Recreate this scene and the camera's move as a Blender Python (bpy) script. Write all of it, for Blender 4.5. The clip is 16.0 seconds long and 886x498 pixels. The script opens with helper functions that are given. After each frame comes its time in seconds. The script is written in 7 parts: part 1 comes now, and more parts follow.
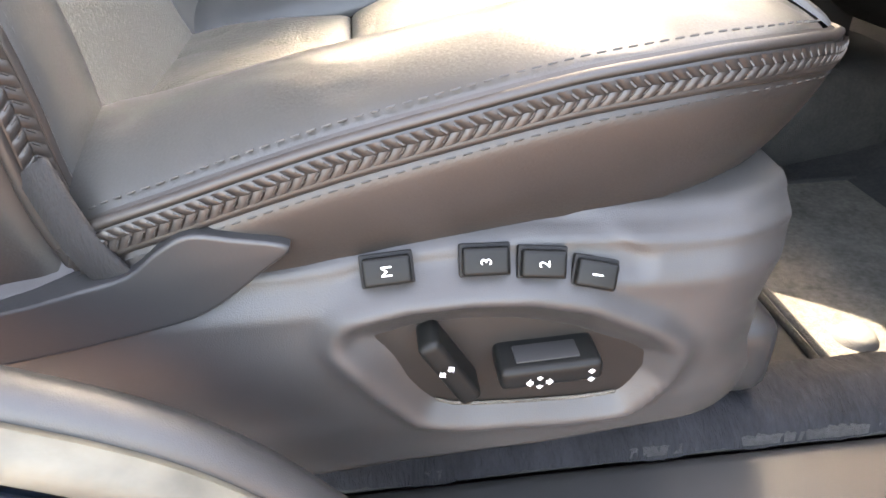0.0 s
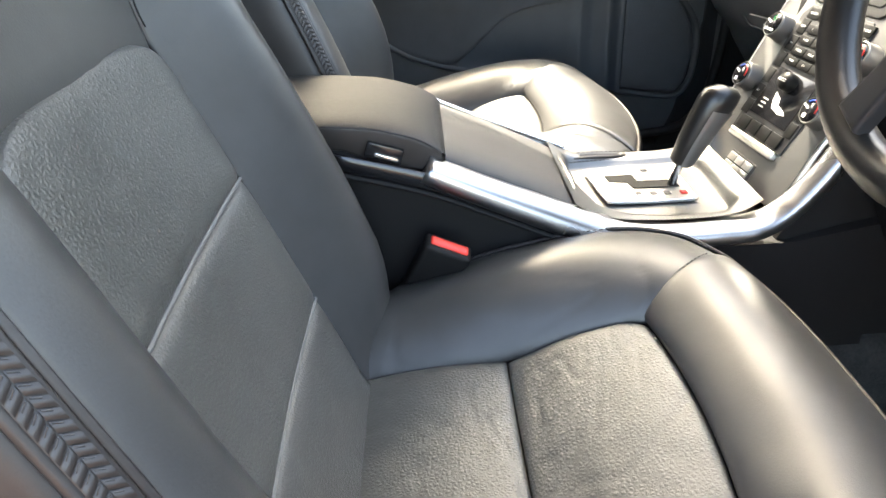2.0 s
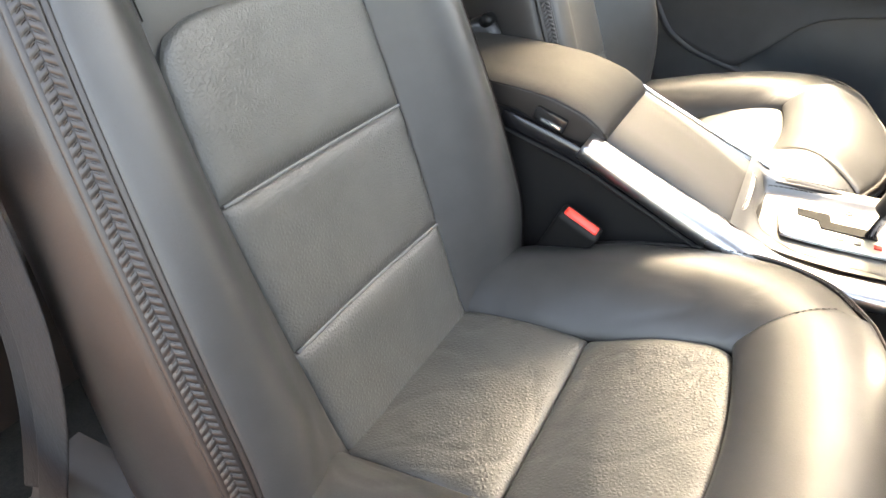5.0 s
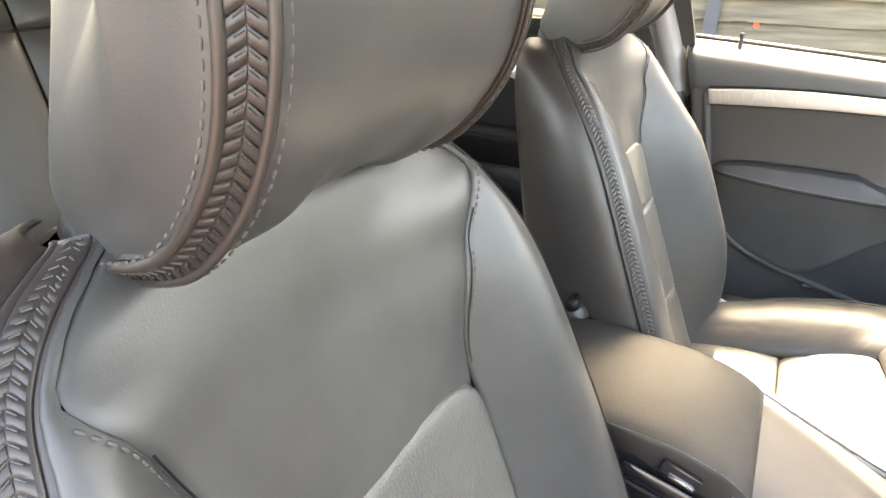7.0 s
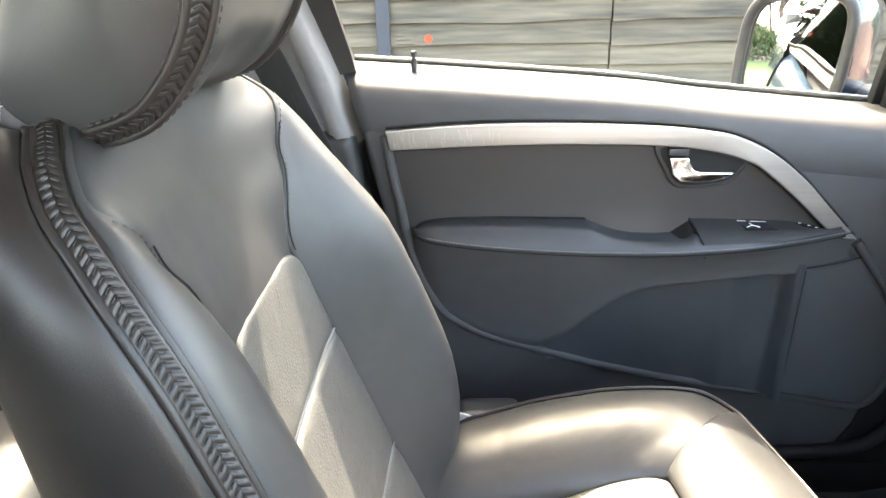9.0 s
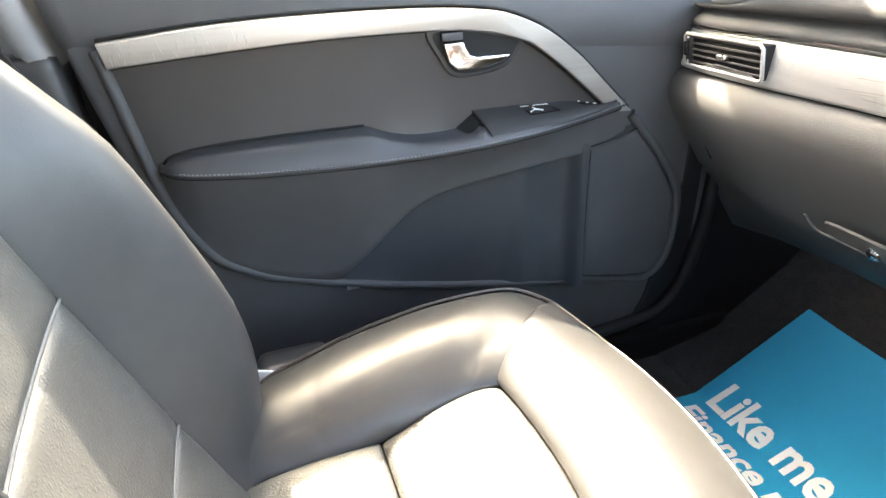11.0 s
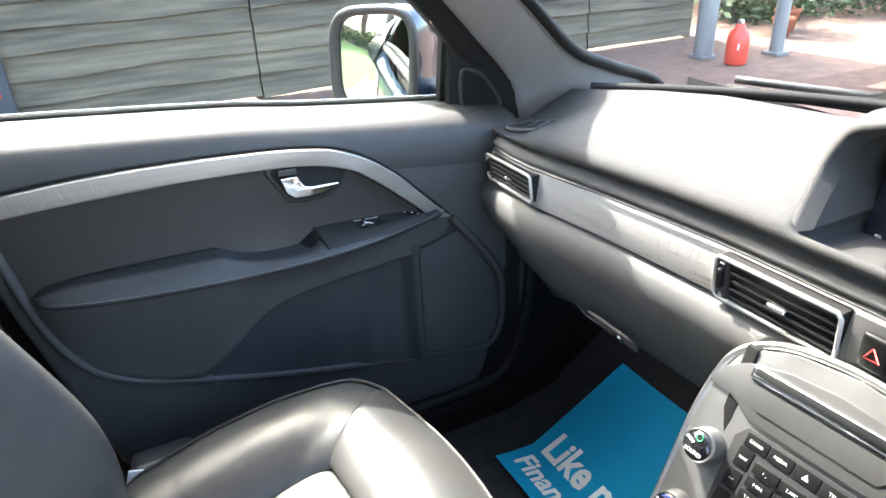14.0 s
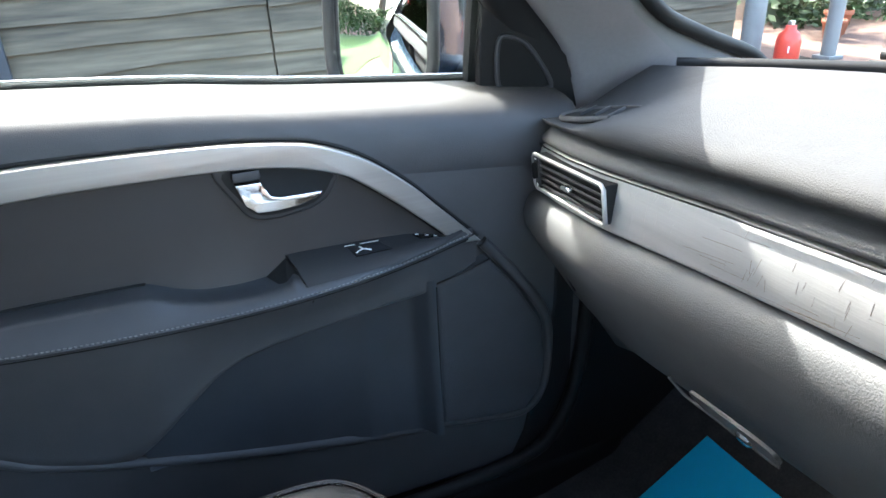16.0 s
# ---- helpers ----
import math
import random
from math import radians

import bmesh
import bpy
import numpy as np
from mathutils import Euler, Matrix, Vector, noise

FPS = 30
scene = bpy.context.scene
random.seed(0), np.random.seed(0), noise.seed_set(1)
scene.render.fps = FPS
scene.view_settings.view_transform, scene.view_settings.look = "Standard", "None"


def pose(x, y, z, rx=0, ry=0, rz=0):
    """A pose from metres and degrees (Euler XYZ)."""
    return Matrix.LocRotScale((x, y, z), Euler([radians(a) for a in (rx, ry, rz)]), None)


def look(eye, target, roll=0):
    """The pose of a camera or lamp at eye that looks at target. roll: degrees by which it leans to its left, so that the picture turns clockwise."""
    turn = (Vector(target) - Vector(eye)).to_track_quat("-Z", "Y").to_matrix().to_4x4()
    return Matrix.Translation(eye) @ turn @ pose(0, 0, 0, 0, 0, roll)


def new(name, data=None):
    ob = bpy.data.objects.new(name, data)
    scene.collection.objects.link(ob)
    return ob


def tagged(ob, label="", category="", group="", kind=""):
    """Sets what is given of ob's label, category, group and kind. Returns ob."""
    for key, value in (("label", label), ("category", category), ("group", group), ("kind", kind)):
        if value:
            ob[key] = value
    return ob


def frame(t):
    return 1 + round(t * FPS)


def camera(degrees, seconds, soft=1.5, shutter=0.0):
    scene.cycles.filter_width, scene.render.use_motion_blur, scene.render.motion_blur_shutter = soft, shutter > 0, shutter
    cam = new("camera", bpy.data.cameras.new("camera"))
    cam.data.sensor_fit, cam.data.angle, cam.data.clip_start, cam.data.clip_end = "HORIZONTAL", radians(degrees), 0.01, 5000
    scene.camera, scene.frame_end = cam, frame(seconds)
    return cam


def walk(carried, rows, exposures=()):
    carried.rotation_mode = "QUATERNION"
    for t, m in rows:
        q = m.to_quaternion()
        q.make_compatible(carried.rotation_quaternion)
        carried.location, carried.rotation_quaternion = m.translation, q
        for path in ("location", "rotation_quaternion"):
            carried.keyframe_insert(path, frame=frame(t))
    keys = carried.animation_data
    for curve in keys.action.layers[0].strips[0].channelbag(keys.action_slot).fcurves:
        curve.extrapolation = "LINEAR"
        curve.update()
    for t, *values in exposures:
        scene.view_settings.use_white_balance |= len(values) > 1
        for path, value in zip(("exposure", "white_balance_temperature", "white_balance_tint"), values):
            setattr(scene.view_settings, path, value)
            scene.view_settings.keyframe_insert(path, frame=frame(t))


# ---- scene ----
cam = camera(66.5, 16.0, shutter=0.0)
EXPOSURES = [(0.0, 5.2, 9330.0, 14), (1.0, 4.5, 8690.0, 11), (2.0, 4.15, 7950.0, 8), (3.0, 4.0, 7840.0, 7), (5.5, 4.6, 9540.0, 12), (6.2, 4.7, 9540.0, 12), (7.0, 5.1, 9750.0, 13), (8.5, 4.98, 8590.0, 11), (10.0, 4.85, 8270.0, 10), (12.5, 5.22, 8370.0, 11), (13.2, 5.06, 8060.0, 10), (13.9, 4.32, 6890.0, 7), (14.4, 3.86, 6680.0, 6), (15.2, 3.87, 6570.0, 5), (16.0, 4.1, 6470.0, 5)]
PATH = [
    (0, (-0.0382, 0.0636, 0.7598), (0.1505, 1.8423, -0.3776), -1.2),
    (0.5, (-0.0509, 0.0837, 0.8022), (0.1579, 1.8614, -0.3341), -0.1),
    (1, (-0.0668, 0.1399, 0.9199), (0.0678, 1.9112, -0.2387), -2.2),
    (1.5, (-0.1071, 0.1664, 1.0163), (-0.0307, 1.9621, -0.1073), -2.8),
    (2, (-0.1113, 0.1675, 1.0524), (-0.0922, 1.9939, -0.0235), -3.5),
    (2.5, (-0.0488, 0.1537, 0.9994), (-0.3350, 1.9790, -0.0405), -1.7),
    (3, (0.0625, 0.1166, 0.9750), (-0.4982, 1.8603, -0.0914), 0.7),
    (3.2, (0.1113, 0.0912, 0.9739), (-0.4569, 1.8264, -0.1052), 1.0),
    (5.3, (0.0445, 0.1590, 1.0842), (-0.8904, 1.7066, -0.0225), 0.2),
    (5.5, (0.0244, 0.1760, 1.1032), (-0.9741, 1.7108, 0.0337), 0.3),
    (6, (-0.0191, 0.2173, 1.1541), (-1.0589, 1.7861, 0.1800), 0.3),
    (6.5, (-0.0784, 0.2459, 1.1976), (-1.1098, 1.8603, 0.2892), 0.4),
    (7, (-0.1399, 0.2904, 1.2463), (-1.0049, 2.0108, 0.3602), 0.2),
    (7.5, (-0.1834, 0.3901, 1.2569), (-0.8024, 2.2101, 0.3634), 0.7),
    (8, (-0.1558, 0.4865, 1.2697), (-0.6752, 2.3373, 0.3761), -1.0),
    (8.5, (-0.1738, 0.6222, 1.2368), (-0.5130, 2.5154, 0.3464), -0.6),
    (9, (-0.1675, 0.7759, 1.2209), (-0.2290, 2.7062, 0.3464), -1.1),
    (9.5, (-0.1834, 0.8734, 1.2251), (-0.0223, 2.7973, 0.3496), -1.7),
    (10, (-0.1919, 0.8862, 1.1562), (0.2957, 2.7422, 0.2552), -1.6),
    (10.2, (-0.1823, 0.8703, 1.1361), (0.3657, 2.6945, 0.2065), -1.6),
    (12.3, (-0.1399, 0.8883, 1.2082), (0.4229, 2.5822, 0.0644), -2.6),
    (12.5, (-0.1346, 0.8989, 1.2495), (0.4367, 2.6087, 0.1344), -3.1),
    (13, (-0.1177, 0.8968, 1.2421), (0.5289, 2.6723, 0.2796), -2.9),
    (13.5, (-0.0689, 0.8310, 1.2506), (0.7028, 2.5567, 0.2913), -2.8),
    (14, (-0.0700, 0.7229, 1.3004), (0.7346, 2.4327, 0.3390), -2.3),
    (14.5, (-0.0647, 0.6689, 1.3174), (0.7409, 2.3733, 0.3475), -2.1),
    (15, (-0.0509, 0.6985, 1.3343), (0.7081, 2.4274, 0.3687), -2.2),
    (15.5, (-0.0011, 0.8120, 1.2665), (0.7346, 2.5525, 0.3051), -2.2),
    (16, (0.0562, 0.9964, 1.1849), (0.7982, 2.7496, 0.2510), -2.5),
]
walk(cam, [(t, look(eye, target, roll)) for t, eye, target, roll in PATH], EXPOSURES)

# ---- daylight ----
SUN = Vector((-0.11, 0.87, 1.0)).normalized()
world = bpy.data.worlds.new("sky")
scene.world = world
world.use_nodes = True
wn = world.node_tree.nodes
sky = wn.new("ShaderNodeTexSky")
sky.sky_type, sky.sun_disc = "NISHITA", False
sky.dust_density, sky.ozone_density, sky.air_density = 3.5, 0.3, 0.9
sky.sun_elevation = math.asin(SUN.z)
sky.sun_rotation = math.atan2(SUN.x, SUN.y)
world.node_tree.links.new(sky.outputs[0], wn["Background"].inputs[0])
wn["Background"].inputs[1].default_value = 0.15
sun = new("sun", bpy.data.lights.new("sun", "SUN"))
sun.data.energy, sun.data.angle, sun.data.color = 1.6, radians(0.53), (1.0, 0.992, 0.975)
sun.matrix_world = look(SUN * 30, (0, 0, 0))


# ---- materials ----
def material(name, base, rough=0.5, metal=0.0, spread=0.12, scale=30.0, bump=0.0, bump_scale=200.0, grain="noise", spec=0.5, stretch=(1, 1, 1), wear=0.0, coat=0.0):
    m = bpy.data.materials.new(name)
    m.use_nodes = True
    n, link = m.node_tree.nodes, m.node_tree.links.new
    p = n["Principled BSDF"]
    tc = n.new("ShaderNodeTexCoord")
    mp = n.new("ShaderNodeMapping")
    mp.inputs["Scale"].default_value = stretch
    link(tc.outputs["Object"], mp.inputs["Vector"])
    n1 = n.new("ShaderNodeTexNoise")
    n1.inputs["Scale"].default_value, n1.inputs["Detail"].default_value = scale, 5
    link(mp.outputs[0], n1.inputs["Vector"])
    n2 = n.new("ShaderNodeTexNoise")
    n2.inputs["Scale"].default_value, n2.inputs["Detail"].default_value = scale * 0.17, 3
    link(mp.outputs[0], n2.inputs["Vector"])
    add = n.new("ShaderNodeMath")
    add.operation = "ADD"
    link(n1.outputs["Fac"], add.inputs[0])
    link(n2.outputs["Fac"], add.inputs[1])
    ramp = n.new("ShaderNodeMapRange")
    ramp.inputs["From Min"].default_value, ramp.inputs["From Max"].default_value = 0.6, 1.4
    ramp.inputs["To Min"].default_value, ramp.inputs["To Max"].default_value = 1 - spread, 1 + spread
    link(add.outputs[0], ramp.inputs["Value"])
    mul = n.new("ShaderNodeVectorMath")
    mul.operation = "SCALE"
    mul.inputs[0].default_value = base
    link(ramp.outputs[0], mul.inputs["Scale"])
    link(mul.outputs[0], p.inputs["Base Color"])
    rr = n.new("ShaderNodeMapRange")
    rr.inputs["From Min"].default_value, rr.inputs["From Max"].default_value = 0.3, 0.7
    rr.inputs["To Min"].default_value, rr.inputs["To Max"].default_value = max(0.02, rough - 0.06 - wear), min(1.0, rough + 0.06)
    link(n2.outputs["Fac"], rr.inputs["Value"])
    link(rr.outputs[0], p.inputs["Roughness"])
    p.inputs["Metallic"].default_value = metal
    p.inputs["Specular IOR Level"].default_value = spec
    p.inputs["Coat Weight"].default_value = coat
    if bump:
        b = n.new("ShaderNodeBump")
        b.inputs["Strength"].default_value, b.inputs["Distance"].default_value = bump, 0.0016
        if grain == "cells":
            g = n.new("ShaderNodeTexVoronoi")
            g.feature = "DISTANCE_TO_EDGE"
            g.inputs["Scale"].default_value = bump_scale
            wob = n.new("ShaderNodeTexNoise")
            wob.inputs["Scale"].default_value = bump_scale * 0.4
            mix = n.new("ShaderNodeVectorMath")
            mix.operation = "MULTIPLY_ADD"
            mix.inputs[1].default_value = (0.0022, 0.0022, 0.0022)
            link(wob.outputs["Color"], mix.inputs[0])
            link(mp.outputs[0], mix.inputs[2])
            link(mix.outputs[0], g.inputs["Vector"])
            lim = n.new("ShaderNodeMapRange")
            lim.inputs["From Max"].default_value = 0.45
            lim.interpolation_type = "SMOOTHSTEP"
            link(g.outputs["Distance"], lim.inputs["Value"])
            height = lim.outputs[0]
        else:
            g = n.new("ShaderNodeTexNoise")
            g.inputs["Scale"].default_value, g.inputs["Detail"].default_value = bump_scale, 4
            link(mp.outputs[0], g.inputs["Vector"])
            height = g.outputs["Fac"]
        soft = n.new("ShaderNodeTexNoise")
        soft.inputs["Scale"].default_value, soft.inputs["Detail"].default_value = 22, 6
        link(tc.outputs["Object"], soft.inputs["Vector"])
        s2 = n.new("ShaderNodeMath")
        s2.operation = "MULTIPLY_ADD"
        s2.inputs[1].default_value = 0.6 if grain == "cells" else 0.0
        link(soft.outputs["Fac"], s2.inputs[0])
        link(height, s2.inputs[2])
        link(s2.outputs[0], b.inputs["Height"])
        link(b.outputs[0], p.inputs["Normal"])
    return m


LEATHER = material("black_leather", (0.037, 0.0368, 0.0357), 0.42, spec=0.55, bump=0.05, bump_scale=420, grain="cells", spread=0.18, scale=40)
LEATHER_SEAT = material("grained_black_leather", (0.060, 0.060, 0.055), 0.40, spec=0.58, bump=0.25, bump_scale=270, grain="cells", spread=0.2, scale=40)
LEATHER_LID = material("matt_black_leather", (0.020, 0.0198, 0.0192), 0.58, spec=0.22, bump=0.10, bump_scale=420, grain="cells", spread=0.18, scale=40)
# black leather; the brown tint paints in warm light bounced off the gravel
LEATHER_SIDE = material("black_leather_with_warm_bounce", (0.0225, 0.0188, 0.0170), 0.42, spec=0.5, bump=0.05, bump_scale=500, grain="cells", spread=0.2, scale=30)
THREAD = material("grey_thread", (0.055, 0.053, 0.052), 0.8, spread=0.1, scale=300)
THREAD_DARK = material("dark_thread", (0.03, 0.03, 0.03), 0.8, spread=0.1, scale=300)
PLASTIC = material("grained_charcoal_plastic", (0.030, 0.0288, 0.0288), 0.46, bump=0.14, bump_scale=1500, spread=0.12, scale=60)
PLASTIC_SMOOTH = material("satin_black_plastic", (0.020, 0.020, 0.021), 0.42, bump=0.05, bump_scale=600, spread=0.1)
GLOSS = material("gloss_black_plastic", (0.012, 0.012, 0.013), 0.16, spread=0.1)
PANEL = material("dark_control_panel", (0.014, 0.012, 0.011), 0.5, spec=0.25, bump=0.05, bump_scale=600)
BUTTON = material("black_button_plastic", (0.007, 0.0072, 0.007), 0.42, spec=0.16, bump=0.05, bump_scale=700)
# seam colour holds a sunlit edge highlight; also the grey armrest thread
SEAM = material("seam_highlight_and_thread", (0.13, 0.128, 0.122), 0.6, spread=0.15, scale=120)
WHITE_INK = material("white_print", (0.75, 0.75, 0.72), 0.6, spread=0.04)
RED_INK = material("red_print", (0.65, 0.03, 0.02), 0.5, spread=0.04)
BLUE_INK = material("blue_print", (0.03, 0.10, 0.5), 0.5, spread=0.04)
RED_PLASTIC = material("red_button_plastic", (0.75, 0.035, 0.02), 0.38, spread=0.06)
GREEN_INK = material("green_print", (0.02, 0.4, 0.12), 0.5, spread=0.04)
CARPET = material("charcoal_carpet", (0.033, 0.0332, 0.034), 0.95, bump=1.0, bump_scale=900, spread=0.35, scale=250, spec=0.1)
CARPET_SILL = material("ridged_sill_carpet", (0.015, 0.0155, 0.018), 0.95, bump=1.0, bump_scale=160, spread=0.4, scale=120, spec=0.1, stretch=(3.0, 1, 1))
CARPET_MAT = material("grey_carpet_mat", (0.10, 0.095, 0.085), 0.95, bump=1.0, bump_scale=700, spread=0.4, scale=200, spec=0.1)
DASH = material("grained_grey_dash_skin", (0.046, 0.0455, 0.045), 0.78, spec=0.15, bump=0.25, bump_scale=420, spread=0.12, grain="cells", scale=30)
DASH_LOW = material("grained_grey_dash_plastic", (0.068, 0.067, 0.0655), 0.66, bump=0.4, bump_scale=700, spread=0.12)
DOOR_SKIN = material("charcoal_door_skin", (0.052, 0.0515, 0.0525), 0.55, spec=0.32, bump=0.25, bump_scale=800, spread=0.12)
DOOR_INSET = material("brownish_charcoal_skin", (0.022, 0.0193, 0.0190), 0.5, bump=0.12, bump_scale=700, spread=0.14, scale=25)
DOOR_ARM = material("soft_charcoal_armrest_skin", (0.030, 0.0305, 0.033), 0.46, bump=0.16, bump_scale=700, spread=0.12)
POD = material("dark_satin_switch_panel", (0.016, 0.0158, 0.016), 0.5, spec=0.35, bump=0.12, bump_scale=700, spread=0.1)
BIN_LINING = material("dark_bin_plastic", (0.030, 0.033, 0.037), 0.34, bump=0.08, bump_scale=600, spread=0.15)
SPEAKER = material("fine_perforated_speaker_cloth", (0.052, 0.053, 0.056), 0.6, bump=0.7, bump_scale=520, grain="cells", spread=0.12, spec=0.35)
TRIM_DARK = material("near_black_trim", (0.008, 0.0078, 0.0080), 0.6, spec=0.2, bump=0.2, bump_scale=800, spread=0.15)
SCRATCH = material("bright_scratch", (0.55, 0.53, 0.50), 0.5, metal=0.6, spread=0.1)
SCRATCH_BROWN = material("brown_scratch", (0.16, 0.12, 0.07), 0.7, spread=0.2)
DOOR_ALU = material("brushed_door_aluminium", (0.34, 0.325, 0.305), 0.42, metal=0.8, bump=0.05, bump_scale=200, spread=0.10, scale=40, stretch=(0.08, 1, 6))
SATIN = material("satin_grey_field", (0.085, 0.085, 0.083), 0.42, metal=0.5, spread=0.05, scale=60)
ALU = material("brushed_aluminium", (0.62, 0.61, 0.58), 0.36, metal=1.0, bump=0.08, bump_scale=120, spread=0.12, scale=40, stretch=(1, 0.05, 6))
CHROME = material("satin_chrome", (0.78, 0.79, 0.80), 0.22, metal=1.0, spread=0.06)
BRIGHT = material("polished_chrome", (0.85, 0.86, 0.87), 0.08, metal=1.0, spread=0.03)
STEEL = material("zinc_plated_steel", (0.62, 0.64, 0.67), 0.3, metal=1.0, spread=0.15, scale=60)
RAIL = material("satin_silver_rail", (0.46, 0.46, 0.465), 0.30, metal=1.0, spread=0.05, scale=30)
COVER = material("grey_satin_cover", (0.032, 0.0315, 0.031), 0.6, bump=0.1, bump_scale=900, spread=0.06)
PLATE = material("silver_painted_plate", (0.175, 0.175, 0.171), 0.42, metal=0.85, spread=0.06, scale=80)
HEADLINER = material("pale_headliner_cloth", (0.55, 0.53, 0.50), 0.9, bump=0.3, bump_scale=900, spread=0.05, scale=200)
PILLAR = material("pale_pillar_cloth", (0.22, 0.212, 0.216), 0.85, bump=0.4, bump_scale=900, spread=0.06, scale=200)
WEB = material("dark_belt_webbing", (0.010, 0.009, 0.009), 0.85, bump=0.8, bump_scale=500, spread=0.25, scale=220, stretch=(1, 1, 0.3))
RUBBER = material("black_rubber", (0.007, 0.007, 0.007), 0.65, spec=0.25, bump=0.1, bump_scale=300, spread=0.2)
SEAL = material("worn_rubber_seal", (0.085, 0.078, 0.060), 0.6, bump=0.5, bump_scale=60, spread=0.7, scale=55, stretch=(0.5, 1, 1))
PAPER = material("blue_paper", (0.001, 0.27, 0.47), 0.75, spec=0.2, bump=0.05, bump_scale=60, spread=0.06, scale=8)
PAINT = material("dark_blue_car_paint", (0.02, 0.035, 0.06), 0.22, metal=0.4, spread=0.08, coat=1.0)
WOOD = material("weathered_fence_wood", (0.106, 0.086, 0.059), 0.85, bump=0.9, bump_scale=14, spread=0.75, scale=9, stretch=(0.25, 1, 3.0))
GRAVEL = material("red_gravel", (0.145, 0.094, 0.074), 0.95, spec=0.1, bump=1.0, bump_scale=60, spread=0.45, scale=45)
LEAF = material("hedge_leaf", (0.035, 0.065, 0.016), 0.6, spread=0.5, scale=6)
GRASS = material("lawn_grass", (0.055, 0.10, 0.022), 0.85, spread=0.35, scale=6, bump=0.8, bump_scale=80)
BARK = material("tree_bark", (0.12, 0.09, 0.07), 0.9, spread=0.4, bump=1.0, bump_scale=40)
POST_GREY = material("grey_painted_post", (0.16, 0.165, 0.165), 0.6, spread=0.2, scale=10)
POST_DARK = material("dark_blue_grey_post_paint", (0.045, 0.050, 0.060), 0.6, spread=0.2, scale=10)
BANK = material("shaded_shrub_bank", (0.045, 0.055, 0.022), 0.9, spread=0.6, scale=3, bump=1.0, bump_scale=9)
RED_PAINT = material("red_bottle_paint", (0.55, 0.05, 0.03), 0.4, spread=0.15)
TERRACOTTA = material("terracotta", (0.32, 0.10, 0.05), 0.8, spread=0.15)
SCREEN = material("dark_display_glass", (0.012, 0.013, 0.018), 0.12, spread=0.05)


def glow(name, colour, power):
    m = bpy.data.materials.new(name)
    m.use_nodes = True
    p = m.node_tree.nodes["Principled BSDF"]
    p.inputs["Base Color"].default_value = (*[c * 0.5 for c in colour], 1)
    p.inputs["Emission Color"].default_value = (*colour, 1)
    p.inputs["Emission Strength"].default_value = power
    return m


LIT_WHITE = glow("lit_display_white", (0.5, 0.55, 0.6), 0.05)
LIT_BLUE = glow("lit_display_blue", (0.05, 0.25, 0.7), 0.07)


def clear(name, tint=(1, 1, 1), ior=1.12):
    """Thin glass: clear, with a mirror sheen that grows towards grazing views."""
    m = bpy.data.materials.new(name)
    m.use_nodes = True
    n, link = m.node_tree.nodes, m.node_tree.links.new
    see, sheen, mix, edge = n.new("ShaderNodeBsdfTransparent"), n.new("ShaderNodeBsdfGlossy"), n.new("ShaderNodeMixShader"), n.new("ShaderNodeFresnel")
    see.inputs["Color"].default_value = (*tint, 1)
    sheen.inputs["Roughness"].default_value = 0.0
    edge.inputs["IOR"].default_value = ior
    link(edge.outputs[0], mix.inputs[0])
    link(see.outputs[0], mix.inputs[1])
    link(sheen.outputs[0], mix.inputs[2])
    link(mix.outputs[0], n["Material Output"].inputs["Surface"])
    return m


GLASS = clear("window_glass", (0.95, 0.98, 0.965))
# grey tint added to the rear glass to weaken sun on the bench
DIM_GLASS = clear("sun_dimming_rear_glass", (0.64, 0.66, 0.65))
SCREEN_GLASS = clear("windscreen_glass", (0.93, 0.97, 0.955), 1.12)
MIRROR = material("mirror_glass", (0.92, 0.94, 0.95), 0.01, metal=1.0, spread=0.01)
MIRROR.node_tree.nodes["Principled BSDF"].inputs["Roughness"].default_value = 0.01
for old in list(MIRROR.node_tree.nodes["Principled BSDF"].inputs["Roughness"].links):
    MIRROR.node_tree.links.remove(old)


# ---- building tools ----
def thing(name, at, label, category, group="", kind=""):
    ob = new(name)
    ob.location = at
    ob.empty_display_size = 0.05
    return tagged(ob, label, category, group, kind)


def base_of(ob):
    p = Vector((0, 0, 0))
    while ob:
        p += ob.location
        ob = ob.parent
    return p


def part(name, shape, mat, parent=None, label="", smooth=True, kind=""):
    """One mesh object from a bmesh or from (vertices, faces) in room coordinates, under a thing or a part."""
    me = bpy.data.meshes.new(name)
    if isinstance(shape, tuple):
        me.from_pydata([tuple(v) for v in shape[0]], [], [tuple(f) for f in shape[1]])
    else:
        shape.to_mesh(me)
        shape.free()
    if smooth:
        me.polygons.foreach_set("use_smooth", [True] * len(me.polygons))
    me.materials.append(mat)
    me.update()
    ob = new(name, me)
    if smooth and not isinstance(shape, tuple):
        me.set_sharp_from_angle(angle=radians(38))
    if parent:
        ob.parent = parent
        ob.location = -base_of(parent)
    if label:
        ob["label"] = label
    if kind:
        ob["kind"] = kind
    return ob


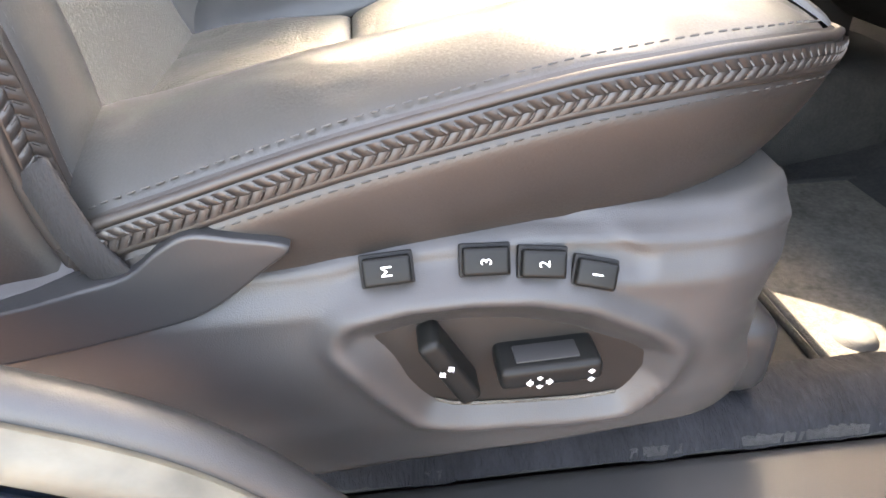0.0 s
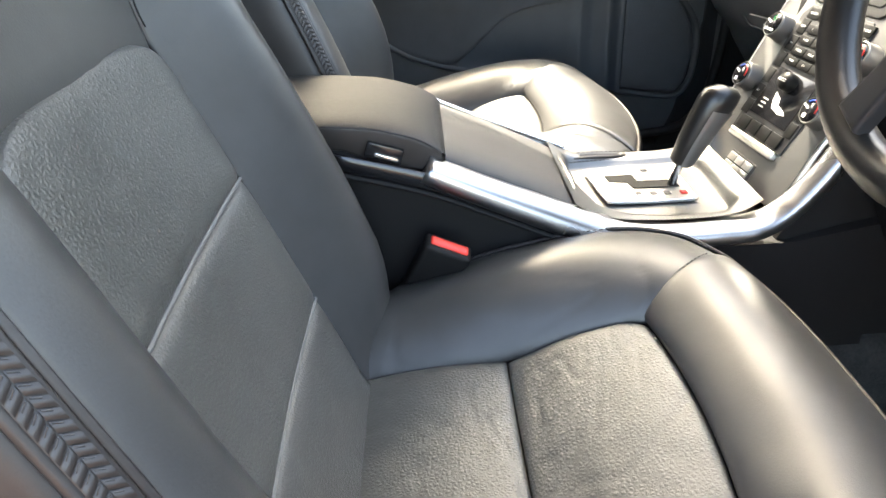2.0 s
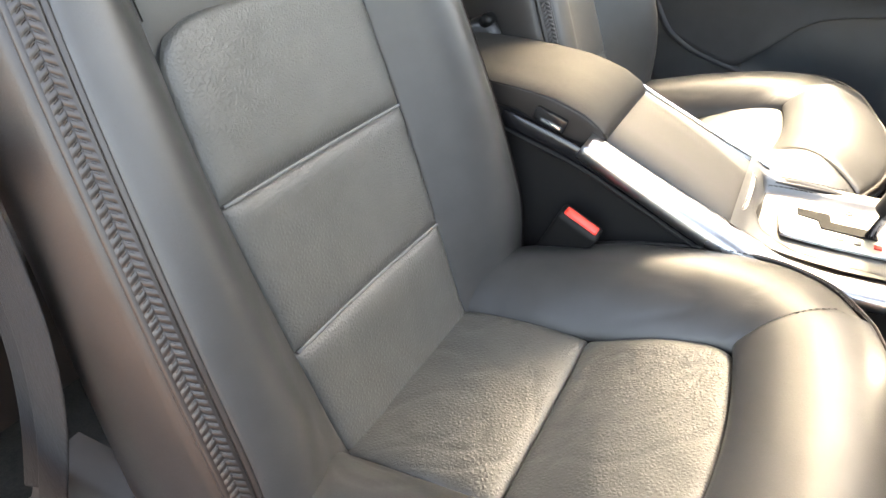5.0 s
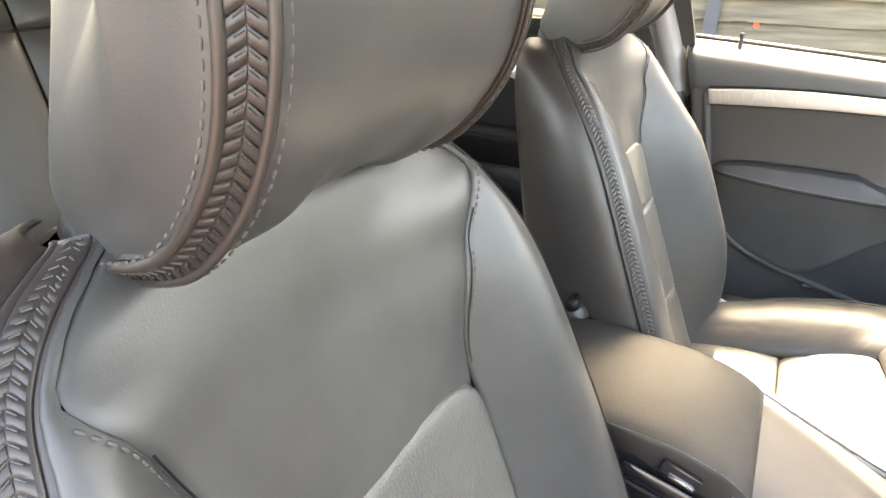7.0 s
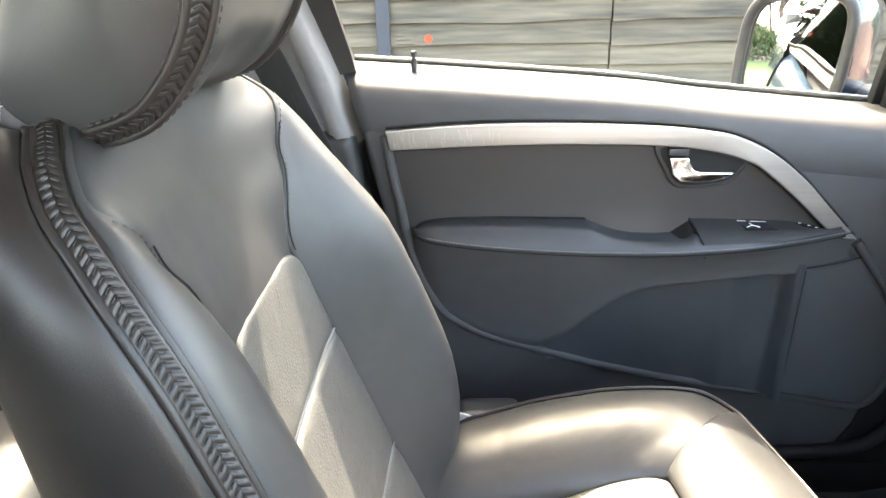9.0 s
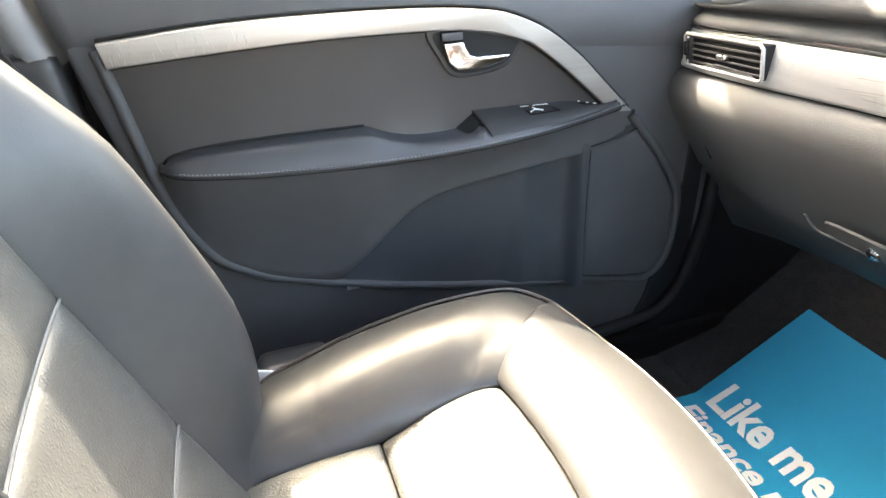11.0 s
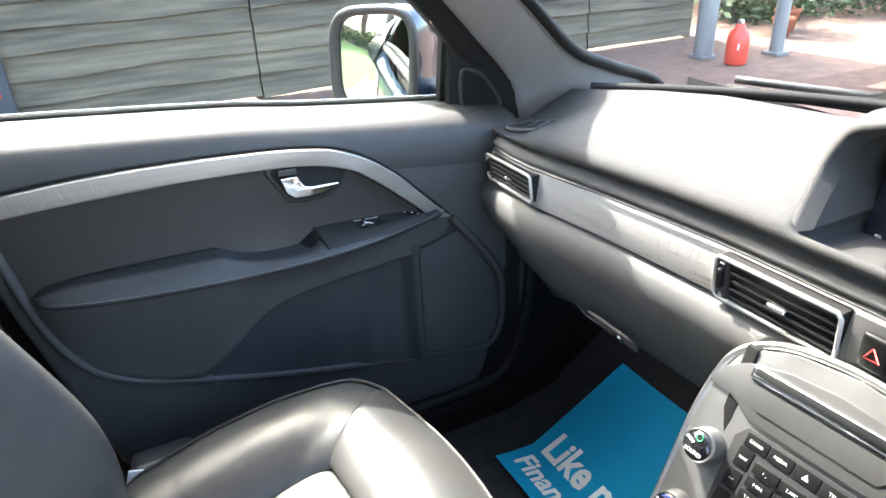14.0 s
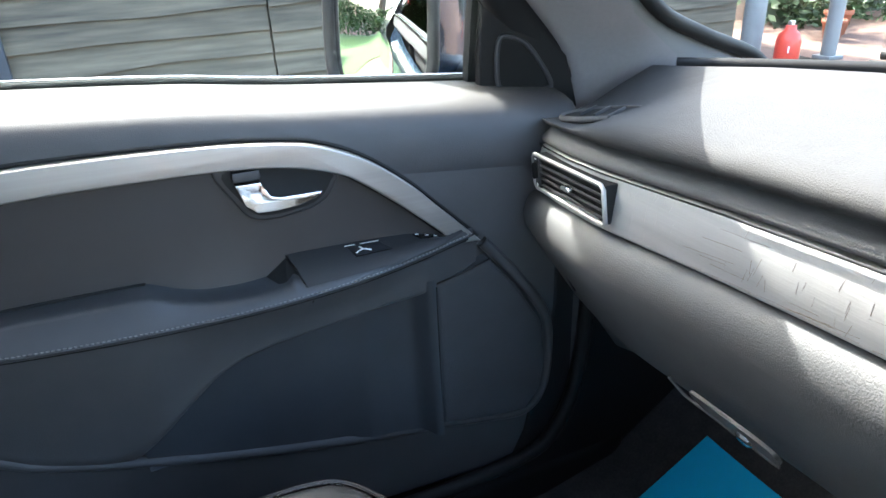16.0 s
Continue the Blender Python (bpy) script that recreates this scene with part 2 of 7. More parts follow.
def curve_through(pts, n=8, closed=False):
    """A smooth line through points."""
    p = [Vector(q) for q in pts]
    m = len(p)
    out = []
    for i in range(m if closed else m - 1):
        a = p[(i - 1) % m] if closed or i > 0 else p[i]
        b, c = p[i], p[(i + 1) % m]
        d = p[(i + 2) % m] if closed or i + 2 < m else c
        for k in range(n):
            t = k / n
            out.append(0.5 * (2 * b + (c - a) * t + (2 * a - 5 * b + 4 * c - d) * t * t + (3 * b - a - 3 * c + d) * t ** 3))
    if not closed:
        out.append(p[-1])
    return out


def along(pts, step):
    """Points at even steps along a line, with their directions."""
    out, left = [], 0.0
    for a, b in zip(pts, pts[1:]):
        v = b - a
        size = v.length
        while size > 1e-9 and left < size:
            out.append((a + v * (left / size), v / size))
            left += step
        left -= size
    return out


def sheet(grid, close_u=False):
    """Vertices and faces from a grid of points [u][v]."""
    nu, nv = len(grid), len(grid[0])
    verts = [p for row in grid for p in row]
    faces = [(i * nv + j, ((i + 1) % nu) * nv + j, ((i + 1) % nu) * nv + j + 1, i * nv + j + 1) for i in range(nu if close_u else nu - 1) for j in range(nv - 1)]
    return verts, faces


def joined(shapes):
    verts, faces = [], []
    for v, f in shapes:
        k = len(verts)
        verts += list(v)
        faces += [tuple(i + k for i in g) for g in f]
    return verts, faces


def spaced(n, edge=0.3):
    """Steps from 0 to 1, closer together near both ends."""
    return [(1 - edge) * i / n + edge * (0.5 - 0.5 * math.cos(math.pi * i / n)) for i in range(n + 1)]


def pillow(fn, nu=24, nv=24, puff=0.006, sink=0.004, power=10, out=(0, 0, 1), crease=0.0, seed=0.0, edges=(1, 1, 1, 1), creases=1.0):
    """A padded panel on the surface fn(u, v), with its rim sunk as at a seam."""
    us, vs = spaced(nu, 0.75), spaced(nv, 0.75)
    grid = []
    out = Vector(out)
    for u in us:
        row = []
        for v in vs:
            p = Vector(fn(u, v))
            e = 0.002
            du = Vector(fn(min(1, u + e), v)) - Vector(fn(max(0, u - e), v))
            dv = Vector(fn(u, min(1, v + e))) - Vector(fn(u, max(0, v - e)))
            n = du.cross(dv)
            n = n.normalized() if n.length > 1e-12 else out
            if n.dot(out) < 0:
                n = -n
            a, b = 2 * u - 1, 2 * v - 1
            fu = 1.0 if (a < 0 and not edges[0]) or (a > 0 and not edges[1]) else max(0, 1 - abs(a) ** power) ** 0.5
            fv = 1.0 if (b < 0 and not edges[2]) or (b > 0 and not edges[3]) else max(0, 1 - abs(b) ** power) ** 0.5
            d = -sink + (puff + sink) * fu * fv
            if crease:
                q = p * 14 + Vector((seed, seed * 1.7, 0))
                d += crease * (noise.noise(q) + 0.5 * noise.noise(q * 2.7)) * fu * fv
                w = noise.noise(p * 5 + Vector((seed, 3, 1)))
                line = abs(noise.noise(Vector((q.x * 1.1 + 3 * w, q.y * 0.5, q.z * 1.1 + seed)) * 1.7))
                d -= crease * 1.2 * creases * math.exp(-(line / 0.06) ** 2) * fu * fv
            row.append(p + n * d)
        grid.append(row)
    return sheet(grid)


def tube(pts, r, n=8, closed=False, flat=1.0):
    pts = [Vector(p) for p in pts]
    grid = []
    last = None
    for i, p in enumerate(pts):
        a = pts[i - 1] if i or closed else p
        b = pts[(i + 1) % len(pts)] if i + 1 < len(pts) or closed else p
        t = (b - a).normalized()
        ref = last if last else (Vector((0, 0, 1)) if abs(t.z) < 0.9 else Vector((1, 0, 0)))
        s = (ref - t * ref.dot(t)).normalized()
        last = s
        w = t.cross(s)
        grid.append([p + s * (r * flat * math.cos(2 * math.pi * k / n)) + w * (r * math.sin(2 * math.pi * k / n)) for k in range(n + 1)])
    v, f = sheet(grid, closed)
    if not closed:
        f += [tuple(range(n)), tuple(len(v) - 1 - n + k for k in range(n))]
    return v, f


def ribbon(pts, side, width, thick, up=None):
    """A flat band along a line: side(i) gives its sideways direction; thick along the normal."""
    pts = [Vector(p) for p in pts]
    grid = []
    for i, p in enumerate(pts):
        t = (pts[min(i + 1, len(pts) - 1)] - pts[max(i - 1, 0)]).normalized()
        s = Vector(side(i) if callable(side) else side).normalized()
        n = t.cross(s).normalized()
        if up and n.dot(Vector(up)) < 0:
            n = -n
        h, k = width / 2, thick
        ring = [(-h, 0), (-h, k * 0.6), (-h * 0.9, k), (h * 0.9, k), (h, k * 0.6), (h, 0)]
        grid.append([p + s * a + n * b for a, b in ring + ring[:1]])
    v, f = sheet(grid)
    f += [tuple(range(6)), tuple(len(v) - 7 + k for k in range(6))]
    return v, f


def block(centre, size, bevel=0.004, turn=None, segments=2, taper=(1, 1)):
    """A rounded block as a bmesh. taper: the top's size against the bottom's."""
    bm = bmesh.new()
    bmesh.ops.create_cube(bm, size=1)
    for v in bm.verts:
        if v.co.z > 0:
            v.co.x *= taper[0]
            v.co.y *= taper[1]
        v.co = Vector((v.co.x * size[0], v.co.y * size[1], v.co.z * size[2]))
    if bevel:
        bmesh.ops.bevel(bm, geom=bm.edges[:], offset=min(bevel, 0.49 * min(size)), segments=segments, affect="EDGES", profile=0.6)
    m = Matrix.Translation(centre) @ (turn.to_4x4() if turn else Matrix())
    bm.transform(m)
    return bm


def slab(outline, depth, bevel=0.002, segments=2):
    """A plate from an outline of room points, grown by the vector depth, with rounded rims."""
    bm = bmesh.new()
    vs = [bm.verts.new(p) for p in outline]
    face = bm.faces.new(vs)
    got = bmesh.ops.extrude_face_region(bm, geom=[face])
    top = [g for g in got["geom"] if isinstance(g, bmesh.types.BMVert)]
    bmesh.ops.translate(bm, verts=top, vec=Vector(depth))
    bmesh.ops.recalc_face_normals(bm, faces=bm.faces[:])
    if bevel:
        rim = [e for e in bm.edges if e.verts[0] in top and e.verts[1] in top]
        bmesh.ops.bevel(bm, geom=rim, offset=bevel, segments=segments, affect="EDGES", profile=0.6, clamp_overlap=True)
    return bm


def turned(profile, at, axis=(0, 0, 1), n=28):
    """A turned solid from (radius, height) pairs along an axis."""
    q = Vector((0, 0, 1)).rotation_difference(Vector(axis))
    grid = [[Vector(at) + q @ Vector((r * math.cos(2 * math.pi * k / n), r * math.sin(2 * math.pi * k / n), h)) for k in range(n + 1)] for r, h in profile]
    v, f = sheet(grid)
    return v, f


def stitches(pts, step=0.0075, size=0.0048, r=0.0008, normal=(0, 0, 1), lift=0.0006, slant=0.0):
    """A row of thread stitches along a line, in one mesh."""
    out = []
    for p, t in along(pts, step):
        n = Vector(normal(p) if callable(normal) else normal)
        s = n.cross(t).normalized()
        d = (t + s * slant).normalized() * size / 2
        p = p + n * lift
        ring = [(p - d, 0.4), (p - d * 0.6, 1), (p + d * 0.6, 1), (p + d, 0.4)]
        grid = [[c + s * (r * k * math.cos(a * 1.5708)) + n * (r * k * math.sin(a * 1.5708)) for a in range(5)] for c, k in ring]
        out.append(sheet(grid))
    return joined(out)


def braid(pts, side, normal, width, step=0.0075):
    """Plaited leather band: two rows of flat slanted leaves along a line."""
    out = []
    for i, (p, t) in enumerate(along(pts, step)):
        n = Vector(normal(p) if callable(normal) else normal).normalized()
        s = Vector(side(p) if callable(side) else side)
        s = (s - t * s.dot(t)).normalized()
        for sign in (-1, 1):
            a = p + s * (sign * width * 0.48) - t * step * 0.30
            b = p + s * (sign * width * 0.02) + t * step * 0.40
            w = t * step * 0.44
            mid = (a + b) / 2 + n * 0.0008
            verts = [a - w + n * 0.0002, a + w + n * 0.0002, b + w - n * 0.0002, b - w - n * 0.0002, mid - w * 0.8, mid + w * 0.8, a + n * 0.0007, b + n * 0.0005]
            faces = [(0, 6, 4), (6, 1, 5), (4, 6, 5), (4, 7, 3), (5, 2, 7), (5, 7, 4), (0, 4, 3), (1, 2, 5)]
            out.append((verts, faces))
    return joined(out)


def braid_thread(pts, side, normal, width, step=0.0075):
    """The sewing thread that shows between the leaves of a plaited band."""
    out = []
    for i, (p, t) in enumerate(along(pts, step)):
        n = Vector(normal(p) if callable(normal) else normal).normalized()
        s = Vector(side(p) if callable(side) else side)
        s = (s - t * s.dot(t)).normalized()
        for sign in (-1, 1):
            a = p + s * (sign * width * 0.30) + t * step * 0.30 + n * 0.0008
            b = p + s * (sign * width * 0.06) + t * step * 0.72 + n * 0.0008
            out.append(tube([a, b], 0.00042, 4))
    return joined(out)


def lettering(name, words, at, right, up, size, mat, parent=None, depth=0.0004, align="CENTER", bold=0.0):
    """Raised print with the built-in font, as a mesh."""
    cu = bpy.data.curves.new(name, "FONT")
    cu.body, cu.size, cu.align_x, cu.align_y, cu.extrude = words, size, align, "CENTER", depth / 2
    cu.resolution_u = 3
    cu.offset = bold * size
    tmp = new(name + "_text", cu)
    me = bpy.data.meshes.new_from_object(tmp.evaluated_get(bpy.context.evaluated_depsgraph_get()))
    bpy.data.objects.remove(tmp)
    bpy.data.curves.remove(cu)
    r, u = Vector(right).normalized(), Vector(up).normalized()
    u = (u - r * u.dot(r)).normalized()
    m = Matrix((r, u, r.cross(u))).transposed().to_4x4()
    m.translation = Vector(at)
    me.transform(m)
    me.materials.clear()
    me.materials.append(mat)
    ob = new(name, me)
    if parent:
        ob.parent = parent
        ob.location = -base_of(parent)
    return ob


# ---- front seats ----
def lerp(pairs, t):
    """Straight steps between (place, value) pairs."""
    for (a, p), (b, q) in zip(pairs, pairs[1:]):
        if t <= b:
            k = max(0.0, (t - a) / (b - a))
            return p + (q - p) * k
    return pairs[-1][1]


def ease(pairs, t):
    for (a, p), (b, q) in zip(pairs, pairs[1:]):
        if t <= b:
            k = max(0.0, (t - a) / (b - a))
            k = k * k * (3 - 2 * k)
            return p + (q - p) * k
    return pairs[-1][1]


BACK_LINE = [(-0.155, 0.54), (-0.195, 0.61), (-0.226, 0.691), (-0.276, 0.824), (-0.319, 0.94), (-0.350, 1.03), (-0.367, 1.085), (-0.380, 1.116), (-0.408, 1.133), (-0.445, 1.122), (-0.470, 1.06)]
BACK = curve_through([(x, 0, z) for x, z in BACK_LINE], 10)
BACK_W = [i / (len(BACK) - 1) for i in range(len(BACK))]


def back_at(w):
    k = min(max(w, 0), 1) * (len(BACK) - 1)
    i = min(int(k), len(BACK) - 2)
    p = BACK[i].lerp(BACK[i + 1], k - i)
    lo, hi = BACK[max(i - 1, 0)], BACK[min(i + 2, len(BACK) - 1)]
    t = (hi - lo).normalized()
    return p, Vector((t.z, 0, -t.x)), t


def w_of(z):
    for i in range(len(BACK)):
        if BACK[i].z >= z:
            return BACK_W[i]
    return 1.0


def smooth(pairs):
    """The same pairs, joined by a smooth line."""
    return [(p.x, p.y) for p in curve_through([(a, b, 0) for a, b in pairs], 8)]


INSERT_HALF = smooth([(0.54, 0.106), (0.69, 0.119), (0.824, 0.125), (0.90, 0.123), (0.94, 0.121), (0.97, 0.123), (1.0, 0.128), (1.035, 0.138), (1.066, 0.152), (1.086, 0.166), (1.10, 0.156), (1.11, 0.141), (1.118, 0.123), (1.126, 0.105), (1.14, 0.097)])
STITCH_HALF = smooth([(0.54, 0.226), (0.69, 0.226), (0.80, 0.222), (0.92, 0.211), (1.0, 0.200), (1.04, 0.192), (1.07, 0.181), (1.087, 0.172), (1.10, 0.160), (1.11, 0.145), (1.118, 0.127), (1.126, 0.109), (1.14, 0.101)])
HUMP = smooth([(0, 0.012), (0.10, 0.030), (0.165, 0.046), (0.21, 0.054), (0.30, 0.058), (0.45, 0.052), (0.56, 0.030), (0.63, 0.013), (0.70, 0.005), (0.8, 0.002), (1, 0.0)])


def insert_half(w):
    p, _, _ = back_at(w)
    return lerp(INSERT_HALF, p.z) if w < 0.78 else 0.098


def stitch_half(w):
    p, _, _ = back_at(w)
    s = lerp(STITCH_HALF, p.z) if w < 0.78 else 0.102
    return max(s, insert_half(w) + 0.004)


def hump(w):
    return max(0.0, lerp(HUMP, w))


def shoulder(w):
    """How far the seam between upper panel and bolster stands proud."""
    return hump(w) * ease([(0.41, 0.0), (0.50, 0.4), (0.59, 1.0)], w)


REAR_LINE = [(0.50, -0.335), (0.79, -0.372), (0.89, -0.394), (1.0, -0.414), (1.08, -0.432), (1.13, -0.442)]
TOP_W = 0.745


def make_seat(name, x0, y0, side, label, controls, seams=(0.691, 0.824, 0.942), narrow=1.0, swell=0.0, reach=0.0):
    """A front seat whose outer side (towards its door) is at side * y."""
    seat = thing("car_seat", (x0, y0, 0.36), label, "car seat", "front seats")
    at = lambda x, y, z: Vector((x0 + x, y0 + y, z))

    def insert(w):
        """Half the width between the seams; narrow draws the insert in below the shoulders."""
        z = back_at(w)[0].z
        return insert_half(w) * (1 + (narrow - 1) * ease([(0.60, 0.3), (0.75, 1.0), (0.95, 1.0), (1.07, 0.0)], z))

    def full(w, s):
        """Height of a bolster; swell makes the one on the door side fuller."""
        z = back_at(w)[0].z
        return hump(w) + (swell * ease([(0.62, 0.2), (0.76, 1.0), (0.90, 1.0), (1.03, 0.0)], z) if s == side else 0.0)

    def back_point(y, w, off):
        p, n, _ = back_at(w)
        q = p + n * off
        return at(q.x, y, q.z)

    # backrest
    back = part("backrest", pillow(lambda u, v: back_point(-0.15 + 0.30 * u, 0.02 + 0.7 * v, -0.010), 4, 30), LEATHER_SEAT, seat)
    rows = [(0.03, w_of(seams[0])), (w_of(seams[0]), w_of(seams[1])), (w_of(seams[1]), w_of(seams[2]))]
    for k, (w0, w1) in enumerate(rows):
        def fn(u, v, w0=w0, w1=w1, k=k):
            w = w0 + (w1 - w0) * v
            corner = 1.0
            a = 2 * u - 1
            if k == 2:
                if v > 0.70:
                    corner = 1 - 0.10 * ((v - 0.70) / 0.30) ** 3
                w -= (w1 - w0) * 0.13 * abs(a) ** 5 * v
            return back_point(a * insert(w) * corner, w, 0.004 * a * a + (0.003 * v if k == 2 else 0.0))
        part("back_insert", pillow(fn, 60, 44, 0.006, 0.0025, 12, (1, 0, 0.3), 0.0009, 3.1 + k, creases=0.25), LEATHER_SEAT, back, "grained black leather insert with creases")
        if k < 2:
            line = [back_point((2 * i / 20 - 1) * insert(w1) * 0.98, w1, 0.0012 + 0.004 * (2 * i / 20 - 1) ** 2) for i in range(21)]
            # pale tube paints the sunlit highlight along the seam
            part("seam_piping", tube(line, 0.0017, 6), SEAM, back, "thin seam between leather panels, pale for its sunlit edge")

    def upper(u, v):
        wa = w_of(seams[2]) - 0.030
        w = wa + (0.855 - wa) * v
        a = 2 * u - 1
        return back_point(a * insert(w), w, shoulder(w) * a * a + 0.004 - 0.006 * max(0.0, 1 - (w - wa) / 0.030))
    part("upper_panel", pillow(upper, 30, 30, 0.004, 0.0006, 14, (1, 0, 0.6), 0.0006, 9.0), LEATHER, back, "smooth leather upper panel")
    for s in (-1, 1):
        def bolster(u, v, s=s):
            w = 0.01 + 0.74 * v
            b, c = insert(w), stitch_half(w)
            y = b + (c - b) * u
            h = full(w, s)
            rise = math.sin(min(1.0, u / 0.72) * math.pi / 2) ** 1.3
            fall = 0.12 * max(0, (u - 0.62) / 0.38) ** 2
            e = shoulder(w)
            return back_point(s * y, w, e + (h - e) * rise - h * fall + 0.003)
        part("back_bolster", pillow(bolster, 22, 44, 0.003, 0.0010, 12, (1, 0, 0.2), 0.0009, 5.0 + s, creases=0.7), LEATHER, back, "padded leather side bolster")
        # seam, stitch row, plaited band and piping along the bolster
        ws = [0.01 + (TOP_W - 0.01) * i / 70 for i in range(71)]
        edge = [back_point(s * stitch_half(w), w, full(w, s) * 0.88 + 0.002) for w in ws]
        outs = []
        for i, w in enumerate(ws):
            n = back_at(w)[1]
            t = (edge[min(i + 2, 70)] - edge[max(i - 2, 0)]).normalized()
            o = t.cross(n).normalized()
            outs.append((o if o.y * s > 0 else -o, n))
        spot = {tuple(p): k for p, k in zip(edge, outs)}

        def off(a, d, edge=edge, outs=outs):
            return [p + o * a + n * d for p, (o, n) in zip(edge, outs)]
        normal = Vector((0.75, s * 0.65, 0.1)).normalized()
        part("stitching", stitches(off(-0.006, 0.003), 0.0066, 0.0042, 0.0007, normal, 0.0012), THREAD, back)
        seam = [back_point(s * insert(w), w, 0.003 + shoulder(w)) for w in [w_of(0.95) + (w_of(1.085) - w_of(0.95)) * i / 24 for i in range(25)]]
        seam = [p + Vector((0.002, s * 0.004, 0)) for p in seam]
        part("stitching", stitches(seam, 0.006, 0.0038, 0.0008, (1, 0, 0.3), 0.0035), THREAD, back)
        part("seam_line", tube([p + Vector((0.0030, -s * 0.0045, 0.0006)) for p in seam[:18]], 0.0007, 6), RUBBER, back, "dark seam between leather panels")
        part("piping", tube(edge, 0.0030, 8), LEATHER_SIDE, back, "leather piping")
        band = off(0.0082, -0.0045)
        bn = Vector((0.66, s * 0.74, 0.1)).normalized()
        wide = lambda i, outs=outs: outs[i][0] * 0.75 - outs[i][1] * 0.66
        part("braid_backing", ribbon(band, wide, 0.015, 0.002, bn), LEATHER_SIDE, back)
        near_out = lambda p, band=band, outs=outs: min(zip(band, outs), key=lambda k: (k[0] - p).length_squared)[1]
        part("braid", braid([p + bn * 0.0034 for p in band], lambda p: (lambda k: k[0] * 0.75 - k[1] * 0.66)(near_out(p)), lambda p: (lambda k: k[0] * 0.66 + k[1] * 0.75)(near_out(p)), 0.0125, 0.0058), LEATHER_SIDE, back, "plaited leather band", kind="stuff")
        part("braid_thread", braid_thread([p + bn * 0.0034 for p in band], lambda p: (lambda k: k[0] * 0.75 - k[1] * 0.66)(near_out(p)), lambda p: (lambda k: k[0] * 0.66 + k[1] * 0.75)(near_out(p)), 0.0125, 0.0058), THREAD, back, "grey sewing thread", kind="stuff")
        part("piping", tube(off(0.0145, -0.0105), 0.0030, 8), LEATHER_SIDE, back, "leather piping")
        start = off(0.0155, -0.0120)

        def flank(u, v, s=s, start=start):
            k = v * (len(start) - 1)
            i = min(int(k), len(start) - 2)
            f = start[i].lerp(start[i + 1], k - i)
            xr = x0 + lerp(REAR_LINE, f.z)
            y = f.y - y0
            return Vector((f.x + (xr - f.x) * u, y0 + y + s * (0.008 * math.sin(math.pi * u) - 0.030 * u * u) * min(1, abs(y) / 0.18), f.z + 0.004 * math.sin(math.pi * u)))
        part("side_panel", pillow(flank, 14, 44, 0.003, 0.002, 20, (0, s, 0.3), 0.0006, 2.0 + s), LEATHER_SIDE, back, "smooth leather backrest side")

    for s in (-1, 1):
        last = stitch_half(TOP_W)
        rows = []
        for i in range(13):
            k = i / 12
            w = 0.70 + 0.155 * k
            a = back_point(s * (insert(w) - 0.002), w, 0.004 + shoulder(w) * (1 - k))
            b = at(lerp([(0, -0.380), (1, lerp(REAR_LINE, 1.09))], k), s * (last + 0.012 - 0.030 * k * k), 1.092)
            m = (a + b) / 2 + Vector((0, s * 0.006, 0.006))
            rows.append([a, m, b])
        part("shoulder_cap", sheet(rows), LEATHER_SIDE, back)

    def rear(u, v):
        w = 0.01 + (TOP_W - 0.01) * v
        f = back_point(0, w, hump(w) * 0.88 - 0.016)
        a = 2 * u - 1
        return Vector((x0 + lerp(REAR_LINE, f.z) - 0.014 * (1 - a ** 4), y0 + a * (stitch_half(w) - 0.011), f.z + 0.004))
    part("rear_panel", pillow(rear, 14, 20, 0.003, 0.002, 20, (-1, 0, 0)), LEATHER_SIDE, back, "leather backrest rear")

    # head restraint on two posts
    head = part("headrest", headrest_shell(x0, y0), LEATHER, seat, "leather head restraint with plaited edge")
    headrest_trim(head, x0, y0)
    for s in (-1, 1):
        part("post", tube([at(-0.395, s * 0.055, 1.09), at(-0.375, s * 0.055, 1.20)], 0.0075, 12), PLASTIC_SMOOTH, head, "dark post")
        part("post_collar", turned([(0.0, 0.016), (0.011, 0.016), (0.014, 0.012), (0.016, 0.0), (0.017, -0.01)], at(-0.392, s * 0.055, 1.115), (0.1, 0, 1), 20), RUBBER, head)

    # cushion: insert in two rows
    cush = part("cushion", pillow(lambda u, v: at(-0.20 + 0.27 * u, -0.16 + 0.32 * v, 0.575), 6, 6), LEATHER_SEAT, seat)
    SIT = smooth([(-0.30, 0.588), (-0.26, 0.592), (-0.16, 0.600), (-0.05, 0.615), (0.02, 0.634), (0.085, 0.656), (0.12, 0.664), (0.16, 0.668)])
    zi = lambda x: lerp(SIT, x)
    for k, (xa, xb) in enumerate(((-0.235, -0.050), (-0.050, 0.083))):
        def ins(u, v, xa=xa, xb=xb, k=k):
            a = 2 * v - 1
            x = xa + (xb - xa) * u
            half = 0.114 + 0.003 * u
            if k == 1 and u > 0.72:
                half *= 1 - 0.09 * ((u - 0.72) / 0.28) ** 3
            x += 0.010 * (1 - a * a) * (1 if k == 1 and u > 0.5 else 0) * max(0, u - 0.5) * 2
            return at(x, a * half, zi(x) + 0.010 * math.sin(math.pi * u) - 0.004 * (1 - a * a))
        part("cushion_insert", pillow(ins, 64, 64, 0.005, 0.003, 14, (0, 0, 1), 0.0013, 1.3 + k, creases=0.55), LEATHER_SEAT, cush, "grained black leather insert with creases")

    near = [(-0.168, -0.246), (-0.145, -0.252), (-0.10, -0.2545), (-0.02, -0.256), (0.09, -0.250), (0.155 + reach * 0.4, -0.228 - reach), (0.192 + reach * 0.4, -0.190 - reach * 1.5)]
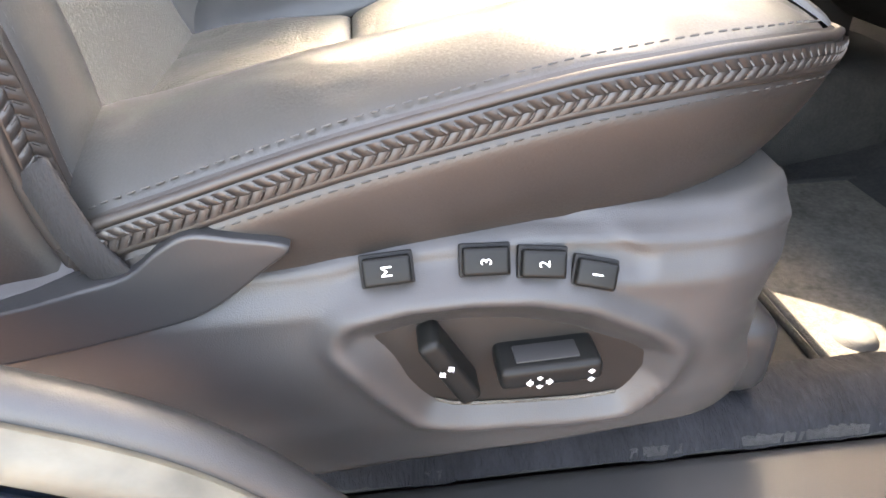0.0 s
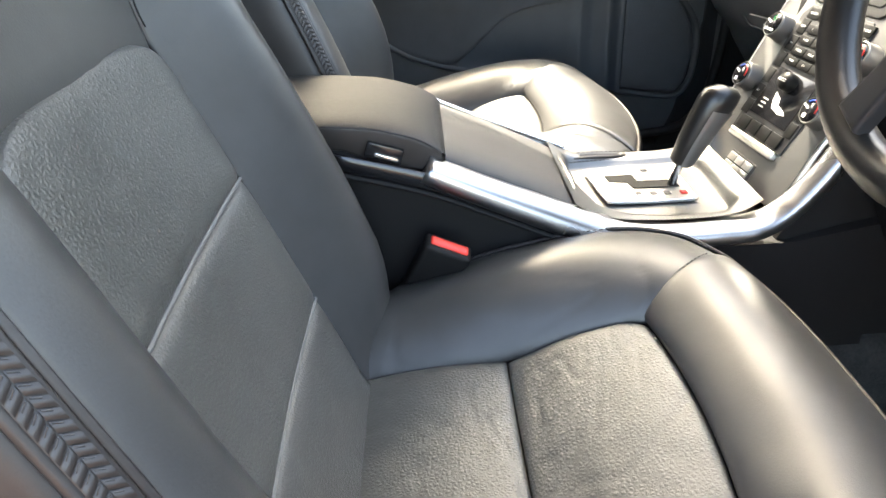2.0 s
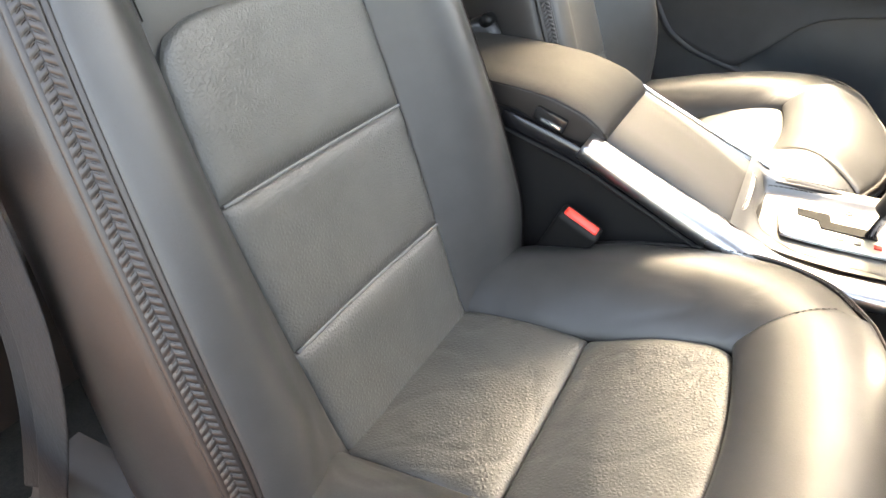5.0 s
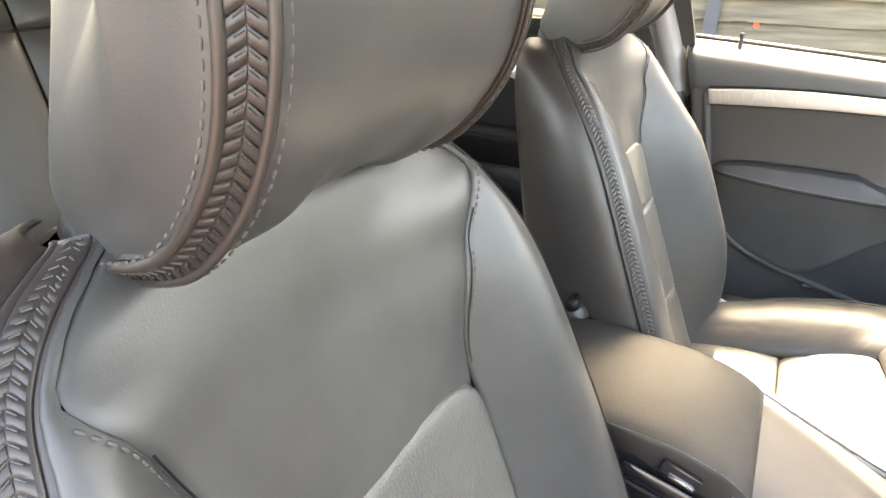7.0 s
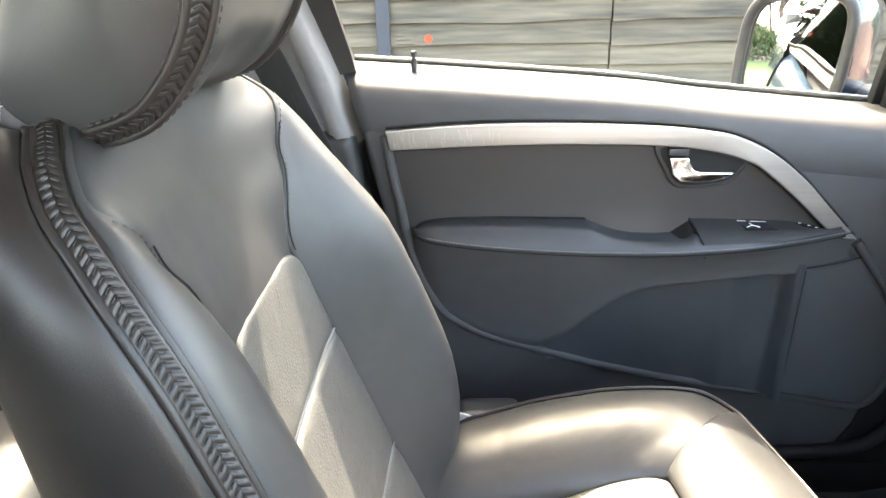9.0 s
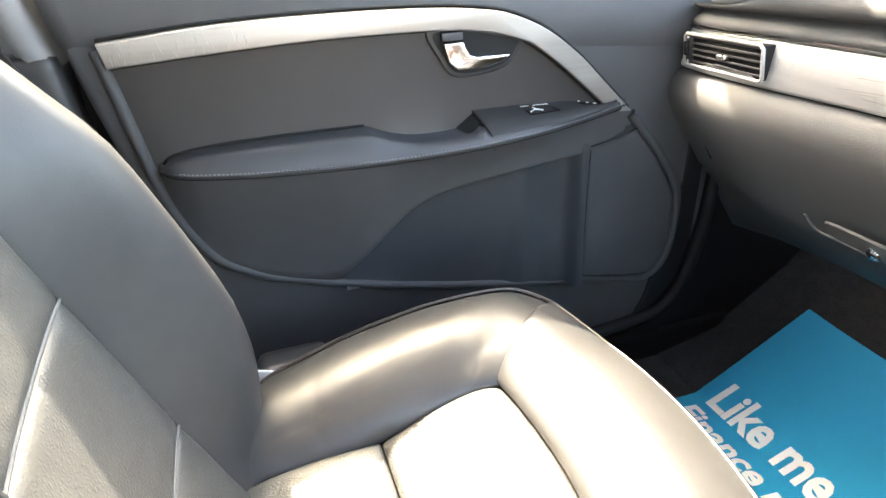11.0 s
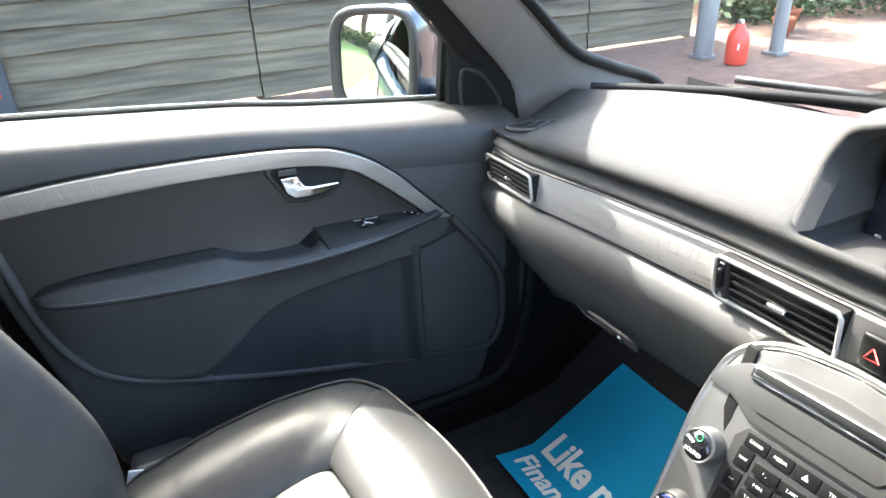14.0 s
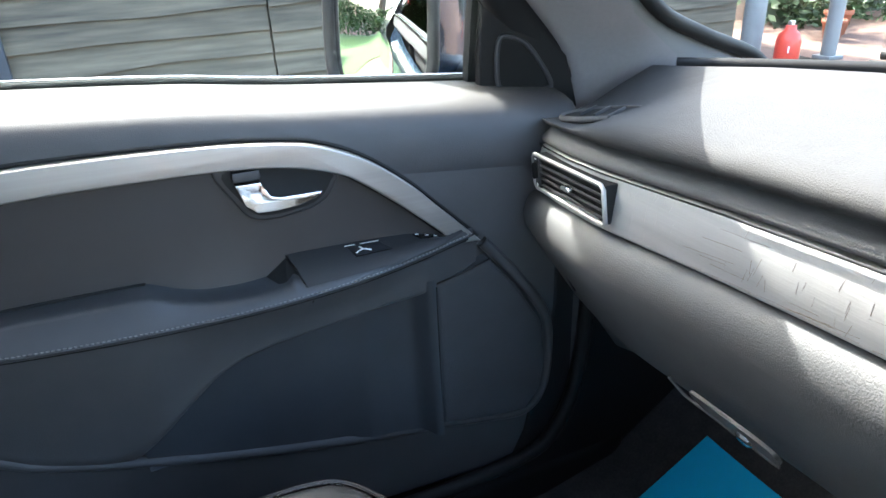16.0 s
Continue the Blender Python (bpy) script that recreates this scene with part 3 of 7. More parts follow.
    ZO = smooth([(-0.20, 0.606), (-0.168, 0.616), (-0.148, 0.625), (-0.12, 0.634), (-0.085, 0.645), (-0.05, 0.655), (-0.01, 0.664), (0.04, 0.674), (0.075, 0.678), (0.11, 0.680), (0.15, 0.678), (0.17, 0.674), (0.192, 0.668), (0.225, 0.656)])
    zo = lambda x: lerp(ZO, x)
    side_line = curve_through([(x, y, 0) for x, y in near], 10)
    front_line = curve_through([(0.192 + reach * 0.4, -0.190 - reach * 1.5, 0), (0.216 + reach * 0.8, -0.11, 0), (0.223 + reach, 0, 0), (0.216 + reach * 0.8, 0.11, 0), (0.192 + reach * 0.4, 0.190 + reach * 1.5, 0)], 12)

    def on(line, t):
        k = t * (len(line) - 1)
        i = min(int(k), len(line) - 2)
        return line[i].lerp(line[i + 1], k - i)
    for s in (-1, 1):
        def wing(u, v, s=s):
            u *= 1.012
            o = on(side_line, u)
            ix = -0.235 + (0.083 + 0.235) * u
            iy = -(0.111 + 0.003 * u)
            if u > 0.9:
                iy *= 1 - 0.06 * ((u - 0.9) / 0.1) ** 2
            x, y = ix + (o.x - ix) * v, iy + (o.y - iy) * v
            za, zb = zi(ix), zo(o.x)
            top = 0.020 * math.sin(math.pi * min(1, v * 1.02)) ** 0.9 + 0.012 * math.sin(math.pi * v ** 0.7)
            return at(x, -s * y if s > 0 else y, za + (zb - za) * v ** 0.8 + top)
        part("cushion_bolster", pillow(wing, 80, 40, 0.002, 0.004, 12, (0, 0, 1), 0.0009, 4.0 + s, creases=0.9), LEATHER, cush, "padded leather cushion bolster")

    def nose(u, v):
        u = -0.012 + 1.024 * u
        o = on(front_line, u)
        a = 2 * u - 1
        iy = a * 0.112
        ix = 0.079 + 0.010 * (1 - a * a)
        x, y = ix + (o.x - ix) * v, iy + (o.y - iy) * v
        za, zb = zi(0.083), zo(o.x)
        top = 0.022 * math.sin(math.pi * v) ** 0.9 + 0.010 * math.sin(math.pi * v ** 0.7)
        return at(x, y, za + 0.003 + (zb - za) * v + top)
    part("thigh_panel", pillow(nose, 40, 22, 0.002, 0.003, 20, (0, 0, 1), 0.0005, 7.0, creases=0.2), LEATHER, cush, "padded leather thigh panel")
    for s in (-1, 1):
        seam = [Vector(nose(0.5 + s * 0.5, v / 14)) + Vector((0.004, -s * 0.002, 0.0015)) for v in range(1, 10)]
        part("stitching", stitches(seam, 0.006, 0.0038, 0.0007, (0.3, 0, 1), 0.0002), THREAD_DARK, cush)

    # outer rim of the cushion: stitch row, piping, plaited band, piping and skirt
    rim = [at(p.x, p.y, zo(p.x)) for p in side_line] + [at(p.x, p.y, zo(p.x)) for p in front_line[1:]] + [at(p.x, -p.y, zo(p.x)) for p in reversed(side_line[:-1])]

    def outward(p):
        d = Vector((max(0.0, p.x - x0 - 0.05) * 2.0, (p.y - y0) * 0.9, 0))
        return d.normalized()
    n = len(side_line) - 4
    for run in (rim[:n], rim[-n:]):
        part("stitching", stitches([p - outward(p) * 0.007 + Vector((0, 0, 0.0045)) for p in run], 0.0066, 0.0042, 0.0007, lambda p: outward(p) * 0.4 + Vector((0, 0, 0.9)), 0.001), THREAD if side < 0 else THREAD_DARK, cush)
    part("piping", tube([p + outward(p) * 0.002 for p in rim], 0.0027, 8), LEATHER_SIDE, cush, "leather piping")
    band = [p + outward(p) * 0.004 + Vector((0, 0, -0.0068)) for p in rim]
    grid = [[p + outward(p) * a + Vector((0, 0, b)) for a, b in ((-0.002, 0.003), (0.004, -0.0015), (0.005, -0.0068), (0.0042, -0.012), (0.0, -0.015))] for p in rim]
    part("braid_backing", sheet(grid), LEATHER_SIDE, cush)
    part("braid", braid([p + outward(p) * 0.0022 for p in band], (0, 0, 1), outward, 0.0100, 0.0058), LEATHER_SIDE, cush, "plaited leather band", kind="stuff")
    part("braid_thread", braid_thread([p + outward(p) * 0.0022 for p in band], (0, 0, 1), outward, 0.0100, 0.0058), THREAD, cush, "grey sewing thread", kind="stuff")
    part("piping", tube([p + outward(p) * 0.003 + Vector((0, 0, -0.0134)) for p in rim], 0.0026, 8), LEATHER_SIDE, cush, "leather piping")

    def skirt(u, v):
        k = u * (len(rim) - 1)
        i = min(int(k), len(rim) - 2)
        p = rim[i].lerp(rim[i + 1], k - i)
        o = outward(p)
        drop = 0.0145 + 0.125 * v
        inset = 0.003 - 0.034 * min(1, v * 1.6) ** 1.5 - max(0.0, p.x - x0 - 0.10) * 0.45 * v
        return p + o * (inset + 0.006 * math.sin(math.pi * v)) + Vector((0, 0, -drop))
    part("cushion_skirt", pillow(skirt, 90, 14, 0.0015, 0.001, 30, (0, -1, 0), 0.0, 0), LEATHER_SIDE, cush, "smooth leather cushion side")
    row = [Vector(skirt(u / 200, 0.03)) for u in range(201)]
    part("stitching", stitches([p + outward(p) * 0.001 for p in row], 0.007, 0.0042, 0.0005, outward, 0.0004), THREAD_DARK, cush)

    # frame under the cushion, runners and the recliner knob on the inner side
    part("seat_frame", block(at(-0.03, 0, 0.50), (0.36, 0.40, 0.10), 0.02), PLASTIC_SMOOTH, seat)
    for s in (-1, 1):
        part("runner", block(at(-0.02, s * 0.155, 0.405), (0.44, 0.045, 0.07), 0.008), PLASTIC_SMOOTH, seat, "dark steel seat runner")
        part("runner_cap", block(at(0.165, s * 0.185, 0.468), (0.080, 0.050, 0.060), 0.018, segments=4), PLASTIC_SMOOTH, seat)
    knob_at = at(-0.319, -side * 0.240, 0.808)
    knob = part("lumbar_knob", turned([(0.0, 0.020), (0.020, 0.020), (0.026, 0.017), (0.030, 0.008), (0.030, 0.0)], knob_at, (0, -side, 0), 24), PLASTIC_SMOOTH, seat, "black five-lobed lumbar knob")
    for k in range(5):
        a = 2 * math.pi * k / 5
        part("lobe", turned([(0.0, 0.021), (0.008, 0.020), (0.010, 0.014), (0.010, 0.0)], knob_at + Vector((0.028 * math.cos(a), 0, 0.028 * math.sin(a))), (0, -side, 0), 14), BUTTON, knob)
    if controls:
        seat_controls(seat, at, side)
    return seat


HEAD_SIDE = [(-0.405, 1.120), (-0.370, 1.115), (-0.330, 1.130), (-0.298, 1.168), (-0.284, 1.213), (-0.283, 1.270), (-0.282, 1.320), (-0.293, 1.355), (-0.322, 1.368), (-0.352, 1.350), (-0.378, 1.290), (-0.404, 1.215), (-0.425, 1.160), (-0.428, 1.136)]
HEAD_LOOP = curve_through([(x, 0, z) for x, z in HEAD_SIDE], 5, True)
HEAD_MID = Vector((-0.345, 0, 1.245))


def head_point(p, a, grow=0.0):
    """A point of the head restraint: p on its side outline, a from -1 to 1 across."""
    lean = -0.345 + (p.z - 1.245) * 0.42
    front = max(0.0, min(1.0, (p.x - lean + 0.075) / 0.13))
    half = 0.090 + 0.027 * front ** 0.7
    k = 0.955 + 0.045 * max(0.0, 1 - abs(a) ** 9) ** 0.5 + grow
    q = HEAD_MID + (p - HEAD_MID) * k
    y = half * a
    low = max(0.0, min(1.0, (1.19 - q.z) / 0.05))
    q.z += 0.009 * low * max(0.0, 1 - (y / 0.062) ** 4)
    return Vector((q.x, y, q.z))


def headrest_shell(x0, y0):
    base = Vector((x0, y0, 0))
    rows = []
    for i in range(41):
        a = math.sin((-1 + 2 * i / 40) * math.pi / 2)
        row = [head_point(p, a) + base for p in HEAD_LOOP]
        rows.append(row + row[:1])

    def cap(s):
        out = []
        for k, d in ((0.93, 0.002), (0.80, 0.005), (0.5, 0.008), (0.02, 0.009)):
            row = []
            for p in HEAD_LOOP:
                q = head_point(p, s)
                c = HEAD_MID + (q - HEAD_MID) * k
                row.append(Vector((c.x, q.y * (0.6 + 0.4 * k) + s * (0.4 * (1 - k) * 0.104 + d), c.z)) + base)
            out.append(row + row[:1])
        return out
    v, f = sheet(list(reversed(cap(-1))) + rows + cap(1))
    return v, f


def headrest_trim(head, x0, y0):
    base = Vector((x0, y0, 0))
    line = [p for p in curve_through([(x, 0, z) for x, z in HEAD_SIDE[1:9]], 6)]
    for s in (-1, 1):
        def facing(p):
            d = Vector((p.x - x0, 0, p.z)) - HEAD_MID
            return (d.normalized() * 0.68 + Vector((0, s * 0.74, 0))).normalized()

        def sideways(p):
            d = Vector((p.x - x0, 0, p.z)) - HEAD_MID
            return (d.normalized() * 0.74 + Vector((0, -s * 0.68, 0))).normalized()

        def run(a, grow=0.0, out=0.0):
            return [q + facing(q) * out for q in (head_point(p, s * a, grow) + base for p in line)]
        mid = run(1.0, 0.0, 0.0015)
        part("braid_backing", ribbon(run(1.0, 0.0, -0.002), lambda i, m=mid: sideways(m[i]), 0.016, 0.003, None), LEATHER_SIDE, head)
        part("braid", braid(mid, sideways, facing, 0.0130, 0.0058), LEATHER_SIDE, head, "plaited leather band", kind="stuff")
        part("braid_thread", braid_thread(mid, sideways, facing, 0.0130, 0.0058), THREAD, head, "grey sewing thread", kind="stuff")
        part("piping", tube([p - sideways(p) * 0.0085 + facing(p) * 0.0005 for p in mid], 0.0024, 8), LEATHER_SIDE, head, "leather piping")
        part("piping", tube([p + sideways(p) * 0.0085 + facing(p) * 0.0000 for p in mid], 0.0024, 8), LEATHER_SIDE, head, "leather piping")
        part("stitching", stitches([p + sideways(p) * 0.0105 - Vector((0, s * 0.005, 0)) for p in mid], 0.0062, 0.0040, 0.0007, facing, 0.0010), THREAD, head)
        part("stitching", stitches([p - sideways(p) * 0.0135 for p in mid], 0.0062, 0.0040, 0.0007, facing, 0.0006), THREAD, head)


def polygon_gap(x, z, poly):
    """Distance from (x, z) to a closed outline, negative inside."""
    best, inside = 9.0, False
    for (ax, az), (bx, bz) in zip(poly, poly[1:] + poly[:1]):
        vx, vz = bx - ax, bz - az
        k = max(0.0, min(1.0, ((x - ax) * vx + (z - az) * vz) / (vx * vx + vz * vz + 1e-12)))
        best = min(best, math.hypot(x - ax - vx * k, z - az - vz * k))
        if (az > z) != (bz > z) and x < ax + vx * (z - az) / (bz - az):
            inside = not inside
    return -best if inside else best


def seat_controls(seat, at, side):
    """Plastic side valance with memory buttons and two adjuster knobs."""
    s = side
    yp = lambda d: s * (0.254 + d)
    z_top = [(-0.42, 0.596), (-0.13, 0.606), (-0.078, 0.607), (-0.03, 0.613), (0.03, 0.615), (0.10, 0.610), (0.16, 0.611)]
    z_low = [(-0.42, 0.466), (-0.07, 0.466), (0.06, 0.474), (0.15, 0.486)]
    x_end = [(0.46, 0.146), (0.49, 0.152), (0.51, 0.153), (0.53, 0.147), (0.556, 0.145), (0.59, 0.156), (0.61, 0.161), (0.64, 0.160)]
    pan = [(-0.050, 0.563), (-0.028, 0.568), (-0.002, 0.569), (0.024, 0.567), (0.051, 0.560), (0.079, 0.546), (0.088, 0.538), (0.086, 0.526), (0.074, 0.511), (0.049, 0.510), (-0.002, 0.513), (-0.018, 0.518), (-0.031, 0.534)]
    tray = [(-0.056, 0.589), (-0.053, 0.606), (-0.035, 0.611), (0.015, 0.613), (0.06, 0.606), (0.083, 0.590), (0.080, 0.582), (0.05, 0.588), (0.015, 0.594), (-0.02, 0.592)]
    rows = []
    for i in range(131):
        u = i / 130
        row = []
        for j in range(61):
            v = j / 60
            xg = -0.42 + 0.58 * u
            z = lerp(z_top, xg) + (lerp(z_low, xg) - lerp(z_top, xg)) * v
            x = -0.42 + (lerp(x_end, z) + 0.42) * u
            h = lerp(z_top, xg) - z
            d = ease([(0.0, -0.016), (0.004, -0.009), (0.015, 0.004), (0.034, 0.012), (0.06, 0.014), (0.10, 0.010), (0.14, 0.004), (0.16, -0.004)], h)
            gap = polygon_gap(x, z, pan)
            d += 0.007 * math.exp(-((gap - 0.013) / 0.006) ** 2) - 0.006 * max(0.0, min(1.0, 0.5 - gap / 0.010))
            if -0.075 < x < 0.095 and z > 0.57:
                well = polygon_gap(x, z, tray)
                d -= 0.0022 * max(0.0, min(1.0, 0.5 - well / 0.003))
            end = max(0.0, (u - 0.93) / 0.07)
            d -= 0.014 * end ** 2.2
            d += 0.010 * max(0.0, -x - 0.05) ** 0.5 * max(0, 1 - h / 0.10) * -1
            row.append(at(x, yp(d), z))
        row = [row[0] + Vector((0, -s * 0.03, 0.002))] + row + [row[-1] + Vector((0, -s * 0.03, -0.002))]
        rows.append(row)
    body = part("side_valance", sheet(rows), PLASTIC, seat, "grained charcoal plastic seat valance")
    lip = [r[1] + Vector((0, s * 0.001, 0.001)) for r in rows[40:114]]
    part("valance_lip", tube(lip, 0.0022, 8), PLASTIC, body)
    wedge = [(-0.42, 0.566), (-0.29, 0.578), (-0.20, 0.591), (-0.165, 0.599), (-0.143, 0.605), (-0.128, 0.616), (-0.115, 0.622), (-0.098, 0.619), (-0.076, 0.613), (-0.088, 0.602), (-0.115, 0.583), (-0.144, 0.575), (-0.21, 0.563), (-0.42, 0.535)]
    bm = slab([at(p.x, yp(-0.016), p.z) for p in curve_through([(x, 0, z) for x, z in wedge], 4, True)], (0, s * 0.027, 0), 0.009, 4)
    part("recliner_cover", bm, PLASTIC_SMOOTH, body, "smooth dark plastic cover")
    bm = slab([at(p.x, yp(0.0065), p.z) for p in curve_through([(x, 0, z) for x, z in pan], 4, True)], (0, s * 0.0025, 0), 0.0008, 2)
    part("control_panel", bm, PANEL, body, "dark satin control panel, dusty along its lower rim")
    dust = curve_through([at(x, yp(0.0098), z + 0.0012) for x, z in pan[8:12]], 12)
    part("dust_line", ribbon(dust, (0, 0, 1), 0.0022, 0.0006, (0, s, 0)), CARPET_MAT, body, "pale dust along the panel rim")
    # adjuster knobs
    tilt = Matrix.Rotation(radians(60), 3, "Y")
    k1 = part("recline_switch", block(at(-0.012, yp(0.017), 0.549), (0.042, 0.021, 0.0110), 0.0042, tilt, 4), BUTTON, body, "raised black recline switch")
    k2 = part("seat_switch", block(at(0.034, yp(0.018), 0.5455), (0.048, 0.024, 0.0120), 0.004, Matrix.Rotation(radians(-2), 3, "Y"), 4), BUTTON, body, "raised black seat adjuster switch")
    part("finger_groove", block(at(0.033, yp(0.019), 0.5511), (0.030, 0.012, 0.0022), 0.001, Matrix.Rotation(radians(-2), 3, "Y"), 2), PLASTIC_SMOOTH, k2)

    def arrow(x, z, angle, parent, size=0.0042):
        c, sn = math.cos(angle), math.sin(angle)
        pts = [(0, -0.3), (0.45, -0.3), (0.45, -0.8), (1.2, 0), (0.45, 0.8), (0.45, 0.3), (0, 0.3)]
        out = [at(x + size * (a * c - b * sn), yp(0.0304), z + size * (a * sn + b * c)) for a, b in pts]
        part("arrow_mark", slab(out, (0, s * 0.0003, 0), 0), WHITE_INK, parent, "white arrow mark")
    for k in range(4):
        arrow(0.028 + 0.003 * math.cos(k * math.pi / 2), 0.5435 + 0.0015 * math.sin(k * math.pi / 2), k * math.pi / 2, k2, 0.0027 if k % 2 == 0 else 0.0019)
    for k in (1, 3):
        arrow(0.052, 0.5450 + (0.0012 if k == 1 else -0.0012), k * math.pi / 2, k2, 0.0022)
    for a, d in ((0.6, 1), (0.6 + math.pi, 1)):
        p = (-0.014 + 0.001 * math.cos(a), 0.5530 + 0.001 * math.sin(a))
        out = [at(p[0] + 0.0026 * (u * math.cos(a) - w * math.sin(a)), yp(0.0282), p[1] + 0.0026 * (u * math.sin(a) + w * math.cos(a))) for u, w in ((0, -0.3), (0.45, -0.3), (0.45, -0.8), (1.2, 0), (0.45, 0.8), (0.45, 0.3), (0, 0.3))]
        part("arrow_mark", slab(out, (0, s * 0.0003, 0), 0), WHITE_INK, k1, "white arrow mark")
    loop = curve_through([at(-0.175, -0.240, 0.645), at(-0.160, -0.254, 0.618), at(-0.147, -0.256, 0.597), at(-0.138, -0.240, 0.582)], 6)
    part("anchor_webbing", ribbon(loop, (0.8, -0.2, 0.5), 0.018, 0.003, (0, s, 0)), WEB, body, "dark webbing loop")
    # memory buttons
    for word, x, z, w, lean in (("M", -0.0370, 0.5955, 0.021, 3), ("3", 0.006, 0.5962, 0.0205, -2), ("2", 0.0315, 0.5935, 0.0200, -6), ("1", 0.0555, 0.5865, 0.0185, -14)):
        turn = Matrix.Rotation(radians(28 * s), 3, "X") @ Matrix.Rotation(radians(-lean), 3, "Y")
        d = ease([(0.575, 0.0125), (0.590, 0.0085), (0.605, 0.0015), (0.62, -0.010)], z)
        part("button_well", block(at(x, yp(d - 0.0005), z), (w + 0.0024, 0.004, 0.0146), 0.001, turn), RUBBER, body, "black button well")
        b = part("memory_button", block(at(x, yp(d + 0.0025), z + 0.001), (w, 0.007, 0.0125), 0.0018, turn, 3), BUTTON, body, "black memory button with a white mark")
        face = turn @ Vector((0, s * 0.0037, 0))
        lettering("button_mark", word, at(x, yp(d + 0.0025), z + 0.001) + face, turn @ Vector((0, 0, 1)), turn @ Vector((-1, 0, 0)), 0.0068, WHITE_INK, b, 0.0003)


driver_seat = make_seat("driver_seat", 0.0, 0.568, -1, "black leather seat with plaited edging and power controls", True)
passenger_seat = make_seat("passenger_seat", -0.015, 1.270, 1, "black leather seat with pale sunlit inserts by the closed door", False, (0.712, 0.850, 0.954), 0.83, 0.024, 0.015)


# ---- car shell ----
def setting(name, shape, mat, label="", smooth=True):
    return tagged(part(name, shape, mat, None, label, smooth), label, kind="structure")


setting("floor", block((-0.35, 0.94, 0.33), (2.5, 1.66, 0.06), 0.01), CARPET, "charcoal carpeted car floor")
setting("ceiling", block((-0.80, 0.94, 1.53), (2.00, 1.28, 0.06), 0.03), HEADLINER, "pale cloth car ceiling")
setting("tunnel", block((-0.10, 0.925, 0.42), (1.6, 0.22, 0.14), 0.05, segments=4), CARPET, "carpeted centre tunnel")
grid = [[Vector((x, y, z)) for x, z in ((0.50, 0.362), (0.62, 0.39), (0.76, 0.49), (0.90, 0.66), (0.95, 0.98))] for y in (0.12, 0.40, 0.80, 1.10, 1.45, 1.72)]
setting("footwell", sheet(grid), CARPET, "charcoal carpet rising under the dashboard")
setting("kick_panel", slab([Vector((0.40, 1.70, 0.36)), Vector((0.46, 1.70, 0.50)), Vector((0.50, 1.70, 0.70)), Vector((0.50, 1.70, 0.86)), Vector((0.95, 1.70, 0.86)), Vector((0.95, 1.70, 0.36))], (0, -0.03, 0), 0.008, 3), TRIM_DARK, "dark plastic kick panel")
setting("kick_panel_near", slab([Vector((0.46, 0.16, 0.36)), Vector((0.50, 0.16, 0.95)), Vector((0.95, 0.16, 0.95)), Vector((0.95, 0.16, 0.36))], (0, -0.03, 0), 0.006), TRIM_DARK, "dark plastic kick panel")
setting("door_jamb", block((-0.28, 1.786, 0.70), (0.34, 0.016, 0.60), 0.003), RUBBER, "black rubber door jamb")
setting("sill_far", block((0.05, 1.715, 0.385), (1.2, 0.10, 0.08), 0.02, segments=3), TRIM_DARK, "dark plastic door sill")
seal = curve_through([(0.545, 1.665, 0.97), (0.55, 1.66, 0.80), (0.545, 1.66, 0.62), (0.51, 1.66, 0.50), (0.42, 1.66, 0.455), (0.1, 1.66, 0.45), (-0.30, 1.66, 0.47)], 6)
setting("door_seal", tube(seal, 0.011, 8), RUBBER, "black rubber door seal")

grid = [[Vector((x, y, z + 0.004 * noise.noise(Vector((x * 30, y * 60, 0))) + 0.0026 * noise.noise(Vector((x * 260, y * 260, 3))))) for y, z in ((0.343, 0.408), (0.346, 0.415), (0.350, 0.420), (0.356, 0.425), (0.362, 0.428), (0.370, 0.431), (0.378, 0.432), (0.387, 0.431), (0.395, 0.429), (0.404, 0.422), (0.412, 0.412), (0.425, 0.362))] for x in [-0.12 + 0.0025 * i for i in range(280)]]
setting("sill_carpet", sheet(grid), CARPET_SILL, "ridged dark grey carpet along the sill")

# near sill, its trim and the worn rubber seal
setting("sill_plate", block((0.05, 0.285, 0.375), (1.3, 0.125, 0.06), 0.012, segments=3), PLASTIC, "smooth blue-grey plastic sill plate")
setting("sill_outer", block((0.05, 0.17, 0.33), (1.4, 0.12, 0.10), 0.03, segments=4), PAINT, "painted outer sill")
edge = curve_through([(-0.10, 0.352, 0.407), (0.12, 0.352, 0.409), (0.5, 0.350, 0.41)], 10)
setting("sill_carpet_edge", tube(edge, 0.008, 8), CARPET, "rough carpet edge along the sill")
foot = curve_through([(-0.60, 0.22, 0.86), (-0.45, 0.23, 0.76), (-0.30, 0.235, 0.672), (-0.20, 0.240, 0.628), (-0.155, 0.240, 0.609), (-0.115, 0.240, 0.587), (-0.085, 0.241, 0.560), (-0.055, 0.243, 0.520), (-0.02, 0.246, 0.465), (0.03, 0.25, 0.415), (0.12, 0.25, 0.39)], 8)
ring = [(0.012, -0.06), (0.014, -0.02), (0.010, -0.006), (0.0, 0.0), (-0.007, -0.002), (-0.011, -0.006), (-0.012, -0.014)]
low, lower = [], []
grid = []
for i, p in enumerate(foot):
    t = (foot[min(i + 1, len(foot) - 1)] - foot[max(i - 1, 0)]).normalized()
    n = Vector((-t.z, 0, t.x)) if t.x > 0 else Vector((t.z, 0, -t.x))
    grid.append([p + Vector((0, a, 0)) + n * b for a, b in ring])
    low.append(p + Vector((0, -0.015, 0)) - n * 0.017)
    lower.append(p + Vector((0, -0.024, 0)) - n * 0.042)
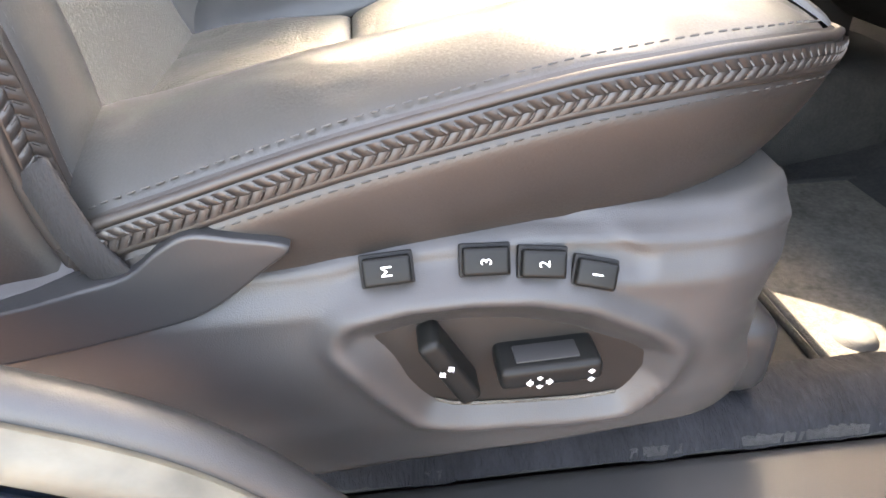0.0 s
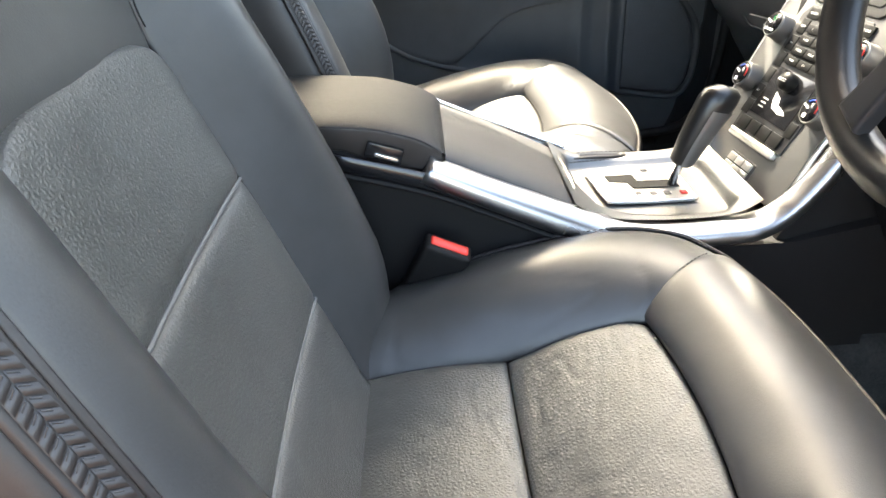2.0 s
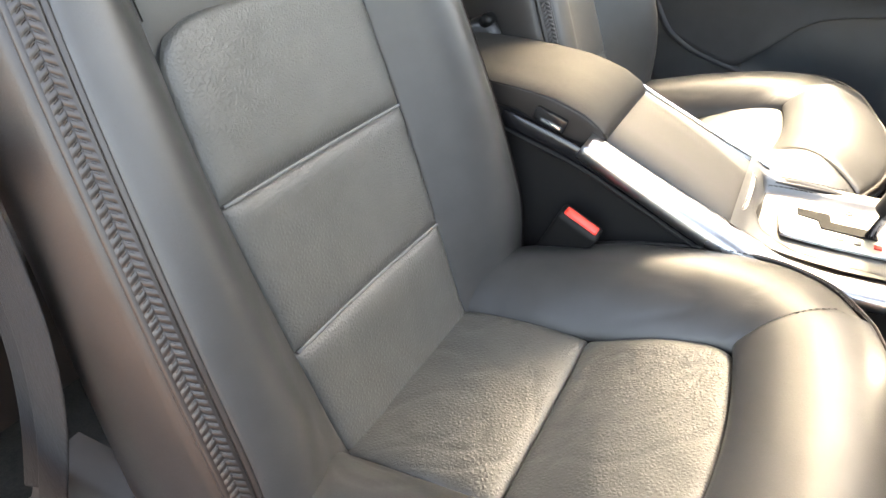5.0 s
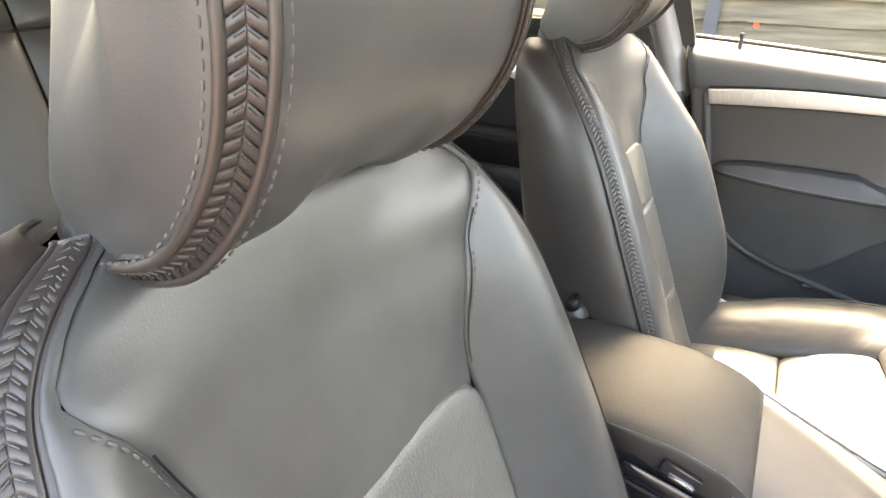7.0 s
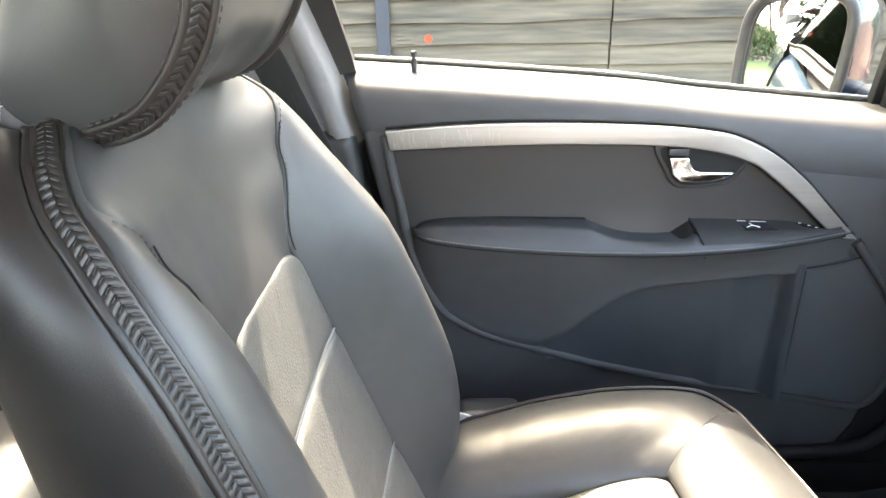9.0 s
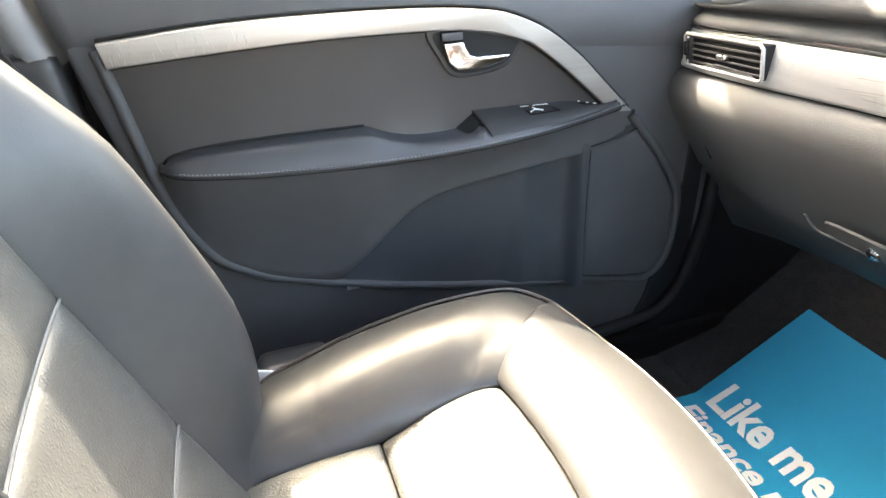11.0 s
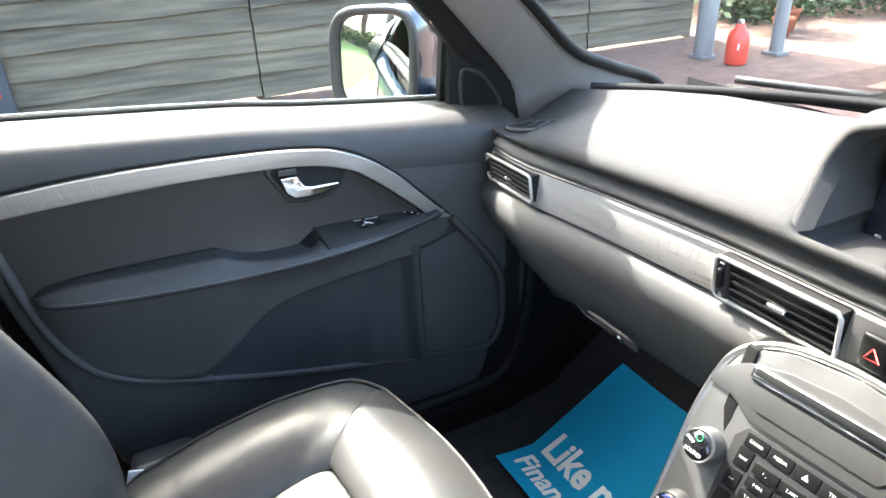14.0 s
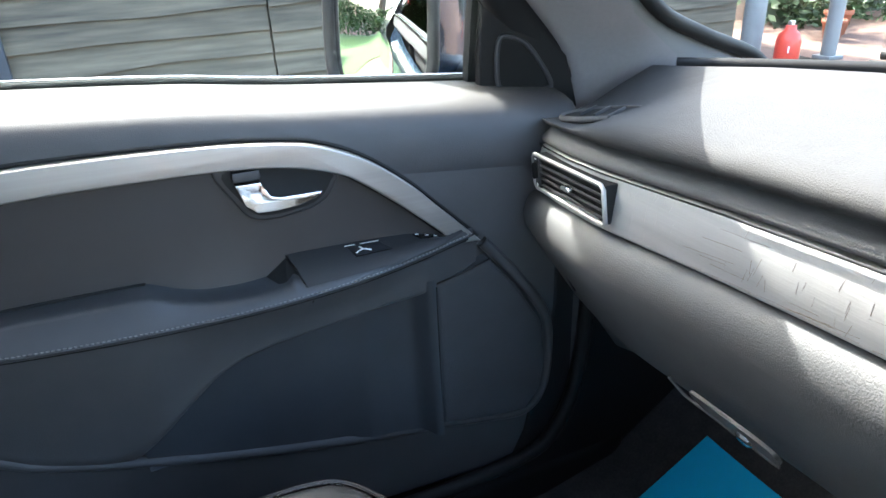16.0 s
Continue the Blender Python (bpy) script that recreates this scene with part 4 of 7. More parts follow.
setting("pillar_foot", sheet(grid), PLASTIC, "smooth charcoal trim sweeping from pillar to sill")
setting("near_door_seal", tube(low, 0.010, 10), SEAL, "worn dusty rubber door seal")
setting("pillar_edge", tube(lower, 0.015, 10), PAINT, "painted pillar edge")
npil = curve_through([(-0.47, 0.20, 0.60), (-0.47, 0.20, 0.9), (-0.47, 0.23, 1.15), (-0.50, 0.30, 1.40), (-0.54, 0.36, 1.53)], 6)
setting("near_pillar", tube(npil, 0.055, 14, flat=0.6), PILLAR, "cloth covered door pillar")
rail = curve_through([(0.14, 0.35, 1.43), (-0.4, 0.34, 1.46), (-1.2, 0.35, 1.47), (-1.75, 0.36, 1.44)], 6)
setting("near_roof_rail", tube(rail, 0.045, 10), PILLAR, "pale roof rail")
rail = [Vector((p.x, 1.88 - p.y, p.z)) for p in rail]
setting("far_roof_rail", tube(rail, 0.045, 10), PILLAR, "pale roof rail")


# ---- passenger door ----
def d_at(x, z, d=0.0):
    """A point of the passenger door's inner face, d towards the cabin."""
    return Vector((x, 1.69 - 0.06 * (x - 0.2) - d, z))


STRIP_TOP = [(-0.275, 0.981), (-0.166, 0.990), (-0.05, 0.993), (0.09, 0.990), (0.167, 0.983), (0.21, 0.974), (0.257, 0.952), (0.305, 0.915), (0.340, 0.880), (0.390, 0.829)]
STRIP_LOW = [(0.359, 0.831), (0.297, 0.888), (0.250, 0.926), (0.225, 0.941), (0.175, 0.956), (0.10, 0.963), (-0.04, 0.964), (-0.17, 0.959), (-0.270, 0.953)]
RIB = [(-0.278, 0.972), (-0.262, 0.88), (-0.250, 0.81), (-0.231, 0.745), (-0.200, 0.692), (-0.165, 0.666), (-0.118, 0.645), (0.02, 0.607), (0.19, 0.573), (0.32, 0.556), (0.40, 0.543), (0.458, 0.538), (0.486, 0.570), (0.494, 0.63), (0.487, 0.695), (0.444, 0.762), (0.396, 0.822)]
BIN_ARCH = [(-0.052, 0.633), (-0.035, 0.644), (0.0, 0.675), (0.03, 0.703), (0.07, 0.735), (0.118, 0.753), (0.19, 0.764), (0.275, 0.776), (0.330, 0.781), (0.388, 0.800)]
ARM_EDGE = [(-0.240, 0.826), (-0.20, 0.823), (-0.12, 0.818), (-0.03, 0.815), (0.05, 0.815), (0.14, 0.818), (0.25, 0.826), (0.32, 0.832), (0.392, 0.838)]
ARM_BACK = [(-0.240, 0.822), (-0.233, 0.836), (-0.215, 0.843), (-0.17, 0.848), (-0.09, 0.850), (0.006, 0.850), (0.018, 0.848), (0.040, 0.840), (0.075, 0.833), (0.120, 0.832), (0.150, 0.834)]
ARM_OUT = [(-0.242, 0.012), (-0.225, 0.032), (-0.19, 0.043), (-0.10, 0.050), (0.10, 0.054), (0.22, 0.050), (0.30, 0.036), (0.35, 0.022), (0.392, 0.010)]
LIP = [(-0.330, 1.058), (-0.15, 1.047), (0.07, 1.031), (0.20, 1.016), (0.45, 0.993), (0.53, 0.985)]


def make_door():
    door = thing("door_1", (0.1, 1.72, 0.42), "closed charcoal front door with aluminium strip and stitched armrest", "car door")
    door["kind"] = "structure"
    bm = slab([d_at(x, z, -0.07) for x, z in ((-0.316, 1.005), (-0.303, 0.93), (-0.274, 0.80), (-0.250, 0.70), (-0.225, 0.60), (-0.200, 0.50), (-0.16, 0.44), (0.50, 0.44), (0.545, 0.52), (0.555, 0.70), (0.545, 0.925))], (0, -0.07, 0), 0.012, 3)
    panel = part("door_panel", bm, DOOR_SKIN, door)
    grid = []
    lip = curve_through([(x, 0, z) for x, z in LIP], 6)
    for p in lip:
        y = d_at(p.x, 0).y
        lean = 0.23 * max(0.0, min(1.0, (-0.15 - p.x) / 0.15))
        grid.append([Vector((p.x - lean * b, y + a, p.z + b)) for a, b in ((0.003, -0.088), (-0.0010, -0.080), (-0.003, -0.060), (-0.002, -0.034), (0.006, -0.019), (0.018, -0.009), (0.036, -0.004), (0.070, 0.001), (0.108, 0.002), (0.112, -0.03))])
    v, f = sheet(grid)
    f += [tuple(range(10)), tuple(len(v) - 10 + k for k in range(10))]
    part("belt_rail", (v, f), DOOR_SKIN, panel, "soft charcoal sill rail under the window")
    line = [Vector((p.x, d_at(p.x, 0).y + 0.111, p.z + 0.004)) for p in lip]
    part("window_seal", tube(line, 0.004, 6), RUBBER, panel, "thin rubber window seal")
    part("seal_bead", tube([p + Vector((0, 0.006, 0.004)) for p in line], 0.0016, 6), CHROME, panel, "thin bright window bead")
    # aluminium strip; black tubes along its edges draw the gap's thin shadow
    top = curve_through([d_at(x, z, 0.003) for x, z in STRIP_TOP], 8)
    low = curve_through([d_at(x, z, 0.003) for x, z in STRIP_LOW], 8)
    part("trim_strip", slab(top + low, (0, -0.012, 0), 0.0035, 3), DOOR_ALU, panel, "curved brushed aluminium strip, scratched at one end")
    part("strip_gap_shade", tube([p + Vector((0, -0.001, 0.0028)) for p in top], 0.0020, 6), RUBBER, panel)
    part("strip_gap_shade", tube([p + Vector((0, -0.001, -0.0016)) for p in low], 0.0016, 6), RUBBER, panel)
    rng = random.Random(5)
    marks = []
    for k in range(26):
        x = -0.262 + rng.random() ** 1.6 * 0.15
        za, zb = lerp([(-0.27, 0.953), (-0.17, 0.959), (-0.04, 0.964)], x), lerp([(-0.275, 0.981), (-0.166, 0.990), (-0.05, 0.993)], x)
        u = rng.uniform(0.25, 0.95)
        lean = rng.uniform(-0.004, 0.002)
        marks.append(tube([d_at(x, za + (zb - za) * max(0.1, u - 0.5), 0.0151), d_at(x + lean, za + (zb - za) * u, 0.0151)], rng.uniform(0.00012, 0.00024), 4))
    part("scratches", joined(marks), SCRATCH, panel, "fine upright scratches in the strip", kind="stuff")
    part("panel_rib", tube(curve_through([d_at(x, z, 0.002) for x, z in RIB], 8), 0.0075, 10), DOOR_SKIN, panel, "raised rib round the door inset")
    # upper inset, sunk behind the strip and running down into the pull cup
    cols = [-0.268 + (0.388 + 0.268) * i / 80 for i in range(81)]
    up_line, edge_line, back_line = sorted(STRIP_LOW), ARM_EDGE, ARM_BACK
    up_s, edge_s, back_s, out_s = [smooth(q) for q in (up_line, edge_line, back_line, ARM_OUT)]
    rows = []
    for x in cols:
        zt = lerp(up_s, max(-0.27, min(0.359, x))) + 0.004
        zb = (lerp(back_s, x) if x < 0.15 else 0.840) - 0.006
        cup = math.exp(-((x - 0.085) / 0.05) ** 4)
        rows.append([d_at(x, zt + (zb - zt) * k / 12, 0.0035 - 0.0025 * math.sin(math.pi * k / 12) ** 0.6 + 0.005 * max(0.0, (k - 6) / 6) ** 2 * cup) for k in range(13)])
    part("door_inset", sheet(rows), DOOR_INSET, panel, "smooth brownish charcoal inset")
    # padded armrest running from its rounded tail to the front corner
    cols = [-0.241 + (0.380 + 0.241) * i / 110 for i in range(111)]
    rows, edge = [], []
    for x in cols:
        ze, out = lerp(edge_s, x), lerp(out_s, x)
        zb = lerp(back_s, x) if x < 0.15 else lerp([(0.15, 0.834), (0.16, 0.840), (0.30, 0.842), (0.392, 0.838)], x)
        hollow = math.exp(-((x - 0.088) / 0.062) ** 6)
        crest = max(ze + 0.012, zb - 0.002) if x < 0.16 else ze + 0.012
        ring = [(-0.002, zb + 0.002), (0.004, zb), (0.010, zb - 0.001), (out * 0.45, zb - 0.001 - 0.004 * hollow), (out * 0.66, (zb + crest) / 2), (out * 0.80, crest - 0.0015), (out * 0.90, ze + 0.0085), (out * 0.96, ze + 0.004), (out * 0.985, ze + 0.0008), (out * 0.975, ze - 0.0016), (out * 0.94, ze - 0.0026)]
        rows.append([Vector((x, d_at(x, 0).y - a, z)) for a, z in ring])
        edge.append(Vector((x, d_at(x, 0).y - out * 0.972, ze + 0.0038)))
    arm = part("armrest", sheet(rows), DOOR_ARM, panel, "padded charcoal armrest with a stitched edge")
    part("stitching", stitches(edge[4:], 0.0050, 0.0034, 0.00085, (0, -0.85, 0.5), 0.0010), SEAM, arm, "grey stitched row")
    part("armrest_groove", tube([p + Vector((0, 0.0016, -0.0062)) for p in edge], 0.0017, 6), RUBBER, arm)
    part("armrest_bead", tube([p + Vector((0, -0.0004, -0.0018)) for p in edge], 0.0016, 6), DOOR_ARM, arm)
    line = [d_at(x, z + 0.0012, 0.0045) for x, z in back_s if x < 0.012]
    part("armrest_gap", tube(line, 0.0016, 6), RUBBER, arm)
    # switch pod with its pull recess
    pod = [(0.158, 0.850), (0.163, 0.853), (0.22, 0.853), (0.30, 0.850), (0.345, 0.840), (0.368, 0.835)]
    grid = []
    for p in curve_through([(x, 0, z) for x, z in pod], 5):
        w = lerp([(0.15, 0.046), (0.27, 0.044), (0.33, 0.030), (0.37, 0.012)], p.x)
        ze = lerp(edge_s, p.x)
        grid.append([Vector((p.x + 0.25 * a, d_at(p.x, 0).y - a, z)) for a, z in ((-0.001, p.z + 0.0006), (0.003, p.z), (w * 0.5, (p.z * 0.55 + (ze + 0.014) * 0.45)), (w * 0.92, ze + 0.0135), (w, ze + 0.010))])
    podob = part("switch_pod", sheet(grid), POD, arm, "dark switch panel in the armrest")
    cheek = [[p, Vector((p.x + 0.006, p.y, p.z - 0.016)), Vector((p.x + 0.004, p.y, p.z - 0.021))] for p in grid[0]]
    part("pull_recess", sheet(cheek), RUBBER, arm, "dark sheet drawing the shade in the pull recess beside the switches")
    # near-black sheet drawing the shade inside the pull recess
    well = [Vector((x, d_at(x, 0).y - a, z)) for x, a, z in ((0.128, 0.006, 0.8285), (0.158, 0.002, 0.849), (0.166, 0.020, 0.8360), (0.168, 0.036, 0.8345), (0.150, 0.036, 0.8290))]
    part("recess_shadow", (well, [(0, 1, 2, 3, 4)]), RUBBER, arm, "dark sheet drawing the shade in the pull recess", smooth=False)
    part("pod_joint", tube([grid[4][k] + Vector((0, 0, 0.0004)) for k in range(5)], 0.0006, 5), RUBBER, podob)

    def pod_at(x, a, h=0.0):
        """A point on the switch panel, a from the door towards its front edge."""
        ze = lerp(edge_s, x)
        zb = lerp(pod, x)
        k = a / 0.044
        return Vector((x + 0.25 * a, d_at(x, 0).y - a, zb * (1 - k * 0.9) + (ze + 0.0135) * k * 0.9 + h))
    quad = [pod_at(0.225, 0.010, 0.0006), pod_at(0.262, 0.010, 0.0006), pod_at(0.268, 0.026, 0.0006), pod_at(0.225, 0.026, 0.0006)]
    sw = part("window_switch", slab(quad, (0, 0, 0.0010), 0), GLOSS, arm, "black window switch")
    part("switch_line", tube([pod_at(0.222, 0.008, 0.0022), pod_at(0.234, 0.008, 0.0022)], 0.0006, 5), WHITE_INK, sw, "white mark")
    part("switch_line", tube([pod_at(0.240, 0.008, 0.0022), pod_at(0.262, 0.008, 0.0022)], 0.0006, 5), WHITE_INK, sw, "white mark")
    part("switch_mark", tube(curve_through([pod_at(0.228, 0.022, 0.0024), pod_at(0.238, 0.018, 0.0026), pod_at(0.246, 0.022, 0.0024)], 5), 0.0008, 5), WHITE_INK, sw, "white window mark")
    part("switch_mark", tube([pod_at(0.236, 0.013, 0.0026), pod_at(0.238, 0.017, 0.0026)], 0.0009, 5), WHITE_INK, sw, "white window mark")
    lock = part("lock_switch", slab([pod_at(0.306, 0.004, 0.0006), pod_at(0.330, 0.004, 0.0006), pod_at(0.334, 0.016, 0.0006), pod_at(0.308, 0.016, 0.0006)], (0, 0, 0.001), 0), GLOSS, arm, "black lock switch")
    for xx, aa in ((0.308, 0.006), (0.318, 0.010), (0.326, 0.014)):
        part("lock_mark", tube([pod_at(xx, aa, 0.0022), pod_at(xx + 0.004, aa, 0.0022)], 0.0007, 5), WHITE_INK, lock, "small white mark")
    # padded lower field under the armrest, arched over the storage bin
    foot = smooth([(-0.246, 0.800), (-0.240, 0.775), (-0.229, 0.745), (-0.200, 0.696), (-0.165, 0.671), (-0.118, 0.650), (-0.060, 0.636)] + BIN_ARCH[1:])
    rows = []
    for x in [-0.241 + (0.386 + 0.241) * i / 100 for i in range(101)]:
        zt, out = lerp(edge_s, x) - 0.002, lerp(out_s, x) * 0.93
        zb = min(lerp(foot, x), zt - 0.004)
        low = lerp([(-0.24, 0.004), (-0.06, 0.010), (0.0, 0.022), (0.30, 0.024), (0.386, 0.008)], x)
        row = []
        for k in range(15):
            u = k / 14
            row.append(d_at(x, zt + (zb - zt) * u, out + (low - out) * (1 - (1 - u) ** 1.7)))
        row += [d_at(x, zb - 0.0022, low - 0.002), d_at(x, zb - 0.0030, low - 0.008), d_at(x, zb - 0.002, -0.002)]
        rows.append(row)
    # paler skin than the inset puts light bounced from below into the colour
    part("lower_pad", sheet(rows), DOOR_SKIN, panel, "smooth charcoal pad, paler skin standing in for bounced light")
    # storage bin: a rounded back wall, its floor and the column beside the loudspeaker
    rows = []
    for x in [-0.035 + 0.360 * i / 60 for i in range(61)]:
        deep = lerp([(-0.06, 0.006), (0.0, -0.002), (0.20, -0.004), (0.235, 0.004), (0.262, 0.001), (0.30, 0.002), (0.308, 0.012), (0.314, 0.022), (0.318, 0.024), (0.326, 0.022)], x)
        zl = lerp(RIB[7:12], x)
        zt = lerp(foot, max(-0.06, x)) + 0.01
        rows.append([d_at(x, zl + 0.004 + (zt - zl) * k / 10, max(0.0008, deep + 0.007 * (1 - k / 10) ** 3 + 0.001)) for k in range(11)])
    part("bin_lining", sheet(rows), BIN_LINING, panel, "dark smooth lining of the door bin")
    part("bin_edge", tube([d_at(0.3262, 0.782, 0.022), d_at(0.3262, 0.68, 0.0225), d_at(0.3262, 0.566, 0.022)], 0.0014, 6), RUBBER, panel)
    spk = [(0.328, 0.784), (0.365, 0.792), (0.398, 0.803), (0.436, 0.757), (0.474, 0.692), (0.481, 0.63), (0.474, 0.580), (0.452, 0.551), (0.40, 0.555), (0.328, 0.567)]
    cover = part("speaker_panel", slab([d_at(x, z, 0) for x, z in spk], (0, -0.020, 0), 0.008, 5), SPEAKER, panel, "fine-perforated speaker cover")
    part("speaker_gap", tube([d_at(x, z + 0.001, 0.0195) for x, z in spk[:3]], 0.0013, 6), RUBBER, cover)
    # inner handle in its bezel
    bez = [(0.099, 0.962), (0.150, 0.962), (0.222, 0.944), (0.224, 0.932), (0.205, 0.909), (0.165, 0.900), (0.131, 0.903), (0.114, 0.926)]
    bezel = part("handle_bezel", slab([p for p in curve_through([d_at(x, z, 0.0) for x, z in bez], 5, True)], (0, -0.006, 0), 0.003, 3), PLASTIC_SMOOTH, panel, "black handle recess")
    mid = Vector((0.168, 0, 0.934))
    # flat black plate just proud of the bezel draws the recess's shade
    part("recess_shade", slab([p for p in curve_through([d_at(mid.x + (x - mid.x) * 0.88, mid.z + (z - mid.z) * 0.84, 0.0055) for x, z in bez], 5, True)], (0, -0.001, 0), 0), RUBBER, bezel)
    lever = [(0.117, 0.947), (0.143, 0.947), (0.146, 0.939), (0.151, 0.930), (0.160, 0.927), (0.184, 0.927), (0.206, 0.927), (0.198, 0.920), (0.178, 0.914), (0.154, 0.912), (0.135, 0.913), (0.124, 0.923)]
    part("door_handle", slab([d_at(x, z, 0.008) for x, z in lever], (0, -0.010, 0), 0.0020, 3), BRIGHT, bezel, "polished chrome door handle")
    part("handle_cap", block(d_at(0.130, 0.954, 0.008), (0.028, 0.012, 0.010), 0.002), PLASTIC, bezel, "grey handle pivot cover")
    part("lock_pin", turned([(0.0, 0.032), (0.004, 0.031), (0.005, 0.027), (0.003, 0.022), (0.0048, 0.014), (0.0045, 0.0), (0.010, 0.0)], (-0.236, 1.772, 1.050), (0, 0, 1), 14), PLASTIC_SMOOTH, panel, "black lock pin")
    # sail corner with tweeter
    sail = [Vector(p) for p in ((0.434, 1.762, 0.984), (0.436, 1.762, 1.102), (0.474, 1.756, 1.102), (0.550, 1.746, 1.022), (0.563, 1.736, 0.957), (0.47, 1.755, 0.970))]
    corner = part("sail_panel", slab(sail, (0, -0.012, 0.0), 0.004, 3), RUBBER, door, "black mirror corner with tweeter")
    tw = curve_through([(0.459, 1.744, 1.050), (0.474, 1.743, 1.051), (0.494, 1.740, 1.041), (0.514, 1.737, 1.015), (0.527, 1.734, 0.990), (0.519, 1.735, 0.984), (0.489, 1.739, 0.985), (0.460, 1.743, 0.988), (0.455, 1.744, 1.020)], 5, True)
    part("tweeter_rim", tube(tw, 0.0035, 8, True), PLASTIC_SMOOTH, corner)
    part("tweeter_mesh", slab([p + Vector((0, 0.003, 0)) for p in tw], (0, -0.004, 0), 0), BUTTON, corner, "fine black tweeter mesh")
    part("window_bar", slab([Vector(p) for p in ((0.428, 1.79, 0.985), (0.446, 1.79, 0.985), (0.446, 1.762, 1.12), (0.426, 1.762, 1.12))], (0, -0.015, 0), 0.003), RUBBER, door, "black window guide")
    up = [Vector(p) for p in ((0.548, 1.757, 0.985), (0.515, 1.760, 1.045), (0.455, 1.745, 1.112), (0.325, 1.695, 1.235), (0.10, 1.615, 1.395), (-0.15, 1.575, 1.445), (-0.36, 1.57, 1.46))]
    part("door_frame", tube(curve_through(up, 6), 0.022, 8, flat=1.3), RUBBER, door, "black window surround")
    post = [Vector(p) for p in ((-0.352, 1.752, 1.050), (-0.318, 1.752, 1.056), (-0.322, 1.748, 1.080), (-0.339, 1.728, 1.154), (-0.405, 1.615, 1.440), (-0.445, 1.615, 1.440), (-0.375, 1.728, 1.154))]
    part("frame_upright", slab(post, (0, 0.018, 0), 0.004, 2), PLASTIC, door, "dark grey upright of the window frame")
    # wing mirror
    mirror = part("wing_mirror", mirror_shell(), PAINT, door, "dark blue wing mirror")
    rim = [MIRROR_AT + MIRROR_TURN @ Vector((x, -0.056, z)) for x, z in mirror_outline(0.087, 0.091)]
    part("mirror_rim", tube(rim, 0.0090, 8, True), PLASTIC, mirror)
    rows = [[MIRROR_AT + MIRROR_TURN @ Vector((x * k, -0.052 - 0.0035 * (1 - k * k), z * k)) for x, z in mirror_outline(0.081, 0.085)] for k in (0.01, 0.25, 0.5, 0.75, 0.9, 1.0)]
    part("mirror_glass", sheet([r + r[:1] for r in rows]), MIRROR, mirror, "mirror glass showing hedge and drive")
    part("mirror_arm", block((0.49, 1.85, 0.975), (0.07, 0.14, 0.05), 0.02, segments=3), PLASTIC_SMOOTH, mirror)
    # outer skin, for the light and the view in the mirror
    skin = [[Vector((x, y, z)) for y, z in ((1.815, h), (1.85, h - 0.04), (1.88, 0.80), (1.885, 0.60), (1.86, 0.42))] for x, h in ((-0.34, 1.03), (0.1, 0.965), (0.55, 0.925))]
    part("outer_skin", sheet(skin), PAINT, door, "dark blue painted outer skin")
    return door


def mirror_outline(a, b, n=40):
    out = []
    for k in range(n):
        t = 2 * math.pi * k / n
        c, s = math.cos(t), math.sin(t)
        x = a * abs(c) ** 0.5 * (1 if c > 0 else -1)
        z = b * abs(s) ** 0.5 * (1 if s > 0 else -1)
        out.append((x + 0.10 * z * (0.3 if z > 0 else 0.2), z + 0.06 * x))
    return out


MIRROR_AT = Vector((0.408, 1.945, 1.046))
MIRROR_TURN = Matrix.Rotation(radians(-54), 3, "Z") @ Matrix.Rotation(radians(-3), 3, "X")


def mirror_shell():
    m, t = MIRROR_AT, MIRROR_TURN
    rows = []
    for y, k in ((-0.060, 1.0), (-0.045, 1.05), (-0.01, 1.06), (0.03, 0.98), (0.055, 0.82), (0.07, 0.55), (0.074, 0.1)):
        rows.append([m + t @ Vector((x * k, y, z * k)) for x, z in mirror_outline(0.091, 0.095)])
    return sheet([r + r[:1] for r in rows])


make_door()
pane = [(-0.345, 1.812, 1.05), (0.43, 1.775, 0.985), (0.435, 1.74, 1.09), (0.30, 1.68, 1.25), (0.05, 1.60, 1.42), (-0.345, 1.585, 1.47)]
win = setting("window_1", slab([Vector(p) for p in pane], (0, 0.004, 0), 0), GLASS, "clear side window glass", False)
win.visible_shadow = False

# small etched maker's mark and a red dot on the glass
dot = [Vector((-0.215 + 0.0055 * math.cos(a), 1.7885, 1.095 + 0.0055 * math.sin(a))) for a in [k * math.pi / 10 for k in range(20)]]
part("glass_mark", slab(dot, (0, -0.0004, 0), 0), RED_PLASTIC, win, "small red dot on the glass")
for k in range(3):
    x0, w, z0 = -0.262, (0.030, 0.022, 0.027)[k], 1.101 - 0.006 * k
    part("glass_mark", slab([Vector(q) for q in ((x0, 1.7885, z0), (x0 + w, 1.7885, z0), (x0 + w, 1.7885, z0 - 0.0022), (x0, 1.7885, z0 - 0.0022))], (0, -0.0004, 0), 0), PLASTIC, win, "etched grey bar")

# ---- pillars and far belt ----
rows = []
inner = curve_through([(0.578, 1.735, 0.88), (0.566, 1.733, 0.958), (0.551, 1.738, 1.022), (0.484, 1.728, 1.097), (0.350, 1.675, 1.218), (0.13, 1.590, 1.37), (-0.10, 1.545, 1.475)], 6)
outer = curve_through([(0.90, 1.72, 0.92), (0.845, 1.715, 0.985), (0.715, 1.694, 1.034), (0.612, 1.668, 1.080), (0.470, 1.625, 1.195), (0.25, 1.555, 1.36), (0.02, 1.51, 1.49)], 6)
